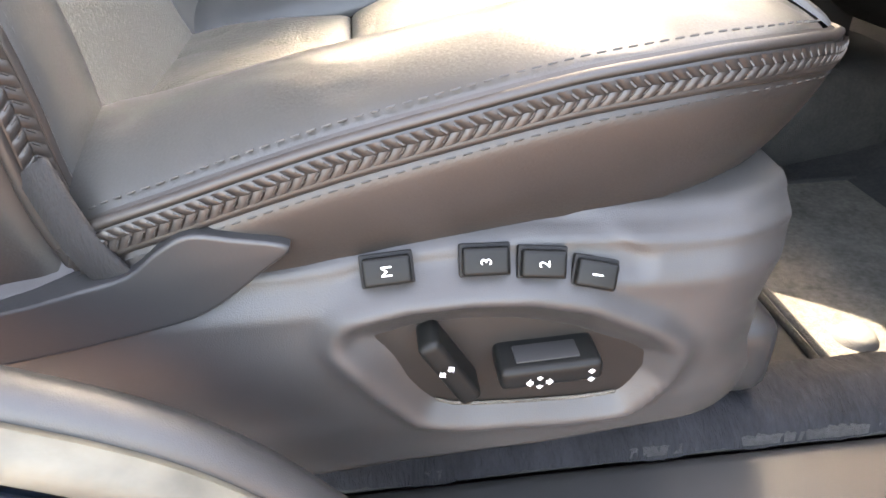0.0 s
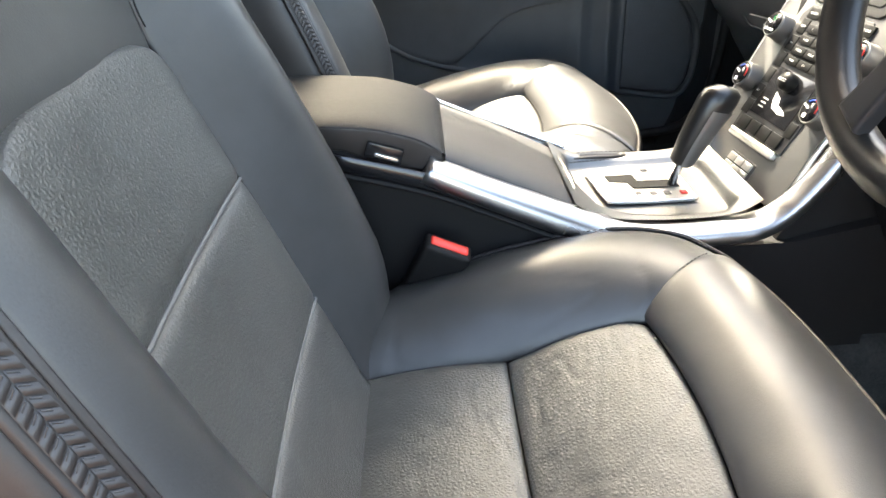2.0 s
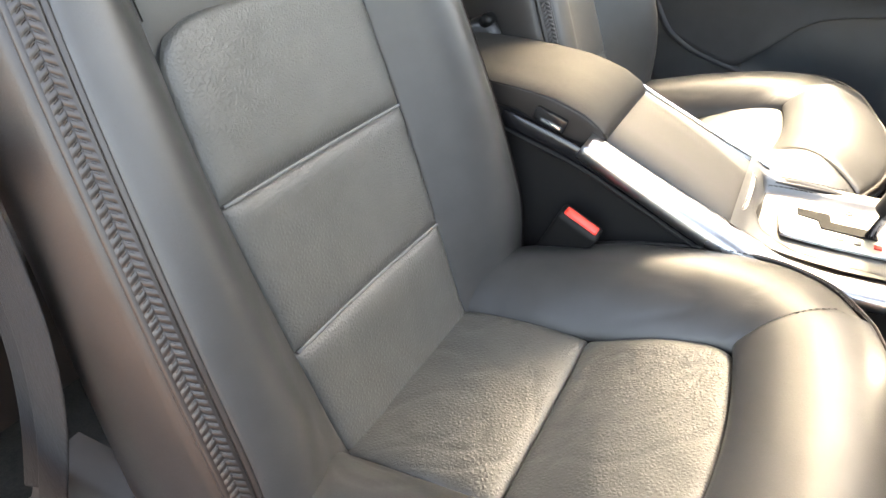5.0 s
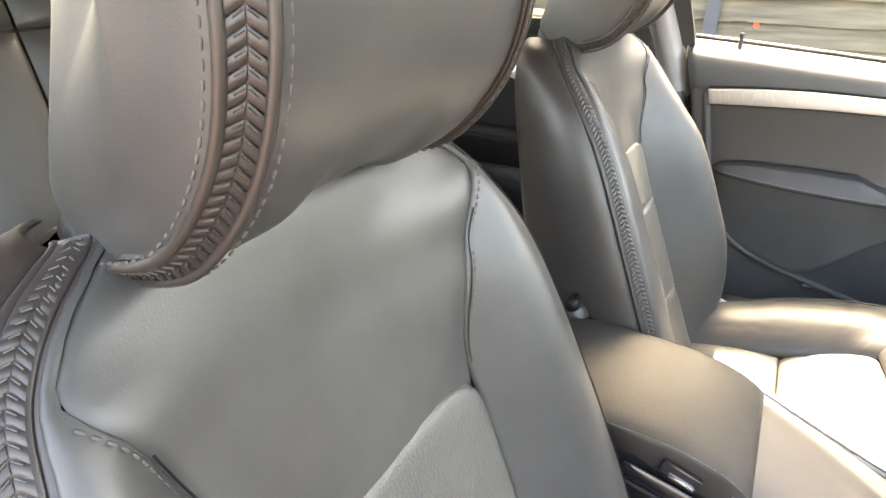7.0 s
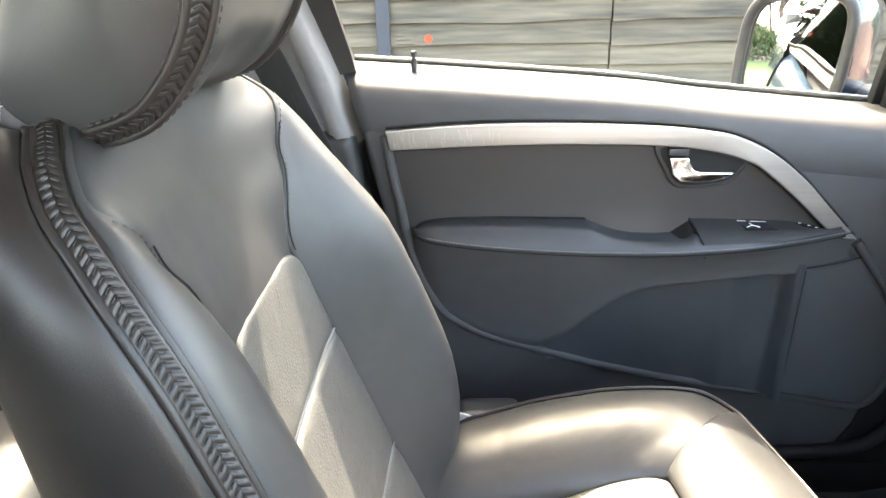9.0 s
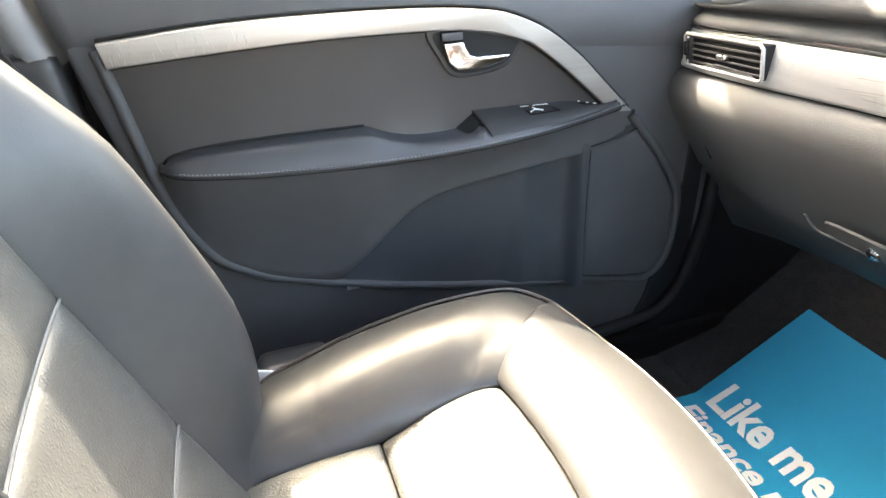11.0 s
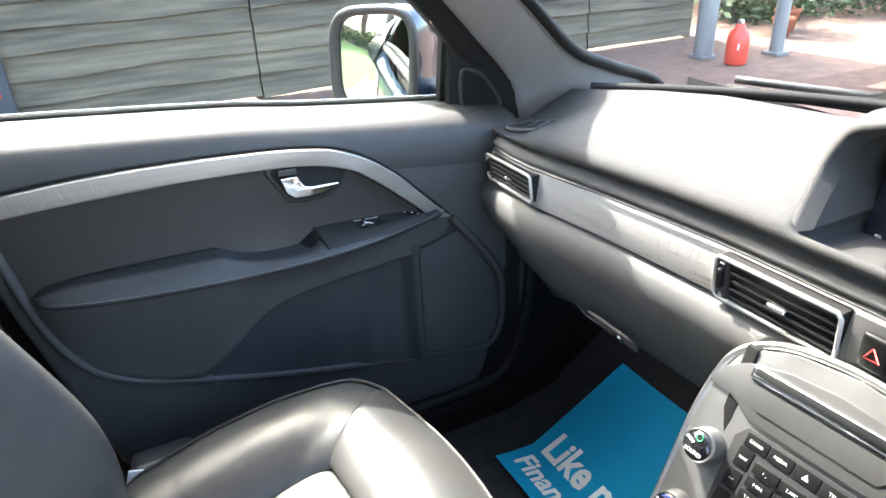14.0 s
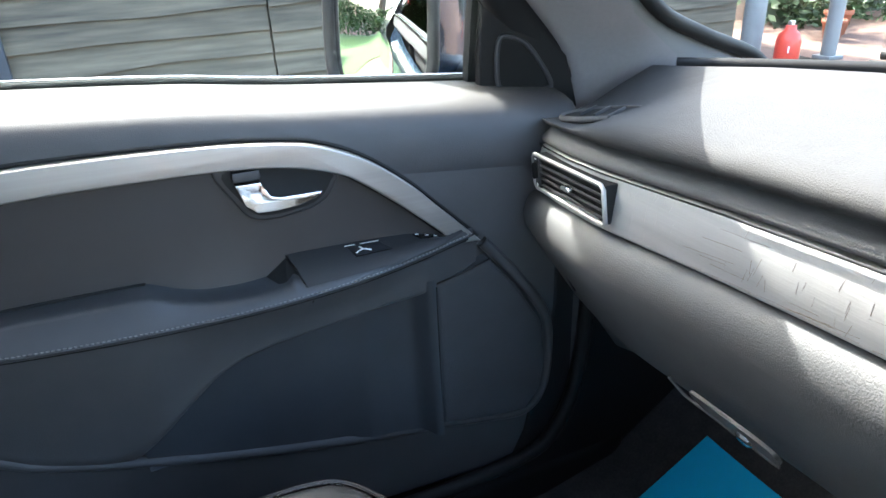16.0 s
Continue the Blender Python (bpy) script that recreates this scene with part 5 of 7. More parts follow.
for a, b in zip(inner, outer):
    out = Vector((-0.25, -0.9, -0.15))
    rows.append([a + Vector((0.01, 0.06, 0.0)), a + Vector((0.0, 0.012, 0.0)), a] + [a.lerp(b, u) + out * 0.016 * math.sin(math.pi * u) ** 0.7 for u in (0.08, 0.2, 0.35, 0.5, 0.65, 0.8, 0.92)] + [b, b + Vector((0.004, 0.012, -0.002)), b + Vector((0.004, 0.05, -0.01))])
setting("windscreen_seam", tube([p + Vector((0.010, -0.004, 0.003)) for p in outer], 0.010, 8), RUBBER, "black rubber seam along the windscreen pillar")
setting("a_pillar", sheet(rows), PILLAR, "pale cloth windscreen pillar")
rows = []
for p in curve_through([(-0.300, 1.735, 0.955), (-0.335, 1.715, 1.08), (-0.40, 1.66, 1.27), (-0.46, 1.60, 1.48)], 6):
    rows.append([p + Vector(q) for q in ((-0.012, 0.04, 0), (-0.020, 0.004, 0), (-0.026, -0.008, 0), (-0.045, -0.010, 0), (-0.056, 0.0, 0), (-0.060, 0.022, 0), (-0.115, 0.030, 0), (-0.180, 0.045, 0), (-0.19, 0.07, 0))])
setting("b_pillar", sheet(rows), PILLAR, "pale cloth door pillar")
setting("b_pillar_lower", block((-0.36, 1.765, 0.72), (0.13, 0.09, 0.50), 0.02, Matrix.Rotation(radians(-6), 3, "Y"), 3), PLASTIC, "dark plastic pillar foot")
BELT_LINE = [(-0.50, 1.60, 1.30), (-0.445, 1.650, 1.15), (-0.416, 1.658, 1.09), (-0.393, 1.66, 1.033), (-0.36, 1.66, 0.955), (-0.32, 1.66, 0.88), (-0.26, 1.63, 0.72), (-0.20, 1.58, 0.56)]
belt = thing("seat_belt", (-0.40, 1.70, 0.50), "dark webbing seat belt hanging on the far pillar", "seat belt")
line = curve_through(BELT_LINE, 10)
part("webbing", ribbon(line, (1, -0.1, 0.2), 0.047, 0.0015, (0, -1, 0)), WEB, belt)
part("anchor", block((-0.130, 1.575, 0.585), (0.09, 0.05, 0.05), 0.016, segments=4), PLASTIC_SMOOTH, belt)
part("belt_label", block((-0.172, 1.545, 0.598), (0.022, 0.003, 0.042), 0.001, Matrix.Rotation(radians(20), 3, "Y")), WHITE_INK, belt, "small white woven label")

# ---- near belt with its tongue ----
belt = thing("driver_seat_belt", (-0.30, 0.29, 0.50), "dark webbing seat belt with a bright steel tongue", "seat belt")
line = curve_through([(-0.47, 0.29, 1.30), (-0.42, 0.305, 1.10), (-0.370, 0.318, 0.98), (-0.338, 0.318, 0.905), (-0.320, 0.315, 0.85), (-0.315, 0.312, 0.78), (-0.33, 0.308, 0.70), (-0.37, 0.305, 0.60)], 10)
part("webbing", ribbon(line, (1, 0, 0.45), 0.047, 0.0015, (0, -1, 0)), WEB, belt)
part("webbing", ribbon([p + Vector((-0.034, 0.008, -0.008)) for p in line], (1, 0, 0.45), 0.047, 0.0015, (0, -1, 0)), WEB, belt)
tongue_at = Vector((-0.334, 0.305, 0.915))
turn = Matrix.Rotation(radians(-65), 3, "Y")
head = part("tongue_head", block(tongue_at + turn @ Vector((-0.004, 0, 0.030)), (0.058, 0.014, 0.026), 0.007, turn, 4), PLASTIC_SMOOTH, belt, "black plastic tongue head")
plate = [(-0.010, 0.020), (0.010, 0.020), (0.011, 0.002), (0.018, -0.008), (0.018, -0.034), (0.014, -0.038), (-0.014, -0.038), (-0.018, -0.034), (-0.018, -0.008), (-0.011, 0.002)]
part("tongue", slab([tongue_at + turn @ Vector((x, -0.004, z)) for x, z in plate], (0, -0.0025, 0), 0.0006), STEEL, head, "bright steel tongue")
part("tongue_slot", slab([tongue_at + turn @ Vector((x, -0.0066, z)) for x, z in ((-0.010, -0.017), (0.010, -0.017), (0.010, -0.030), (-0.010, -0.030))], (0, -0.0004, 0), 0), RUBBER, head)
part("tongue_slot", slab([tongue_at + turn @ Vector((0.009 * math.cos(a) * (1.0), -0.0066, -0.008 + 0.0045 * math.sin(a))) for a in [k * math.pi / 8 for k in range(16)]], (0, -0.0004, 0), 0), RUBBER, head)

# ---- buckles ----
for x, y, name in ((-0.092, 0.795, "seat_belt_buckle"),):
    b = thing(name, (x, y, 0.55), "black seat belt buckle with a red release button", "buckle")
    t = Matrix.Rotation(radians(26), 3, "Y") @ Matrix.Rotation(radians(15), 3, "X")
    part("buckle_body", block((x - 0.022, y, 0.658), (0.050, 0.024, 0.078), 0.006, t, 3, (1.05, 1.0)), TRIM_DARK, b)
    part("release_button", block(Vector((x - 0.022, y, 0.658)) + t @ Vector((0, 0, 0.0375)), (0.043, 0.0125, 0.008), 0.003, t, 3), RED_PLASTIC, b, "red release button")
    part("buckle_stalk", block((x - 0.045, y + 0.012, 0.585), (0.035, 0.014, 0.09), 0.005, t), PLASTIC_SMOOTH, b)


# ---- dashboard ----
SLAT = material("satin_slat_plastic", (0.030, 0.030, 0.031), 0.34, spread=0.08)
GRIP = material("worn_black_grip_leather", (0.0075, 0.0072, 0.0070), 0.34, spec=0.5, bump=0.04, bump_scale=500, spread=0.15)
ALU_WORN = material("scratched_brushed_aluminium", (0.44, 0.43, 0.41), 0.5, metal=0.45, bump=0.12, bump_scale=160, spread=0.14, scale=30, stretch=(1, 0.12, 4))

def rise(y):
    """How far the dash lines climb towards the middle of the car."""
    return lerp([(0.2, 0.046), (0.98, 0.046), (1.15, 0.041), (1.25, 0.036), (1.345, 0.030), (1.50, 0.017), (1.66, -0.003), (1.70, -0.006)], y)


def face(y):
    """How far the dash face lies back at a place across the car."""
    return lerp([(0.2, 0.010), (1.15, 0.010), (1.35, 0.004), (1.50, 0.0), (1.58, 0.012), (1.66, 0.030), (1.70, 0.045)], y)


def make_vent(parent, y0, y1, z0, z1, slats, wheel_side):
    """An air vent in the dash face between two places across the car."""
    ym, w, h = (y0 + y1) / 2, abs(y1 - y0), z1 - z0
    slope = (rise(y1) - rise(y0)) / (y1 - y0)
    yaw = (face(y1) - face(y0)) / (y1 - y0)
    turn = Matrix.Rotation(-math.atan(yaw), 3, "Z") @ Matrix.Rotation(math.atan(slope), 3, "X") @ Matrix.Rotation(radians(-4), 3, "Y")
    c = Vector((0.4262 + (face(y0) + face(y1)) / 2, ym, (z0 + z1) / 2 + (rise(y0) + rise(y1)) / 2))
    at = lambda x, y, z: c + turn @ Vector((x, y, z))
    vent = part("air_vent", block(at(0.016, 0, 0), (0.024, w, h), 0.002, turn), RUBBER, parent, "black slatted air vent with silver rim")
    ring = [at(0.001, p * (w / 2 + 0.001), q * (h / 2 + 0.001)) for p, q in ((-1, -0.8), (-1, 0.8), (-0.94, 1), (0.94, 1), (1, 0.8), (1, -0.8), (0.94, -1), (-0.94, -1))]
    part("vent_rim", tube(ring, 0.0024, 8, True), ALU_WORN, vent, "satin silver rim")
    inner = w - 0.020
    mid = -wheel_side * 0.009
    for k in range(slats):
        z = h * ((k + 0.5) / slats - 0.5)
        part("slat", block(at(0.006, mid, z), (0.012, inner, 0.0024), 0.0008, turn @ Matrix.Rotation(radians(20), 3, "Y")), SLAT, vent, "thin black slat")
    for k in range(4):
        part("vane", block(at(0.012, mid + inner * ((k + 0.5) / 4 - 0.5), 0), (0.006, 0.0015, h * 0.9), 0, turn), RUBBER, vent, "black upright vane")
    part("vent_tab", block(at(-0.001, mid, 0), (0.008, 0.020, 0.005), 0.002, turn, 3), CHROME, vent, "silver direction tab")
    side = wheel_side * (w / 2 - 0.009)
    panel = part("vent_panel", block(at(0.003, side, 0), (0.006, 0.015, h * 0.98), 0.002, turn), PLASTIC_SMOOTH, vent, "grey thumb wheel panel")
    part("thumb_wheel", block(at(-0.001, side, 0.002), (0.010, 0.0062, h * 0.50), 0.003, turn, 3), BUTTON, panel, "ribbed thumb wheel")
    part("wheel_mark", block(at(-0.0004, side, h * 0.40), (0.0006, 0.005, 0.002), 0, turn), WHITE_INK, panel, "small white mark")
    ring = [at(-0.0004, side + 0.0016 * math.cos(t), -h * 0.40 + 0.0020 * math.sin(t)) for t in [2 * math.pi * j / 10 for j in range(10)]]
    part("wheel_mark", tube(ring, 0.0004, 4, True), WHITE_INK, panel, "small white mark")
    return vent


def make_dash():
    dash = thing("dashboard", (0.6, 1.1, 0.6), "grey grained dashboard with scratched aluminium strip, sunlit top", "dashboard")
    dash["kind"] = "structure"
    ys = [1.672 - 1.45 * i / 60 for i in range(61)]
    upper = [(0.447, 0.965, 1), (0.4435, 0.967, 1), (0.441, 0.972, 1), (0.4425, 0.979, 1), (0.450, 0.986, 0.97), (0.465, 0.992, 0.9), (0.49, 0.997, 0.82), (0.53, 1.003, 0.7), (0.62, 1.010, 0.5), (0.75, 1.012, 0.4), (0.86, 1.004, 0.3), (0.95, 0.985, 0.2)]

    def far(y):
        return lerp([(0.2, 0.0), (1.2, 0.0), (1.5, -0.06), (1.60, -0.13), (1.672, -0.22)], y)

    def pt(x, y, z, k):
        xx = x + far(y) * max(0.0, (x - 0.5) / 0.45) + face(y) * max(0.0, min(1.0, (0.80 - x) / 0.25))
        drop = 0.024 * max(0.0, min(1.0, (y - 1.47) / 0.13)) ** 1.5 * max(0.0, min(1.0, (0.75 - x) / 0.20)) * max(0.0, min(1.0, (z - 0.972) / 0.02))
        return Vector((xx, y, z + rise(y) * k - drop))
    def dip(x, y):
        """Depth of the tray in front of the display."""
        a = max(0.0, min(1.0, (1.096 - y) / 0.014, (y - 0.840) / 0.014))
        b = max(0.0, min(1.0, (x - 0.447) / 0.012, (0.66 - x) / 0.06))
        return 0.030 * a * b
    tops = sorted(set(ys + [1.100, 1.094, 1.088, 1.082, 0.836, 0.842, 0.848, 0.854]), reverse=True)
    grid = [[pt(x, y, z - dip(x, y), k) for x, z, k in upper] for y in tops]
    part("dash_top", sheet(grid), DASH, dash, "pale grey grained upper dash")
    lower = [(0.70, 0.60, 0), (0.62, 0.645, 0.1), (0.55, 0.687, 0.3), (0.500, 0.722, 0.5), (0.491, 0.730, 0.6), (0.464, 0.772, 0.8), (0.442, 0.805, 0.9), (0.422, 0.838, 1), (0.419, 0.856, 1), (0.423, 0.870, 1), (0.430, 0.879, 1), (0.441, 0.883, 1)]
    grid = [[pt(x, y, z, k) for x, z, k in lower] for y in ys]
    part("dash_lower", sheet(grid), DASH_LOW, dash, "grey lower dash with glovebox")
    v, f = sheet([[pt(x, ys[0], z, k) for x, z, k in upper], [pt(x, ys[0], z, k) for x, z, k in upper]])
    cap = [pt(x, ys[0], z, k) for x, z, k in lower + upper]
    part("dash_end", (cap, [tuple(range(len(cap)))]), DASH_LOW, dash)
    grid = [[pt(x, y, z, 1) for x, z in ((0.440, 0.8845), (0.435, 0.8865), (0.4335, 0.890), (0.4425, 0.935), (0.4445, 0.9385), (0.452, 0.940))] for y in ys]
    part("trim_strip", sheet(grid), ALU_WORN, dash, "scratched brushed aluminium strip")
    ledge = [(0.452, 0.9405), (0.4445, 0.9420), (0.4425, 0.9450), (0.4430, 0.9485), (0.4450, 0.9515), (0.4510, 0.9550), (0.4570, 0.9600), (0.4590, 0.9680)]
    part("dash_ledge", sheet([[pt(x, y, z, 1) for x, z in ledge] for y in ys]), DASH_LOW, dash, "grey ledge above the strip")
    rng = random.Random(12)
    lines, pale = [], []
    for k in range(90):
        y, z = rng.uniform(1.02, 1.34), 0.890 + 0.044 * rng.random() ** 1.8
        long = k % 3 == 0
        dy, dz = (rng.uniform(0.02, 0.07), rng.uniform(-0.004, 0.001)) if long else (rng.uniform(-0.003, 0.003), rng.uniform(0.004, 0.014))
        z2 = max(0.8895, min(0.936, z + dz))
        lines.append(tube([pt(0.4335 + (z - 0.890) * 0.2 - 0.0001, y, z, 1), pt(0.4335 + (z2 - 0.890) * 0.2 - 0.0001, y + dy, z2, 1)], rng.uniform(0.00008, 0.00016), 4))
    for k in range(60):
        y, z = rng.uniform(1.40, 1.62), rng.uniform(0.890, 0.932)
        if 1.50 < y < 1.66 and z < 0.938:
            z = 0.9365
        z2 = min(0.937, z + rng.uniform(0.004, 0.018))
        pale.append(tube([pt(0.4335 + (z - 0.890) * 0.2 - 0.0001, y, z, 1), pt(0.4335 + (z2 - 0.890) * 0.2 - 0.0001, y + rng.uniform(-0.003, 0.003), z2, 1)], rng.uniform(0.00007, 0.00014), 4))
    part("scratches", joined(lines), SCRATCH_BROWN, dash, "fine brown scratches in the aluminium", kind="stuff")
    part("scratches", joined(pale), SCRATCH, dash, "fine pale scratches in the aluminium", kind="stuff")
    for z in (0.8840, 0.9395):
        part("strip_edge", tube([pt(0.4405, y, z, 1) for y in ys], 0.0011, 6), RUBBER, dash)
    # glovebox edge and latch
    part("glovebox_edge", tube(curve_through([pt(0.4700, 1.60, 0.762, 0.7), pt(0.447, 1.605, 0.805, 0.9), pt(0.432, 1.607, 0.850, 1), pt(0.436, 1.607, 0.878, 1)], 5), 0.0015, 6), RUBBER, dash)
    out = Vector((-0.83, 0, -0.55))
    recess = curve_through([Vector(p) for p in ((0.4620, 1.375, 0.7760), (0.4740, 1.362, 0.7580), (0.4715, 1.320, 0.7620), (0.4690, 1.278, 0.7660), (0.4560, 1.276, 0.7855), (0.4570, 1.320, 0.7840))], 5, True)
    latch = part("glovebox_latch", slab([p - out * 0.002 for p in recess], out * 0.0035, 0), DASH_LOW, dash, "grey recessed glovebox latch")
    part("latch_lip", tube(curve_through([Vector(p) + out * 0.001 for p in ((0.4640, 1.405, 0.7730), (0.4760, 1.393, 0.7550), (0.4745, 1.359, 0.7575), (0.4700, 1.276, 0.7645))], 6), 0.0016, 8), DASH_LOW, latch, "grey latch lip")
    part("glovebox_lock", turned([(0.0, 0.006), (0.006, 0.006), (0.009, 0.004), (0.009, -0.004)], (0.4690, 1.312, 0.7680), tuple(out), 18), BRIGHT, latch, "round silver glovebox lock")
    make_vent(dash, 1.652, 1.478, 0.8945, 0.9335, 5, 1)
    make_vent(dash, 1.148, 1.012, 0.889, 0.934, 5, 1)
    make_vent(dash, 0.948, 0.812, 0.889, 0.934, 5, -1)
    # hazard switch
    hz = Vector((0.4325 + face(0.98), 0.980, 0.912 + rise(0.980)))
    tilt = Matrix.Rotation(math.atan(-0.03), 3, "X")
    base = part("hazard_panel", block(hz + Vector((0.004, 0, 0)), (0.010, 0.050, 0.054), 0.002, tilt), DASH_LOW, dash)
    b = part("hazard_switch", block(hz, (0.012, 0.026, 0.034), 0.005, tilt, 4), BUTTON, base, "black hazard switch with a red triangle")
    for k in range(3):
        a, c = radians(90 + 120 * k), radians(210 + 120 * k)
        p, q = [hz + tilt @ Vector((-0.0064, 0.0075 * math.cos(t), 0.0075 * math.sin(t) - 0.001)) for t in (a, c)]
        part("hazard_mark", tube([p, q], 0.0008, 6), RED_INK, b, "red triangle mark")
    # demister outlet in the corner
    top_at = lambda x, y: 0.968 + 0.18 * (1.665 - y) + 0.12 * (x - 0.508)
    ring = [Vector((x, y, top_at(x, y))) for x, y in ((0.492, 1.650), (0.508, 1.664), (0.534, 1.640), (0.548, 1.592), (0.538, 1.570), (0.512, 1.568), (0.494, 1.610))]
    vent = part("corner_vent", tube(curve_through(ring, 3, True), 0.0038, 8, True), DASH_LOW, dash, "dark demister outlet with grey rim")
    part("vent_floor", slab([p + Vector((0, 0, -0.0005)) for p in curve_through(ring, 3, True)], (0, 0, 0.0022), 0), RUBBER, vent, "dark outlet")
    for k in range(3):
        y = 1.640 - 0.026 * k
        part("vent_bar", block((0.520, y, top_at(0.520, y) + 0.0022), (0.042, 0.0030, 0.005), 0.001, Matrix.Rotation(radians(28), 3, "Z")), PLASTIC, vent, "grey bar")
    # display in its hood
    hood = []
    side = [(1.091, 1.020, 0.458), (1.104, 1.045, 0.490), (1.112, 1.066, 0.515), (1.108, 1.088, 0.528), (1.094, 1.103, 0.530), (1.060, 1.114, 0.530), (1.015, 1.120, 0.530)]
    outline = side + [(0.968, 1.122, 0.530)] + [(1.936 - y, z, x) for y, z, x in reversed(side)]
    line = curve_through([(x, y, z) for y, z, x in outline], 6)
    for p in line:
        c = Vector((p.x, 0.968, 1.03))
        out = (p - c)
        hood.append([p + Vector((0.0, 0, 0)) - out * 0.07 + Vector((0.02, 0, 0)), p - out * 0.02 + Vector((0.002, 0, 0)), p + Vector((-0.002, 0, 0)), p + out * 0.05 + Vector((0.004, 0, 0.001)), p + out * 0.10 + Vector((0.022, 0, 0.0)), p + Vector((0.06, out.y * 0.20, out.z * 0.10 - 0.002)), p + Vector((0.12, out.y * 0.34, -0.018)), p + Vector((0.20, out.y * 0.40, -0.07))])
    part("display_hood", sheet(hood), DASH, dash, "grey grained display hood")
    inner = [[p - (p - Vector((p.x, 0.968, 1.03))) * 0.06 + Vector((0.018, 0, 0)), Vector((0.585, 0.968 + (p.y - 0.968) * 0.86, 1.040 + (p.z - 1.03) * 0.86))] for p in line]
    part("hood_inside", sheet(inner), PLASTIC, dash, "dark hood lining")
    lean = Matrix.Rotation(radians(14), 3, "Y")
    sc = Vector((0.556, 0.968, 1.026))
    pane = part("display", block(sc, (0.010, 0.222, 0.118), 0.003, lean), SCREEN, dash, "dark radio display with small white text")
    at = lambda y, z: sc + lean @ Vector((-0.0056, y, z))
    right, up = Vector((0, -1, 0)), lean @ Vector((0, 0, 1))
    for words, y, z, size in (("12:51", 0.088, 0.043, 0.0085), ("Preset 9", 0.045, 0.022, 0.0085), ("102.2 MHz", 0.042, 0.001, 0.0095), ("22.0\u00b0", 0.092, -0.034, 0.0085), ("AUTO CLIMATE", 0.015, -0.042, 0.0085), ("FM1", 0.082, 0.000, 0.0062), ("REG", 0.094, -0.022, 0.0045)):
        lettering("display_text", words, at(y, z), right, up, size * 0.8, LIT_WHITE, pane, 0.0002)
    part("display_bar", block(at(0.064, 0.004), (0.0005, 0.0009, 0.044), 0, lean), LIT_BLUE, pane)
    for dy, dz, w, h in ((0.0, 0.0085, 0.118, 0.0006), (0.0, -0.0085, 0.118, 0.0006), (0.059, 0, 0.0006, 0.017), (-0.059, 0, 0.0006, 0.017)):
        part("display_bar", block(at(0.002 + dy, 0.001 + dz), (0.0005, w, h), 0, lean), LIT_BLUE, pane)
    part("display_icon", block(at(0.083, 0.0085), (0.0005, 0.012, 0.0025), 0, lean @ Matrix.Rotation(radians(15), 3, "X")), LIT_WHITE, pane)
    part("display_icon", slab([at(0.072 - 0.010 * a, -0.044 + b * 0.01) for a, b in ((0, 1), (0.1, 0.3), (0.5, 0.25), (0.9, 0.3), (0.8, 0), (0, 0))], (-0.0003, 0, 0), 0), LIT_WHITE, pane)
    return dash


make_dash()
ws_rows = []
for i in range(33):
    a = -1 + i / 16
    xb = 1.06 - 0.36 * abs(a) ** 2.6
    ws_rows.append(curve_through([(xb, 0.94 + 0.74 * a, 1.0), (xb - 0.36, 0.94 + 0.70 * a, 1.27), (xb - 0.80 + 0.10 * a * a, 0.94 + 0.60 * a, 1.52)], 8))
ws = setting("windscreen", sheet(ws_rows), SCREEN_GLASS, "clear raked windscreen")
ws.visible_shadow = False
line = [r[0] + Vector((-0.02, 0, 0.004)) for r in ws_rows]
setting("windscreen_base", tube(line, 0.012, 8, flat=0.8), RUBBER, "black scuttle trim under the windscreen")
wiper = thing("wiper", (0.95, 1.2, 1.0), "black windscreen wiper lying on the scuttle", "wiper")
line = curve_through([(0.89, 1.57, 0.995), (1.00, 1.25, 0.998), (1.07, 0.95, 1.0)], 6)
part("blade", ribbon(line, (0.4, 0.2, 1), 0.016, 0.006), RUBBER, wiper)
part("arm", tube([p + Vector((0.02, 0, 0.014)) for p in line], 0.007, 8), PLASTIC_SMOOTH, wiper)
part("hinge", block((1.01, 1.30, 1.014), (0.03, 0.08, 0.02), 0.006), PLASTIC_SMOOTH, wiper)
bonnet = [[Vector((x, 0.94 + w * a, z - 0.05 * abs(a) ** 3)) for a in (-1, -0.7, -0.3, 0, 0.3, 0.7, 1)] for x, z, w in ((1.00, 0.88, 0.80), (1.3, 0.84, 0.82), (1.8, 0.76, 0.80), (2.15, 0.66, 0.72))]
setting("bonnet", sheet(bonnet), PAINT, "dark blue painted bonnet")


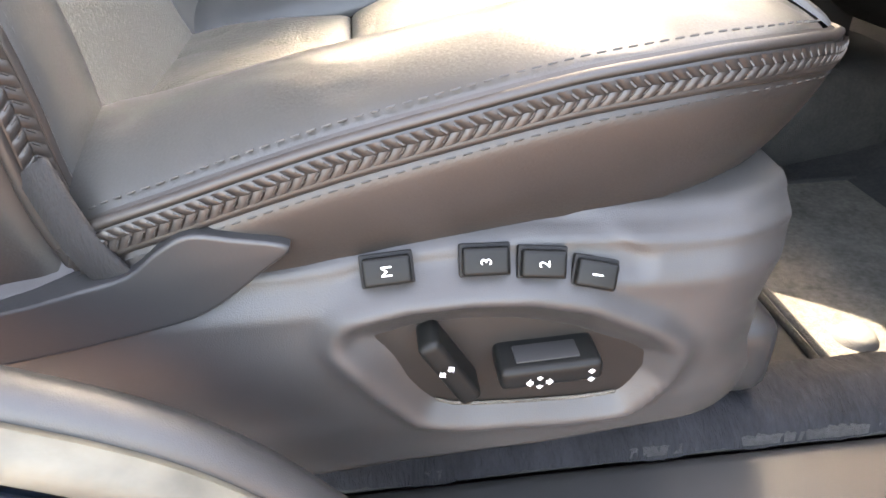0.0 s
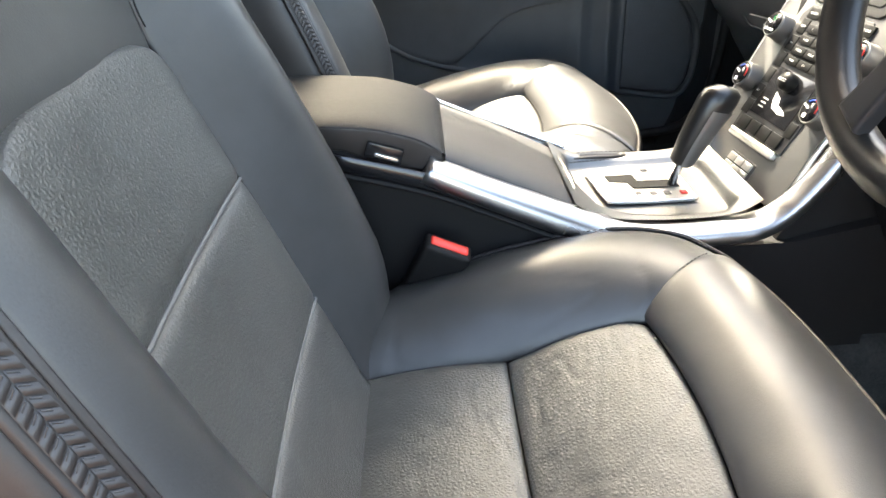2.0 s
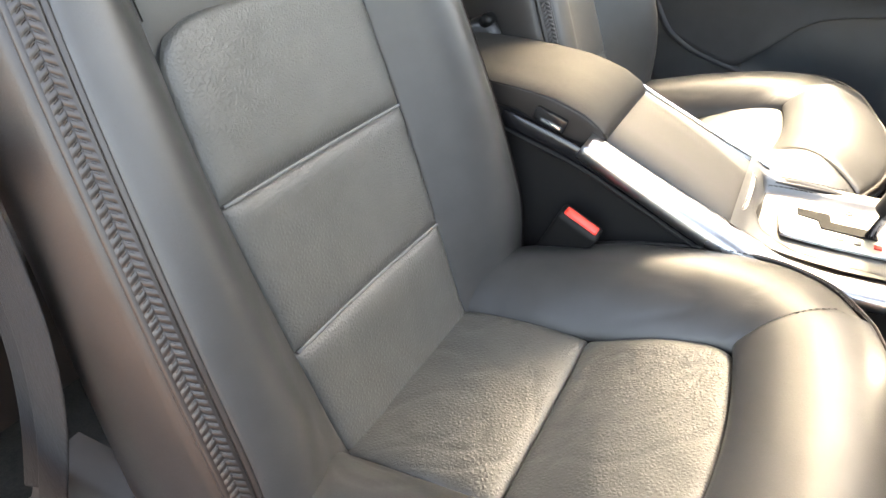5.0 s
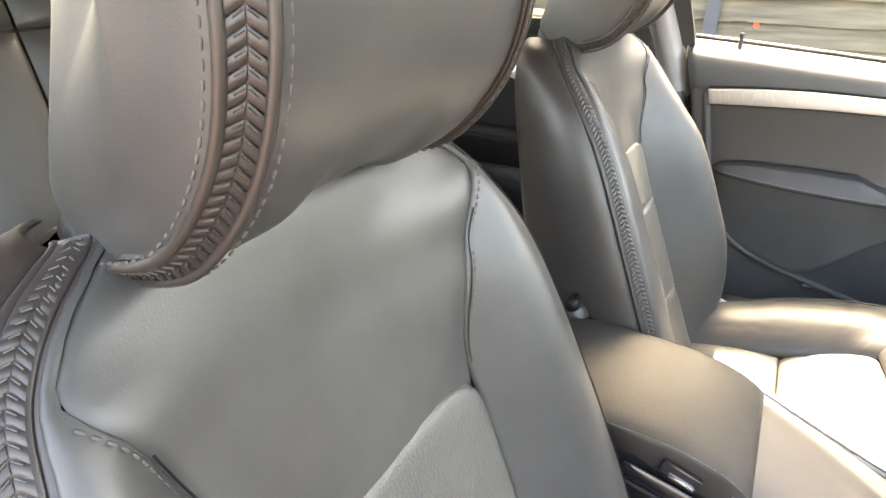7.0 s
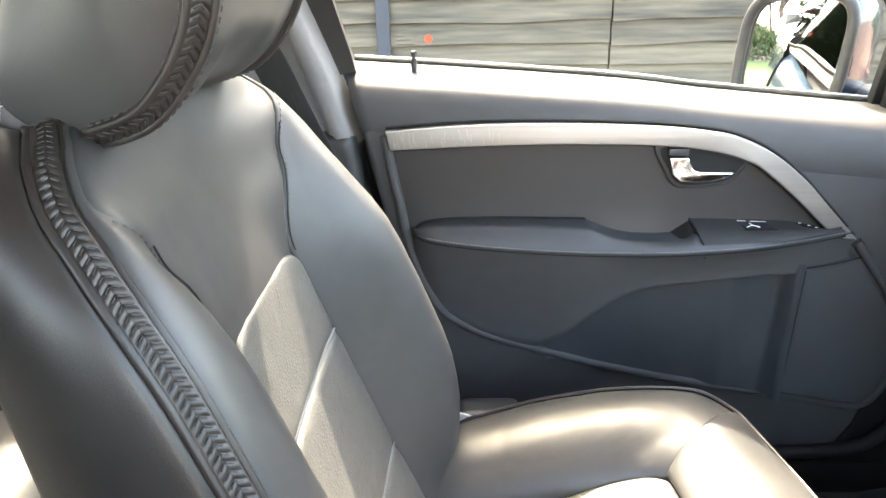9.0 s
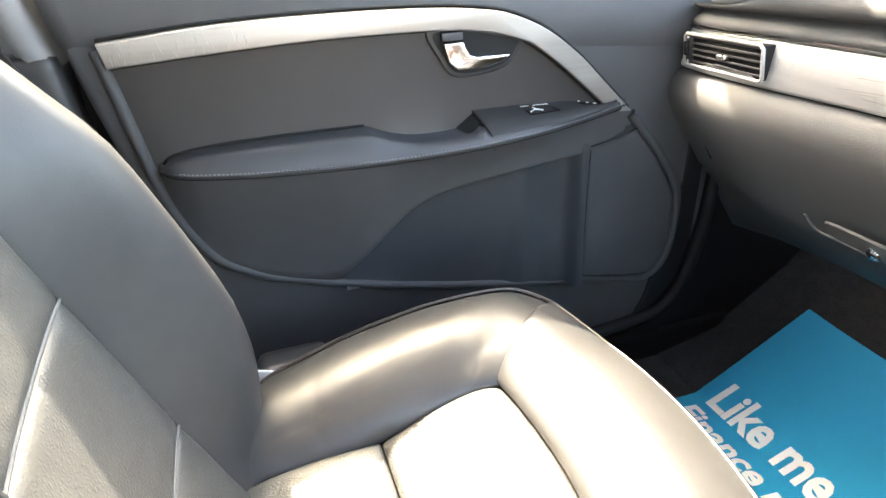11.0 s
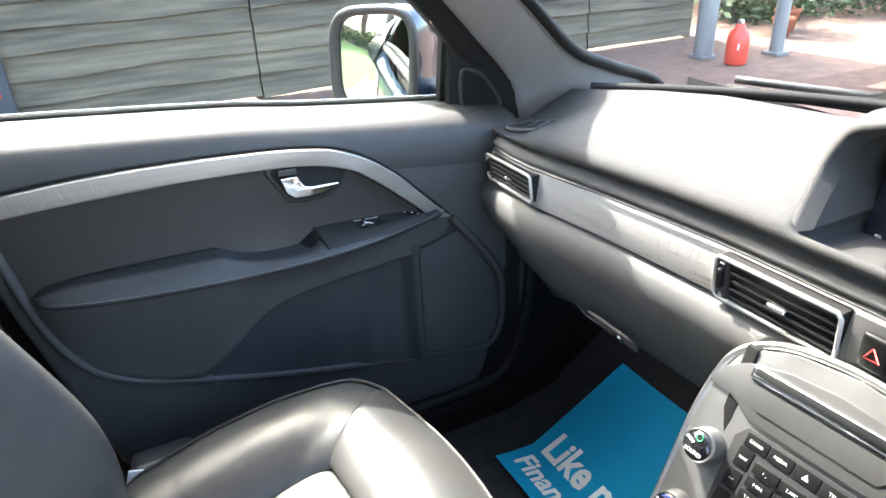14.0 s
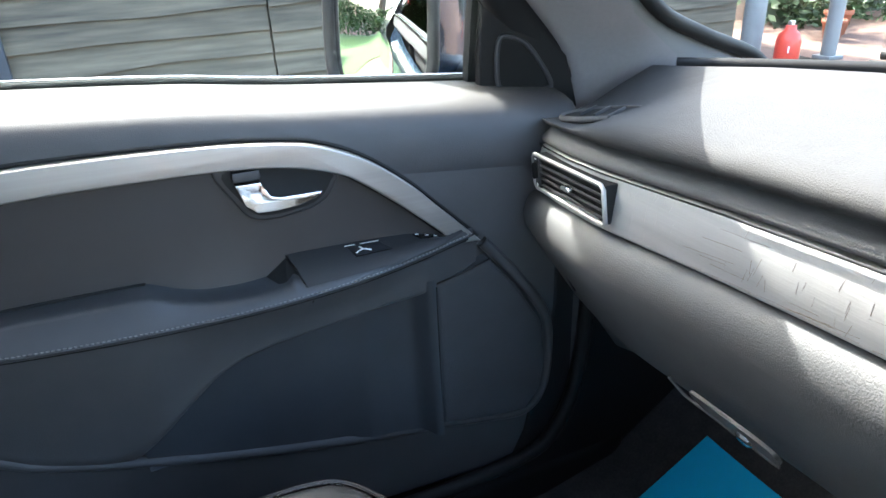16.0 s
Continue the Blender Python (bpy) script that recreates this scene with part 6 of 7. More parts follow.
# ---- centre console ----
def make_console():
    console = thing("centre_console", (0.0, 0.92, 0.36), "dark centre console with silver rail and gear plate", "car console")
    prof = [(-0.40, 0.40), (-0.40, 0.785), (-0.20, 0.772), (-0.11, 0.745), (0.048, 0.684), (0.11, 0.648), (0.25, 0.640), (0.30, 0.64), (0.42, 0.66), (0.42, 0.40)]
    side = part("console_body", slab([Vector((x, 0.830, z)) for x, z in prof], (0, 0.190, 0), 0.006, 2), TRIM_DARK, console, "dark textured console side")
    edge = curve_through([(-0.215, 0.826, 0.780), (-0.12, 0.826, 0.751), (-0.05, 0.826, 0.720), (0.033, 0.826, 0.680), (0.10, 0.824, 0.652)], 6)
    part("side_channel", ribbon(edge, (0.35, 0, 1), 0.018, 0.003, (0, -1, 0)), GLOSS, side, "black channel under the rail")
    part("channel_lip", tube([p + Vector((-0.004, -0.002, -0.013)) for p in edge], 0.003, 6), TRIM_DARK, side)
    # padded lid with a crisp stitched edge
    top = [(-0.42, 0.822), (-0.36, 0.824), (-0.28, 0.824), (-0.22, 0.821), (-0.175, 0.816), (-0.15, 0.810), (-0.124, 0.801), (-0.106, 0.790), (-0.100, 0.784)]
    rows = []
    for j in range(25):
        a = -1 + 2 * j / 24
        drop = 0.004 * a * a + 0.003 * abs(a) ** 10
        y = 0.930 + 0.091 * math.copysign(abs(a) ** 0.9, a)
        rows.append([Vector((x, y, z - drop)) for x, z in top] + [Vector((-0.0955, y, 0.776 - drop * 0.4)), Vector((-0.097, y, 0.764)), Vector((-0.104, y, 0.758))])
    lid = part("armrest_lid", sheet(rows), LEATHER_LID, console, "padded black leather armrest lid")
    for s in (-1, 1):
        y = 0.930 + s * 0.091
        out = [Vector((x, y - s * 0.007, z - 0.008)) for x, z in top]
        low = [Vector((-0.096, y - s * 0.009, 0.768)), Vector((-0.123, y - s * 0.007, 0.757)), Vector((-0.162, y - s * 0.007, 0.765)), Vector((-0.205, y - s * 0.007, 0.785)), Vector((-0.42, y - s * 0.007, 0.795))]
        part("lid_side", slab(out + low, (0, s * 0.008, 0), 0.0035, 3), LEATHER_SIDE, lid, "smooth lid side")
        seam = curve_through([Vector((x, y + s * 0.0005, z - 0.0085)) for x, z in top[1:]], 6)
        part("stitching", stitches(seam, 0.0055, 0.0035, 0.0006, (0, s * 0.6, 0.6), 0.001), THREAD_DARK, lid)
        part("piping", tube(seam, 0.0015, 6), LEATHER_SIDE, lid)
    t = Matrix.Rotation(radians(19), 3, "Y")
    part("latch_recess", block((-0.160, 0.8335, 0.782), (0.040, 0.008, 0.018), 0.003, t), GLOSS, lid, "black latch recess")
    part("latch_bar", block((-0.158, 0.830, 0.7785), (0.026, 0.006, 0.004), 0.0015, t), BRIGHT, lid, "chrome latch bar")
    part("lid_base", slab([Vector((x, 0.842, z)) for x, z in ((-0.42, 0.78), (-0.42, 0.80), (-0.20, 0.786), (-0.10, 0.757), (-0.11, 0.738), (-0.20, 0.765))], (0, 0.165, 0), 0.004), PLASTIC_SMOOTH, console, "black lid base")
    # sliding cover
    rows = []
    for i in range(15):
        k = i / 14
        x, z = -0.096 + 0.148 * k, 0.767 - 0.072 * k + 0.003 * math.sin(math.pi * k)
        rows.append([Vector((x, y, z + dz)) for y, dz in ((0.842, -0.006), (0.846, 0.0), (0.90, 0.001), (0.97, 0.001), (1.026, 0.0), (1.030, -0.006))])
    cover = part("sliding_cover", sheet(rows), COVER, console, "grey satin sliding cover")
    for x, z in ((0.0530, 0.6945),):
        line = curve_through([(x - 0.001, 0.846, z), (x + 0.003, 0.92, z + 0.001), (x + 0.003, 0.97, z + 0.001), (x - 0.001, 1.026, z)], 5)
        part("cover_lip", ribbon([p + Vector((0, 0, -0.008)) for p in line], (0.3, 0, 1), 0.018, 0.003, (1, 0, 0)), CHROME, cover, "silver cover lip")
        part("lip_edge", tube([p + Vector((0.001, 0, 0.001)) for p in line], 0.0016, 6), BRIGHT, cover, "bright lip edge")
    # silver tray with a sunk floor round the gear gate
    RECESS = [(0.070, 1.014), (0.067, 0.93), (0.083, 0.878), (0.115, 0.860), (0.17, 0.855), (0.222, 0.853), (0.241, 0.868), (0.243, 0.98), (0.233, 1.014)]
    RIM_Z = smooth([(0.040, 0.706), (0.052, 0.700), (0.072, 0.688), (0.11, 0.679), (0.175, 0.675), (0.235, 0.679), (0.268, 0.697)])
    rows = []
    for i in range(57):
        x = 0.048 + 0.214 * i / 56
        row = []
        for j in range(57):
            y = 0.840 + 0.200 * j / 56
            gap = polygon_gap(x, y, RECESS)
            k = max(0.0, min(1.0, 0.5 + gap / 0.010))
            k = k * k * (3 - 2 * k)
            row.append(Vector((x, y, 0.668 + (lerp(RIM_Z, x) - 0.668) * k)))
        rows.append(row)
    tray = part("gear_tray", sheet(rows), PLATE, console, "brushed silver gear tray")
    gate = curve_through([(0.098, 0.990, 0.6715), (0.200, 0.987, 0.6695), (0.208, 0.974, 0.6695), (0.208, 0.904, 0.6695), (0.200, 0.893, 0.6695), (0.112, 0.895, 0.6705), (0.099, 0.907, 0.6715), (0.093, 0.975, 0.6715)], 4, True)
    g = part("gate_plate", slab(gate, (0, 0, 0.004), 0.0015), ALU, tray, "raised silver gate plate")
    part("gate_rim", tube([p + Vector((0, 0, 0.003)) for p in gate], 0.0012, 6, True), CHROME, g)
    slot = [(0.112, 0.968), (0.148, 0.966), (0.150, 0.946), (0.196, 0.944), (0.197, 0.924), (0.140, 0.926), (0.136, 0.944), (0.114, 0.948)]
    part("gate_slot", slab([Vector((x, y, 0.6746)) for x, y in slot], (0, 0, 0.0012), 0), RUBBER, g, "black gear slot")
    for x, y, m in ((0.106, 0.980, PLASTIC), (0.168, 0.980, PLASTIC), (0.142, 0.912, PLASTIC), (0.160, 0.911, PLASTIC), (0.177, 0.910, PLASTIC), (0.197, 0.909, RED_INK)):
        part("gear_mark", block((x, y, 0.6746), (0.008, 0.009, 0.0012), 0.0004), m, g, "small square gear mark")
    # broad silver rails along the tray and up the sides of the stack
    for s in (-1, 1):
        path = curve_through([(-0.116, 0, 0.764), (-0.055, 0, 0.732), (0.034, 0, 0.688), (0.078, 0, 0.671), (0.118, 0, 0.664), (0.158, 0, 0.661), (0.215, 0, 0.662), (0.250, 0, 0.664), (0.278, 0, 0.674), (0.308, 0, 0.700), (0.337, 0, 0.738), (0.366, 0, 0.790), (0.400, 0, 0.858)], 7)
        rows, beads = [], []
        for i, p in enumerate(path):
            t = (path[min(i + 1, len(path) - 1)] - path[max(i - 1, 0)]).normalized()
            n = Vector((-t.z, 0, t.x))
            rise_in = lerp([(-0.12, 0.010), (0.04, 0.017), (0.07, 0.016), (0.11, 0.011), (0.2, 0.010), (0.3, 0.010)], p.x)
            y0 = lerp([(0.25, 0.814), (0.33, 0.829), (0.366, 0.842), (0.40, 0.854)], p.x) if s < 0 else lerp([(0.25, 1.056), (0.33, 1.079), (0.366, 1.092), (0.40, 1.099)], p.x)
            wide = lerp([(-0.116, 0.028), (0.03, 0.031), (0.10, 0.033), (0.25, 0.033), (0.31, 0.026), (0.38, 0.018)], p.x) if s < 0 else 0.018
            ring = [(0.30, -0.016), (0.04, -0.010), (0.0, -0.003), (0.03, 0.002), (0.16, rise_in * 0.55), (0.5, rise_in * 0.88), (0.85, rise_in), (1.0, rise_in * 0.96), (1.06, rise_in * 0.5), (1.06, -0.012)]
            rows.append([p + n * b + Vector((0, y0 - s * wide * a, 0)) for a, b in ring])
            beads.append(p + n * (rise_in + 0.001) + Vector((0, y0 - s * wide, 0)))
        v, f = sheet(rows)
        f += [tuple(range(10)), tuple(len(v) - 10 + k for k in range(10))]
        part("side_rail", (v, f), RAIL, console, "broad satin silver rail")
        if s > 0:
            part("rail_bead", tube(beads[:20], 0.0026, 8), CHROME, console, "bright bead along the cover")
    # gear lever
    lever = part("gear_lever", tube([Vector((0.188, 0.930, 0.672)), Vector((0.197, 0.930, 0.712))], 0.0055, 12), CHROME, console, "gear lever with black leather and silver grip")
    rows = []
    for k, a, b in ((0, 0.010, 0.011), (0.04, 0.014, 0.014), (0.3, 0.017, 0.016), (0.6, 0.020, 0.018), (0.82, 0.023, 0.019), (0.93, 0.021, 0.017), (0.985, 0.013, 0.011), (1.0, 0.003, 0.003)):
        c = Vector((0.196 + 0.034 * k + 0.010 * k * k, 0.930, 0.704 + 0.094 * k))
        rows.append([c + Vector((a * math.cos(t), b * math.sin(t), -0.25 * a * math.cos(t))) for t in [2 * math.pi * j / 24 for j in range(25)]])
    part("lever_grip", sheet(rows), GRIP, lever, "black leather grip")
    rows = []
    for k, a, b in ((0.0, 0.0130, 0.0135), (0.05, 0.0152, 0.0150), (0.3, 0.0184, 0.0172), (0.6, 0.0214, 0.0192), (0.74, 0.0236, 0.0200)):
        c = Vector((0.196 + 0.034 * k + 0.010 * k * k, 0.930, 0.704 + 0.094 * k))
        rows.append([c + Vector((a * 1.04 * math.cos(t), b * 1.06 * math.sin(t), -0.25 * a * math.cos(t))) for t in [radians(-108 + 120 * j / 20) for j in range(21)]])
    part("lever_insert", sheet(rows), PLATE, lever, "silver grip insert")
    return console


ST_LOW, ST_TOP = Vector((0.258, 0, 0.684)), Vector((0.410, 0, 0.966))
ST_YAW = Matrix.Rotation(math.atan(0.09), 3, "Z")
ST_UP = (ST_TOP - ST_LOW).normalized()
ST_OUT = ST_YAW @ Vector((-ST_UP.z, 0, ST_UP.x))
ST_RIGHT = ST_YAW @ Vector((0, -1, 0))


def st(y, z, h=0.0):
    """A point of the centre stack's face, h in front of it."""
    k = (z - 0.684) / 0.306
    p = ST_LOW.lerp(ST_TOP, k) + ST_OUT * h
    return Vector((p.x + 0.09 * (1.04 - y), y, p.z))


ST_TURN = Matrix((ST_OUT, ST_RIGHT, ST_OUT.cross(ST_RIGHT))).transposed()


def key(parent, y, z, w, h, words="", size=0.0042, mat=None, deep=0.004, name="key"):
    b = part(name, block(st(y, z, 0.003 + deep / 2), (deep, w, h), 0.0009, ST_TURN, 2), mat or BUTTON, parent)
    if words:
        lettering("key_mark", words, st(y, z, 0.0032 + deep), ST_RIGHT, ST_UP, size * 0.8, WHITE_INK, b, 0.0002)
    return b


def dial(parent, y, z, r, words):
    d = part("dial", turned([(r * 1.06, 0.0), (r * 1.06, 0.006), (r, 0.010), (r * 0.97, 0.019), (r * 0.90, 0.0215), (r * 0.86, 0.0205), (0.0, 0.0205)], st(y, z, 0.001), ST_OUT, 32), PLATE, parent, "silver rimmed black rotary dial")
    part("dial_face", turned([(r * 0.85, 0.0), (r * 0.85, 0.0008), (0, 0.0008)], st(y, z, 0.0212), ST_OUT, 28), GLOSS, d, "gloss black dial face")
    part("pointer", block(st(y + r * 0.45, z + r * 0.1, 0.0224), (0.0008, r * 0.55, 0.0022), 0, ST_TURN @ Matrix.Rotation(radians(-18), 3, "X")), WHITE_INK, d)
    if words:
        lettering("dial_mark", words, st(y, z - r * 0.45, 0.0224), ST_RIGHT, ST_UP, 0.0052, WHITE_INK, d, 0.0002)
        ring = [st(y + 0.003 * math.cos(t), z + r * 0.42 + 0.003 * math.sin(t), 0.0224) for t in [2 * math.pi * j / 12 for j in range(12)]]
        part("dial_icon", tube(ring, 0.0005, 5, True), GREEN_INK, d)
    else:
        for m, a0, a1 in ((BLUE_INK, 90, 140), (RED_INK, -10, 88)):
            arc = [st(y + r * 0.62 * math.cos(t), z + r * 0.62 * math.sin(t), 0.0224) for t in [radians(180 - (a0 + (a1 - a0) * j / 8)) for j in range(9)]]
            part("dial_arc", tube(arc, 0.0009, 5), m, d)
        part("dial_icon", block(st(y + r * 0.15, z - r * 0.45, 0.0224), (0.0006, 0.005, 0.005), 0, ST_TURN), WHITE_INK, d)
    return d


def make_stack():
    stack = thing("car_radio", (0.33, 0.96, 0.68), "silver radio and climate panel with keypad, dials and disc slot", "control panel")
    c = 0.960
    half = [(0.104, 0.690), (0.096, 0.771), (0.102, 0.844), (0.105, 0.885), (0.103, 0.925), (0.095, 0.946), (0.078, 0.960), (0.050, 0.970), (0.0, 0.975)]
    plate = [st(c + 0.004 + y, z) for y, z in half] + [st(c + 0.004 - y, z) for y, z in reversed(half[:-1])]
    body = part("panel_plate", slab(plate, ST_OUT * 0.004, 0.002), PLATE, stack, "brushed silver panel")
    part("panel_back", slab([p - ST_OUT * 0.03 for p in plate], ST_OUT * 0.029, 0), PLASTIC, stack)
    rim = curve_through([st(c + 0.004 + y + 0.003, z + 0.003, 0.002) for y, z in half] + [st(c + 0.004 - y - 0.003, z + 0.003, 0.002) for y, z in reversed(half[:-1])], 5)
    part("panel_rim", tube([p - ST_OUT * 0.003 for p in rim], 0.0042, 8), ALU, stack, "satin silver frame")
    # upper field with the disc slot
    field = [st(y, z, 0.003) for y, z in ((1.070, 0.914), (1.048, 0.913), (1.034, 0.908), (1.024, 0.902), (1.010, 0.901), (0.926, 0.901), (0.910, 0.902), (0.902, 0.908), (0.888, 0.913), (0.866, 0.914), (0.872, 0.932), (0.890, 0.945), (0.926, 0.954), (0.968, 0.957), (1.010, 0.954), (1.046, 0.945), (1.064, 0.932))]
    up = part("disc_field", slab(field, ST_OUT * 0.004, 0.0015), SATIN, body, "grey field round the disc slot")
    slot = part("disc_slot", block(st(0.968, 0.941, 0.008), (0.006, 0.142, 0.0125), 0.004, ST_TURN, 3), BRIGHT, up, "chrome framed disc slot")
    part("slot_opening", block(st(0.968, 0.9425, 0.0105), (0.003, 0.132, 0.0065), 0.001, ST_TURN), RUBBER, slot, "dark slot")
    part("slot_dip", slab([st(y, z, 0.0065) for y, z in ((1.036, 0.932), (1.020, 0.912), (0.916, 0.912), (0.900, 0.932))], ST_OUT * 0.002, 0.001), SATIN, up)
    # keypad
    kp = part("keypad", slab([st(y, z, 0.003) for y, z in ((1.018, 0.897), (0.912, 0.897), (0.902, 0.885), (0.905, 0.742), (1.012, 0.742), (1.026, 0.885))], ST_OUT * 0.003, 0.001), PLASTIC_SMOOTH, body, "dark keypad with white legends")
    for k, words in enumerate(("RADIO", "MEDIA", "", "TEL", "MY CAR")):
        b = key(kp, 1.005 - 0.0228 * k, 0.888, 0.0215, 0.013, words, 0.0052)
        if not words:
            part("key_mark", slab([st(1.005 - 0.0228 * k + a, 0.888 + b2, 0.0072) for a, b2 in ((-0.003, -0.002), (0.003, -0.002), (0, 0.003))], ST_OUT * 0.0003, 0), WHITE_INK, b)
    for k, words in enumerate(("NAV", "<<", "", "", "AC", "")):
        key(kp, 1.009, 0.872 - 0.0205 * k, 0.014, 0.0185, words, 0.0048)
        key(kp, 0.914, 0.872 - 0.0205 * k, 0.014, 0.0185, (">>", "", "", "", "", "")[k], 0.0048)
    pad = (("1 _", "2 ABC", "3 DEF"), ("4 GHI", "5 JKL", "6 MNO"), ("7 PQRS", "8 TUV", "9 WXYZ"), ("* FAV", "0 +", "#"))
    part("pad_base", block(st(0.9615, 0.8525, 0.004), (0.004, 0.078, 0.052), 0.001, ST_TURN), RUBBER, kp)
    for r, row in enumerate(pad):
        for k, words in enumerate(row):
            key(kp, 0.986 - 0.0245 * k, 0.8715 - 0.0125 * r, 0.0235, 0.0098, words, 0.0047, None, 0.006)
    screen = part("climate_panel", slab([st(y, z, 0.005) for y, z in ((1.000, 0.824), (0.923, 0.824), (0.923, 0.766), (1.000, 0.766))], ST_OUT * 0.002, 0.0005), GLOSS, kp, "gloss black climate panel")
    part("auto_dial", turned([(0.011, 0), (0.011, 0.010), (0.009, 0.014), (0, 0.014)], st(0.962, 0.812, 0.007), ST_OUT, 24), BUTTON, screen, "small black centre dial")
    lettering("dial_mark", "AUTO", st(0.962, 0.812, 0.0214), ST_RIGHT, ST_UP, 0.005, WHITE_INK, screen, 0.0002)
    seat = [(0.975, 0.798), (0.962, 0.793), (0.958, 0.786), (0.945, 0.783), (0.938, 0.779), (0.950, 0.777), (0.966, 0.780), (0.972, 0.788)]
    part("air_mark", slab([st(y, z, 0.0072) for y, z in seat], ST_OUT * 0.0004, 0), WHITE_INK, screen, "white airflow mark")
    for k in range(3):
        part("air_mark", block(st(0.985, 0.776 + 0.005 * k, 0.0073), (0.0004, 0.010, 0.0016), 0, ST_TURN), WHITE_INK, screen)
    for k in range(4):
        key(kp, 0.993 - 0.0225 * k, 0.752, 0.0212, 0.0165, "", 0.004, None, 0.006)
    part("keypad_lip", block(st(0.958, 0.737, 0.006), (0.010, 0.098, 0.010), 0.003, ST_TURN, 3), ALU, body, "silver lip under the keypad")
    for y in (1.042, 0.886):
        dial(body, y, 0.862, 0.0165, "SOUND" if y > 1 else "")
        dial(body, y - 0.004 if y > 1 else y + 0.004, 0.798, 0.0165, "")
    for k in range(3):
        for j in range(2):
            b = part("small_switch", block(st(0.972 - 0.017 * k, 0.712 - 0.011 * j, 0.005), (0.006, 0.0155, 0.0098), 0.001, ST_TURN), ALU, body, "small silver switch")
    part("switch_frame", block(st(0.955, 0.7065, 0.003), (0.004, 0.058, 0.027), 0.002, ST_TURN), PLASTIC, body)
    stack.location, stack.scale = (0.350, 0.975, 0.648), (1.05, 1.05, 1.05)
    return stack


make_console()
make_stack()

# ---- steering wheel ----
WHEEL, W_TILT = Vector((0.262, 0.580, 1.002)), radians(19)
W_UP, W_OUT = Vector((math.sin(W_TILT), 0, math.cos(W_TILT))), Vector((-math.cos(W_TILT), 0, math.sin(W_TILT)))
W_SIDE = Vector((0, 1, 0))


def wheel_pt(r, a, h=0.0):
    return WHEEL + W_SIDE * (r * math.cos(a)) + W_UP * (r * math.sin(a)) + W_OUT * h


wheel = thing("steering_wheel", WHEEL, "black leather steering wheel with silver spoke accents", "steering wheel")
rim = part("rim", tube([wheel_pt(0.172, 2 * math.pi * k / 72) for k in range(72)], 0.0165, 14, True), GRIP, wheel, "black leather rim")
part("stitching", stitches([wheel_pt(0.157, radians(200 * k / 60 + 10), 0.004) for k in range(60)], 0.006, 0.004, 0.0007, W_OUT, 0.002, 1.0), THREAD_DARK, rim)
part("hub", slab([wheel_pt(0.075 * (1 + 0.10 * math.cos(3 * a + 0.6)), a, 0.0) for a in [2 * math.pi * k / 36 for k in range(36)]], W_OUT * 0.035, 0.012, 4), PLASTIC_SMOOTH, wheel, "black airbag hub")
for a in (-14, 194, 250, 290):
    t = radians(a)
    s = 0.026 if a in (-14, 194) else 0.014
    d = Vector((-math.sin(t), math.cos(t)))
    quad = []
    for r, w in ((0.06, s * 1.3), (0.12, s), (0.160, s * 1.15)):
        quad.append((wheel_pt(r, t, 0.006) + (W_SIDE * d.x + W_UP * d.y) * w, wheel_pt(r, t, 0.006) - (W_SIDE * d.x + W_UP * d.y) * w))
    out = [q[0] for q in quad] + [q[1] for q in reversed(quad)]
    spoke = part("spoke", slab(out, W_OUT * 0.014, 0.005, 3), PLASTIC_SMOOTH, wheel, "black spoke")
    if a in (-14, 194):
        acc = [wheel_pt(0.168, t + k, 0.004) for k in (-0.17, -0.08, 0.0, 0.08, 0.17)] + [wheel_pt(0.135, t + k, 0.010) for k in (0.10, 0.0, -0.10)]
        part("accent", slab(acc, W_OUT * 0.016, 0.004, 3), CHROME, spoke, "silver spoke accent")
part("column", tube([WHEEL + W_OUT * -0.01, WHEEL + Vector((0.22, 0, -0.07))], 0.045, 16), PLASTIC_SMOOTH, wheel, "black steering column")
rows = [[Vector((x, y, z)) for x, z in ((0.72, 0.50), (0.52, 0.56), (0.40, 0.64), (0.36, 0.72), (0.37, 0.80), (0.42, 0.88))] for y in (0.15, 0.4, 0.6, 0.815)]
setting("knee_panel", sheet(rows), TRIM_DARK, "dark panel under the steering column")
setting("stack_side", slab([Vector((0.285, 0.838, 0.64)), Vector((0.43, 0.855, 0.92)), Vector((0.55, 0.855, 0.92)), Vector((0.55, 0.838, 0.40)), Vector((0.31, 0.838, 0.40))], (0, 0.012, 0), 0.003), TRIM_DARK, "dark console cheek")
setting("stack_side_far", slab([Vector((0.275, 1.035, 0.64)), Vector((0.41, 1.075, 0.92)), Vector((0.55, 1.075, 0.92)), Vector((0.55, 1.035, 0.40)), Vector((0.30, 1.035, 0.40))], (0, -0.012, 0), 0.003), TRIM_DARK, "dark console cheek")

# ---- paper mat in the far footwell, carpet mat in the near one ----
mat = thing("paper_floor_mat", (0.55, 1.40, 0.37), "bright blue printed paper floor mat in the far footwell", "paper mat")


def paper(x, y):
    s = max(0.0, x - 0.50)
    return 0.368 + 0.50 * s + 0.006 * math.sin(9 * y + 5 * x) + 0.012 * max(0, (0.50 - x) / 0.1) ** 2


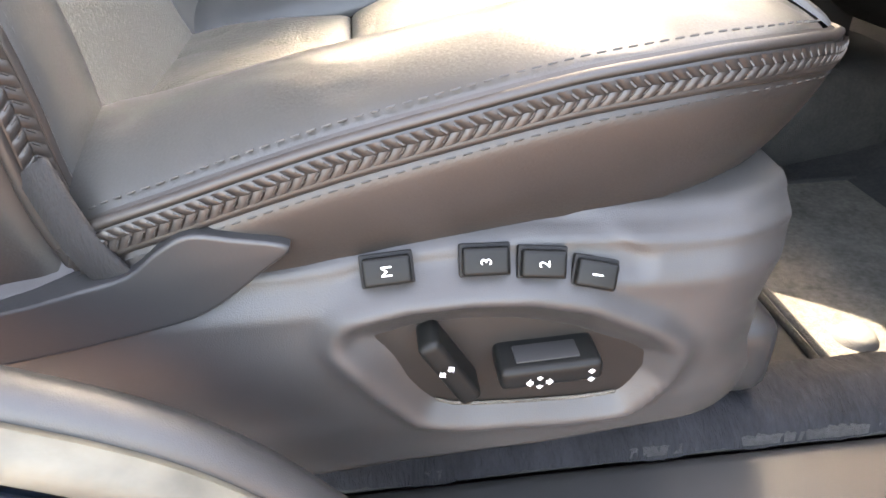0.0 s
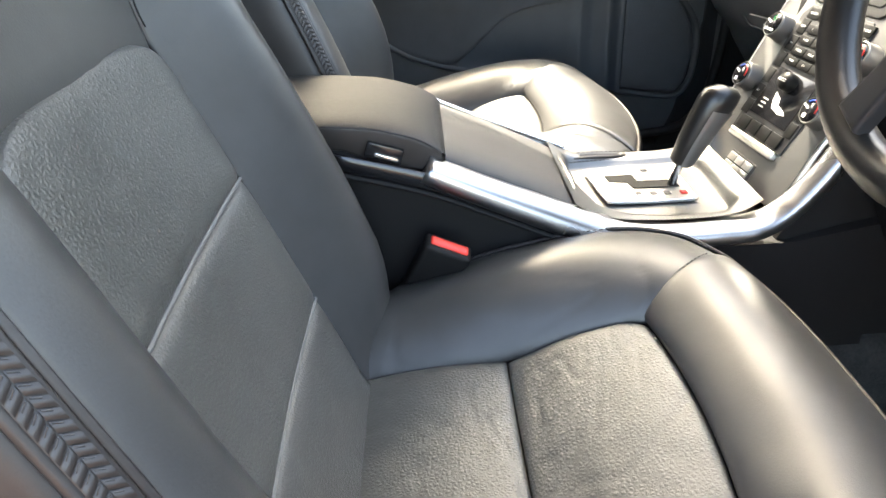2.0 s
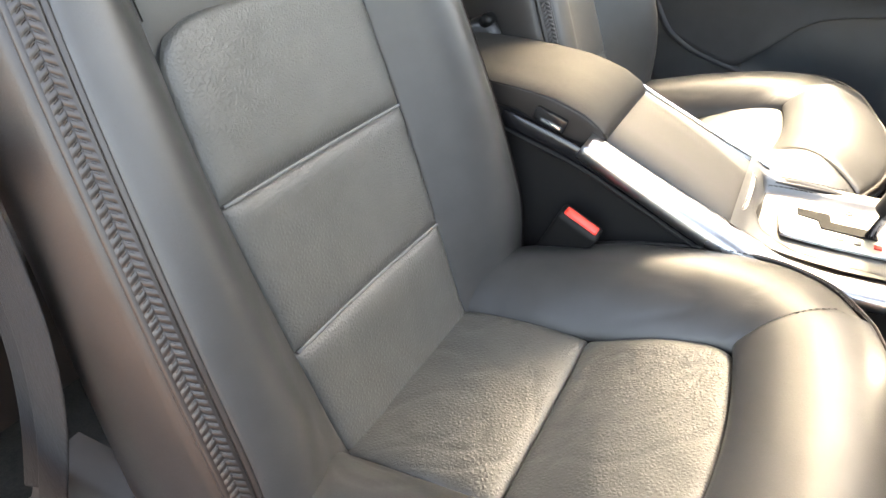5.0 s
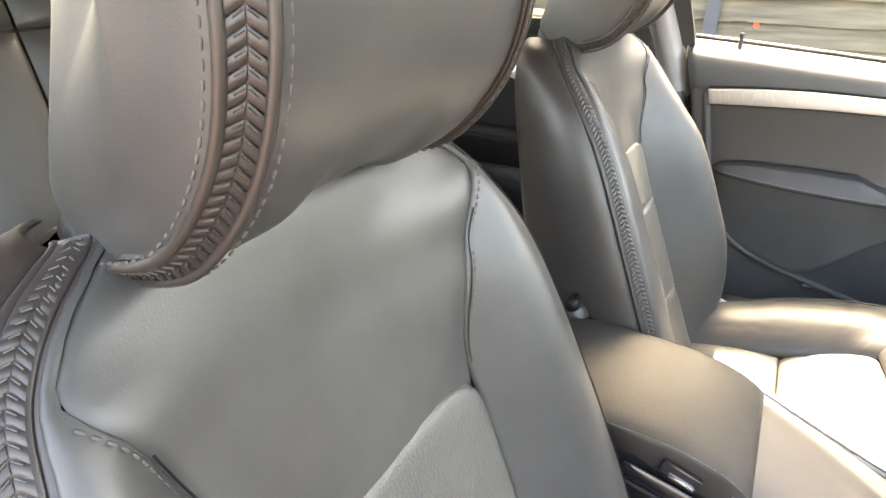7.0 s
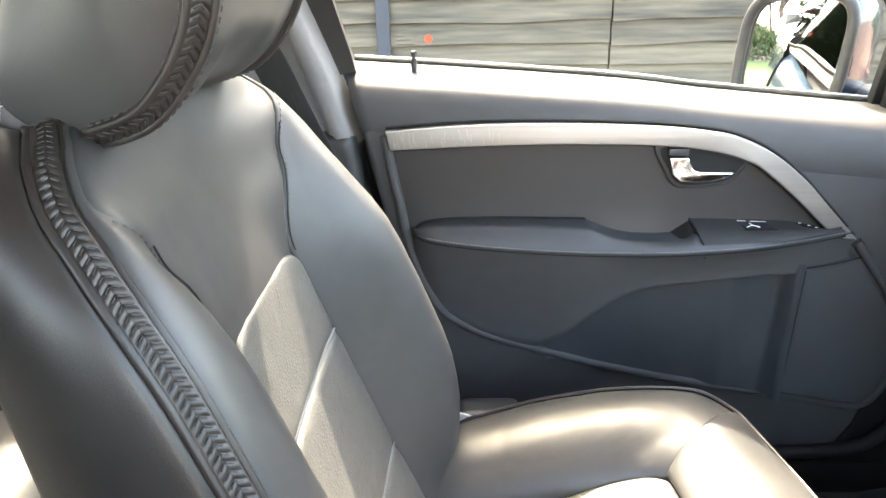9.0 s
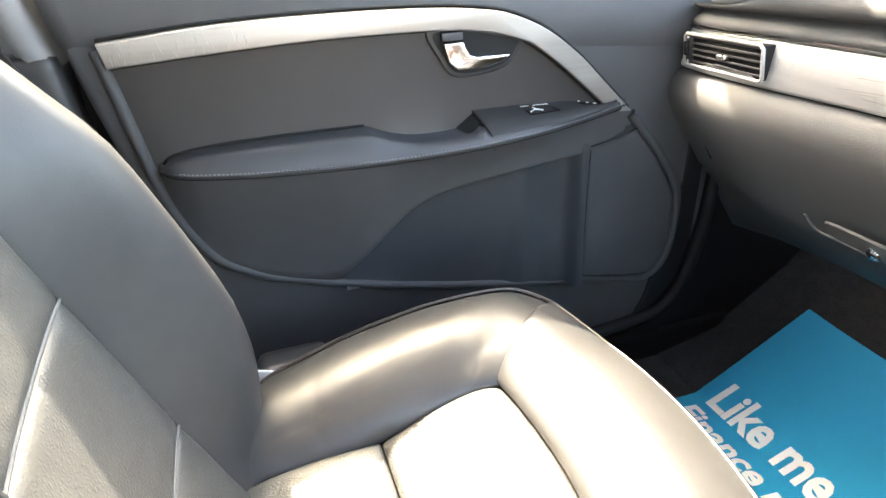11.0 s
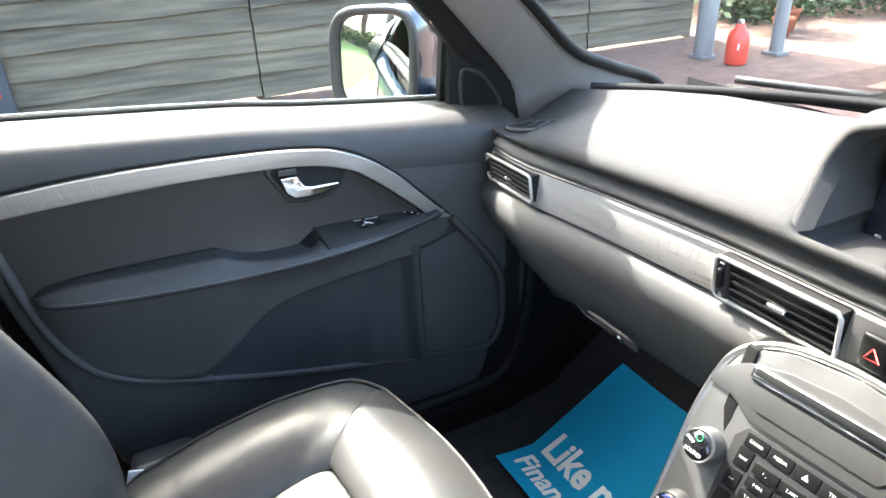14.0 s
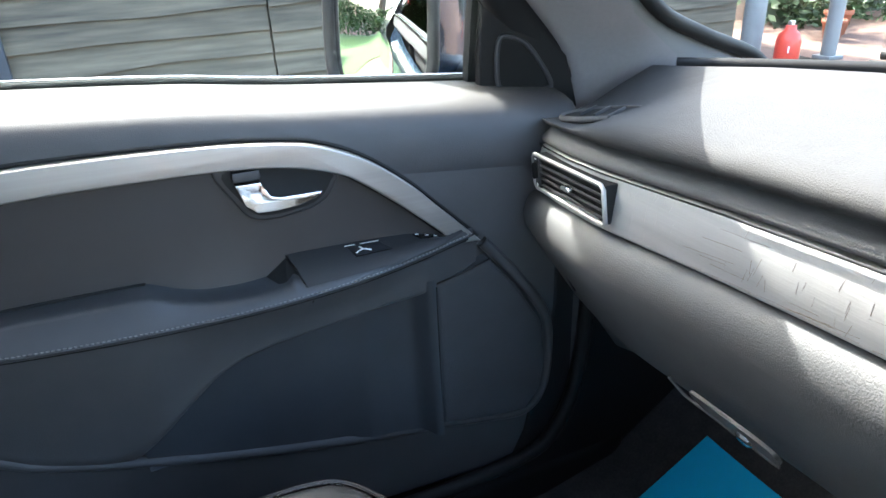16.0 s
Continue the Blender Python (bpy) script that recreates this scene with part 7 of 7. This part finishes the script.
rows = []
for i in range(25):
    k = i / 24
    rows.append([Vector((0.41 + 0.305 * k, 1.566 - 0.345 * j / 16 - 0.016 * (1 - k), 0.0)) for j in range(17)])
for row in rows:
    for p in row:
        p.z = paper(p.x, p.y)
part("paper_sheet", sheet(rows), PAPER, mat)
for words, x, y, size in (("Like me", 0.520, 1.53, 0.072), ("Finance me", 0.455, 1.53, 0.058)):
    me = lettering("print", words, (x, y, 0), (0, -1, 0), (1, 0, 0), size, WHITE_INK, mat, 0.0, "LEFT", 0.03)
    for vert in me.data.vertices:
        vert.co.z = paper(vert.co.x, vert.co.y) + 0.0012
    me["label"] = "large white printed words"
cm = thing("carpet_mat", (0.50, 0.55, 0.362), "dusty grey carpet floor mat with a round fixing", "floor mat")
part("mat_carpet", block((0.55, 0.585, 0.366), (0.46, 0.36, 0.012), 0.004), CARPET_MAT, cm)
part("mat_binding", tube([Vector(p) for p in ((0.325, 0.41, 0.370), (0.775, 0.41, 0.370), (0.775, 0.76, 0.370), (0.325, 0.76, 0.370))], 0.006, 8, True), CARPET, cm, "dark bound edge")
part("mat_fixing", turned([(0.0, 0.008), (0.012, 0.008), (0.016, 0.005), (0.019, 0.0)], (0.365, 0.475, 0.372), (0, 0, 1), 24), DASH_LOW, cm, "round grey plastic fixing")


# ---- rear of the cabin ----
def make_rear_door():
    door = thing("door_2", (-0.9, 1.78, 0.42), "closed dark rear door with silver strip and handle", "car door")
    door["kind"] = "structure"
    y = 1.75
    P = lambda x, z, d=0.0: Vector((x, y - d, z))
    panel = part("door_panel", slab([P(x, z, -0.06) for x, z in ((-0.52, 1.09), (-0.50, 0.45), (-1.10, 0.45), (-1.30, 0.75), (-1.32, 1.10))], (0, -0.06, 0), 0.01, 3), TRIM_DARK, door)
    rows = [[Vector((x, y + a, z + b)) for a, b in ((0.003, -0.045), (-0.004, -0.04), (0.0, -0.02), (0.012, -0.004), (0.03, 0.003), (0.065, 0.005), (0.07, -0.02))] for x, z in ((-0.50, 1.092), (-0.9, 1.108), (-1.32, 1.125))]
    part("belt_rail", sheet(rows), TRIM_DARK, panel, "soft charcoal sill rail under the window")
    top = curve_through([P(x, z, 0.002) for x, z in ((-1.20, 1.018), (-0.95, 1.022), (-0.80, 1.016), (-0.68, 0.985), (-0.60, 0.93))], 6)
    low = curve_through([P(x, z, 0.002) for x, z in ((-0.62, 0.915), (-0.70, 0.962), (-0.82, 0.990), (-0.95, 0.997), (-1.20, 0.994))], 6)
    part("trim_strip", slab(top + low, (0, -0.010, 0), 0.003), ALU, panel, "silver strip")
    bez = part("handle_bezel", slab(curve_through([P(x, z) for x, z in ((-0.85, 0.990), (-0.80, 0.988), (-0.72, 0.975), (-0.73, 0.945), (-0.80, 0.940))], 4, True), (0, -0.007, 0), 0.003), GLOSS, panel)
    part("door_handle", slab(curve_through([P(x, z, 0.007) for x, z in ((-0.835, 0.978), (-0.805, 0.980), (-0.79, 0.966), (-0.735, 0.962), (-0.74, 0.952), (-0.80, 0.946))], 4, True), (0, -0.010, 0), 0.004), BRIGHT, bez, "polished chrome door handle")
    rows = [[P(x, z + b, a * o) for a, b in ((0, 0.02), (0.8, 0.015), (1, 0.0), (0.95, -0.012), (0.5, -0.05), (0, -0.08))] for x, z, o in ((-1.25, 0.845, 0.02), (-1.15, 0.845, 0.05), (-0.9, 0.838, 0.05), (-0.7, 0.825, 0.035), (-0.6, 0.82, 0.01))]
    arm = part("armrest", sheet(rows), TRIM_DARK, panel)
    for dz in (0.004, -0.006):
        part("armrest_bead", tube([P(x, z + dz, o + 0.001) for x, z, o in ((-1.15, 0.845, 0.05), (-0.9, 0.838, 0.05), (-0.7, 0.825, 0.035))], 0.002, 6), RUBBER, arm)
    part("bin", slab(curve_through([P(x, z) for x, z in ((-0.98, 0.62), (-0.97, 0.72), (-0.92, 0.765), (-0.75, 0.77), (-0.66, 0.74), (-0.66, 0.60))], 4, True), (0, -0.004, 0), 0.002), GLOSS, panel, "dark storage bin")
    part("panel_rib", tube(curve_through([P(x, z, 0.001) for x, z in ((-1.20, 0.80), (-1.12, 0.74), (-0.95, 0.66), (-0.75, 0.60), (-0.52, 0.57))], 6), 0.008, 8), TRIM_DARK, panel)
    skin = [[Vector((x, yy, z)) for yy, z in ((1.825, 1.09), (1.86, 1.02), (1.885, 0.82), (1.885, 0.60), (1.86, 0.42))] for x in (-0.345, -0.9, -1.4)]
    part("outer_skin", sheet(skin), PAINT, door, "dark blue painted outer skin")


make_rear_door()
# window casts its shadow, so the added tint dims the rear bench
setting("window_2", slab([Vector(p) for p in ((-0.50, 1.815, 1.09), (-1.32, 1.815, 1.12), (-1.30, 1.60, 1.48), (-0.55, 1.59, 1.48))], (0, 0.004, 0), 0), DIM_GLASS, "rear side window, tint added to dim sun on the bench", False)


def make_bench():
    bench = thing("rear_seat", (-0.9, 0.94, 0.36), "black leather rear bench with pleated inserts", "car seat")
    for y0, y1, ins in ((1.49, 1.66, False), (1.05, 1.49, True), (0.80, 1.05, True), (0.30, 0.80, True)):
        n = 3 if ins and y1 - y0 > 0.3 else 1
        for k in range(n):
            xa, xb = -1.12 + 0.47 * k / n, -1.12 + 0.47 * (k + 1) / n

            def fn(u, v, xa=xa, xb=xb, y0=y0, y1=y1, last=(k == n - 1), side=not ins):
                x = xa + (xb - xa) * u
                a = 2 * v - 1
                z = 0.630 + 0.05 * (x + 1.12) / 0.47 + (0.035 * (1 - a * a) + 0.01 if side else 0.008 * math.sin(math.pi * u))
                if last and u > 0.55:
                    t = (u - 0.55) / 0.45
                    z -= (0.030 if n > 1 else 0.05) * t * t
                    x += 0.01 * t
                return Vector((x, y0 + (y1 - y0) * v, z))
            part("bench_panel", pillow(fn, 16, 16, 0.006, 0.006, 9, (0, 0, 1), 0.0008, k), LEATHER, bench, "padded leather cushion panel")
    part("bench_front", slab([Vector((x, 0.30, z)) for x, z in ((-0.655, 0.655), (-0.640, 0.60), (-0.67, 0.44), (-1.0, 0.40), (-1.1, 0.60))], (0, 1.36, 0), 0.012, 3), LEATHER_SIDE, bench)
    part("child_seat_hook", block((-0.648, 1.27, 0.605), (0.012, 0.05, 0.02), 0.004), BRIGHT, bench, "chrome fitting")
    for y0, y1 in ((1.40, 1.70), (0.985, 1.40), (0.775, 0.98), (0.30, 0.77)):
        for za, zb in ((0.62, 0.80), (0.80, 1.11), (1.115, 1.23)):
            def fn(u, v, y0=y0, y1=y1, za=za, zb=zb):
                z = za + (zb - za) * v
                return Vector((-1.10 - 0.30 * (z - 0.65) + 0.01 * math.sin(math.pi * u), y0 + (y1 - y0) * u, z))
            part("back_panel", pillow(fn, 14, 14, 0.008, 0.006, 9, (1, 0, 0.2), 0.0008, y0), LEATHER, bench, "padded leather back panel")
    part("bench_shell", slab([Vector((x, 0.26, z)) for x, z in ((-1.12, 0.60), (-1.30, 1.22), (-1.36, 1.22), (-1.22, 0.40), (-1.12, 0.40))], (0, 1.42, 0), 0.01), LEATHER_SIDE, bench)


make_bench()
setting("rear_trim_far", block((-1.62, 1.74, 0.85), (0.75, 0.08, 0.85), 0.02), DOOR_SKIN, "dark luggage side trim")
setting("rear_trim_near", block((-1.62, 0.14, 0.85), (0.75, 0.08, 0.85), 0.02), DOOR_SKIN, "dark luggage side trim")
setting("tailgate", block((-1.95, 0.94, 0.80), (0.06, 1.5, 0.75), 0.02), DOOR_SKIN, "dark tailgate lining")
setting("rear_pillar_far", tube(curve_through([(-1.36, 1.78, 1.05), (-1.42, 1.68, 1.28), (-1.46, 1.58, 1.50)], 5), 0.05, 10), PILLAR, "pale rear pillar")
setting("rear_pillar_near", tube(curve_through([(-1.36, 0.10, 1.05), (-1.42, 0.20, 1.28), (-1.46, 0.30, 1.50)], 5), 0.05, 10), PILLAR, "pale rear pillar")
setting("near_rear_door", block((-0.93, 0.12, 0.78), (0.82, 0.07, 0.66), 0.02), TRIM_DARK, "dark rear door lining")
setting("near_a_pillar", tube(curve_through([(0.70, 0.14, 0.98), (0.50, 0.20, 1.16), (0.22, 0.28, 1.36), (-0.02, 0.34, 1.50)], 6), 0.04, 10), PILLAR, "pale windscreen pillar")
# open front door, out of view, added to keep sky light off the footwell
leaf = [Vector((0.66, 0.10, 0)), Vector((0.57, -0.95, 0))]
side = Vector((0.996, -0.086, 0))
setting("near_front_door", slab([p + Vector((0, 0, z)) for p, z in ((leaf[0], 0.36), (leaf[1], 0.36), (leaf[1], 0.97), (leaf[0], 0.95))], side * 0.09, 0.012, 3), TRIM_DARK, "dark lining of the unseen open front door, added to shade the footwell")
setting("near_door_frame", tube(curve_through([leaf[0] + Vector((0, 0, 0.95)), leaf[0].lerp(leaf[1], 0.35) + Vector((0, 0, 1.26)), leaf[0].lerp(leaf[1], 0.7) + Vector((0, 0, 1.42)), leaf[1] + Vector((0, 0, 1.40)), leaf[1] + Vector((0, 0, 0.95))], 5), 0.022, 8), RUBBER, "black window surround of the unseen open door")
setting("header", tube(curve_through([(-0.04, 0.34, 1.48), (0.14, 0.62, 1.51), (0.18, 0.94, 1.52), (0.14, 1.26, 1.51), (-0.04, 1.53, 1.48)], 6), 0.035, 10), PILLAR, "pale windscreen header")

setting("rear_sill", block((-0.78, 1.71, 0.43), (0.72, 0.15, 0.15), 0.02), TRIM_DARK, "dark rear door sill")

# ---- outside ----
n = 60
verts, faces = [], []
ticks = [math.copysign(abs(i / 30 - 1) ** 3 * 400, i - 30) for i in range(61)]
for x in ticks:
    for y in ticks:
        verts.append((x, y, 0.0))
faces = [(i * 61 + j, (i + 1) * 61 + j, (i + 1) * 61 + j + 1, i * 61 + j + 1) for i in range(60) for j in range(60)]
setting("ground", (verts, faces), GRAVEL, "red gravel drive", False)


def make_fence():
    fence = thing("fence", (0, 6.1, 0), "tall weathered grey-brown waney-edge board fence", "fence")
    joints = [-9.4, -7.6, -5.8, -4.05, -2.4, -0.75, 0.95, 2.50, 4.05, 5.35]
    rng = random.Random(4)
    for a, b in zip(joints, joints[1:]):
        for j in range(20):
            z0 = 0.02 + 0.165 * j
            rows = []
            ph, am = rng.uniform(0, 9), rng.uniform(0.006, 0.016)
            cuts = max(2, int((b - a) / 0.12))
            for i in range(cuts + 1):
                x = a + 0.008 + (b - a - 0.016) * i / cuts
                low = z0 + am * math.sin(2.3 * x + ph) + 0.5 * am * math.sin(6.1 * x + 2 * ph)
                rows.append([Vector((x, 6.078, low)), Vector((x, 6.060, low + 0.003)), Vector((x, 6.100, z0 + 0.205)), Vector((x, 6.112, z0 + 0.205)), Vector((x, 6.095, low)), Vector((x, 6.085, low))])
            v, f = sheet(rows)
            f += [(0, 1, 2, 3, 4), tuple(len(v) - 6 + k for k in range(5))]
            part("board", (v, f), WOOD, fence, smooth=False)
    for x in joints:
        part("post", block((x, 6.15, 1.7), (0.09, 0.07, 3.4), 0.008), POST_DARK if abs(x + 0.75) < 0.1 or abs(x + 4.05) < 0.1 else WOOD, fence)
    for x in (-0.75, -4.05):
        part("post_face", block((x, 6.04, 1.7), (0.10, 0.05, 3.4), 0.008), POST_DARK, fence, "dark grey painted post")


make_fence()
for x, y, r in ((4.70, 5.25, 0.085), (5.30, 4.98, 0.06)):
    p = thing("porch_post", (x, y, 0), "pale grey round porch post on the gravel", "post")
    part("shaft", turned([(r, 0), (r, 3.0), (0, 3.0)], (x, y, 0), (0, 0, 1), 20), POST_GREY, p)
    part("foot", block((x, y, 0.015), (0.17, 0.17, 0.03), 0.008), POST_GREY, p)
g = thing("gas_bottle", (4.72, 4.9, 0), "red gas bottle standing on the gravel", "gas bottle")
part("bottle_body", turned([(0.0, 0.0), (0.082, 0.0), (0.092, 0.025), (0.092, 0.215), (0.078, 0.265), (0.042, 0.295), (0.038, 0.330), (0.0, 0.330)], (4.72, 4.9, 0), (0, 0, 1), 28), RED_PAINT, g)
part("bottle_label", block((4.655, 4.835, 0.16), (0.04, 0.01, 0.05), 0.002, Matrix.Rotation(radians(45), 3, "Z")), WHITE_INK, g, "white label bars")
part("valve", block((4.72, 4.9, 0.345), (0.04, 0.04, 0.04), 0.01), STEEL, g)
for x, y, r in ((6.05, 5.55, 0.10), (6.35, 5.75, 0.12)):
    p = thing("flower_pot", (x, y, 0), "terracotta flower pot with plants", "flower pot", "pots by the drive")
    part("pot", turned([(0, 0), (r * 0.7, 0), (r, r * 1.6), (r * 1.1, r * 1.6), (r * 1.1, r * 1.9), (r * 0.95, r * 1.9), (r * 0.9, r * 1.5), (0, r * 1.5)], (x, y, 0), (0, 0, 1), 24), TERRACOTTA, p)


def leaves(name, mat, parent, spots, size, seed, kind=""):
    """Many small leaf blades round the given (centre, radius, count) clumps."""
    rng = random.Random(seed)
    verts, faces = [], []
    for c, rad, count in spots:
        for _ in range(count):
            d = Vector((rng.gauss(0, 1), rng.gauss(0, 1), rng.gauss(0, 1))).normalized() * rng.random() ** 0.45
            p = Vector(c) + Vector((d.x * rad[0], d.y * rad[1], d.z * rad[2]))
            a = Vector((rng.gauss(0, 1), rng.gauss(0, 1), rng.gauss(0, 0.6))).normalized()
            b = a.cross(Vector((rng.gauss(0, 1), rng.gauss(0, 1), rng.gauss(0, 1)))).normalized()
            s = size * rng.uniform(0.6, 1.4)
            k = len(verts)
            verts += [p - a * s, p + b * s * 0.45, p + a * s, p - b * s * 0.45]
            faces += [(k, k + 1, k + 2, k + 3)]
    return part(name, (verts, faces), mat, parent, smooth=False, kind=kind)


plants = thing("rockery_plants", (9, 7.5, 0), "low mixed green plants beyond the drive", "plants", kind="stuff")
rng = random.Random(8)
leaves("foliage", LEAF, plants, [((6.3 + i * 0.42, 5.55 + rng.uniform(0, 1.3), rng.uniform(0.1, 0.5)), (0.5, 0.5, rng.uniform(0.2, 0.7)), 700) for i in range(26)], 0.045, 3)
rows = []
for i in range(41):
    row = []
    for j in range(25):
        x, y = 6.2 + 0.45 * i, 6.3 + 0.30 * j
        h = 2.4 * min(1.0, max(0.0, j - 1) / 9) ** 0.7 + 0.5 * noise.noise(Vector((x * 0.9, y * 0.9, 0))) + 0.35 * noise.noise(Vector((x * 2.6, y * 2.6, 4)))
        row.append(Vector((x + 0.3 * noise.noise(Vector((x, y, 9))), y, max(0.0, h) if j else -0.05)))
    rows.append(row)
setting("shrub_bank", sheet(rows), BANK, "dense dark shrubs rising beyond the drive")
bank = thing("shrubs", (14, 9, 0), "dense dark green shrubs beyond the drive", "shrubs", kind="stuff")
leaves("foliage", LEAF, bank, [((6.3 + rng.uniform(0, 18), 6.5 + 0.05 * i, 0.25 + 0.045 * i), (0.8, 0.5, 0.45), 260) for i in range(60)], 0.07, 13)

# hedge, lawn and trees along the drive behind, as the mirror shows them
setting("lawn", ([(-16, -1.0, 0.02), (-5.0, 2.3, 0.02), (-5.5, 5.0, 0.02), (-16, 7.5, 0.02)], [(0, 1, 2, 3)]), GRASS, "mown green lawn", False)
hedge = thing("hedge", (-16, 3, 0), "clipped green hedge along the lawn", "hedge")
leaves("foliage", LEAF, hedge, [((-16.2 + 0.05 * i, -2 + i * 0.45, 0.70), (0.45, 0.45, 0.75), 420) for i in range(22)], 0.09, 5)


def make_tree(x, y, h, seed):
    rng = random.Random(seed)
    tree = thing("tree", (x, y, 0), "broad green tree behind the hedge", "tree", "trees behind the hedge")
    limbs = [tube([Vector((x, y, 0)), Vector((x + 0.1, y, h * 0.25)), Vector((x, y + 0.1, h * 0.5)), Vector((x + 0.1, y, h * 0.8))], 0.16, 8)]
    spots = []
    for k in range(9):
        a, e = rng.uniform(0, 6.28), rng.uniform(0.35, 0.8)
        tip = Vector((x + math.cos(a) * h * 0.28, y + math.sin(a) * h * 0.28, h * (e + 0.15)))
        limbs.append(tube([Vector((x, y, h * e * 0.6)), (Vector((x, y, h * e * 0.8)) + tip) / 2, tip], 0.05, 6))
        spots.append((tip, (h * 0.17, h * 0.17, h * 0.13), 300))
        spots.append((tip * 0.6 + Vector((x, y, h * 0.75)) * 0.4, (h * 0.18, h * 0.18, h * 0.14), 260))
    part("trunk", joined(limbs), BARK, tree)
    leaves("crown", LEAF, tree, spots, 0.026 * h, seed)


for k, (x, y, h) in enumerate(((-18.5, 0.5, 9.0), (-20, 4.5, 11.5), (-18.5, 8.5, 9.5), (-24, 11, 12.0), (-13, 11.5, 9.0), (-22, 1.5, 12.0), (-21, 7.0, 12.5))):
    make_tree(x, y, h, 20 + k)
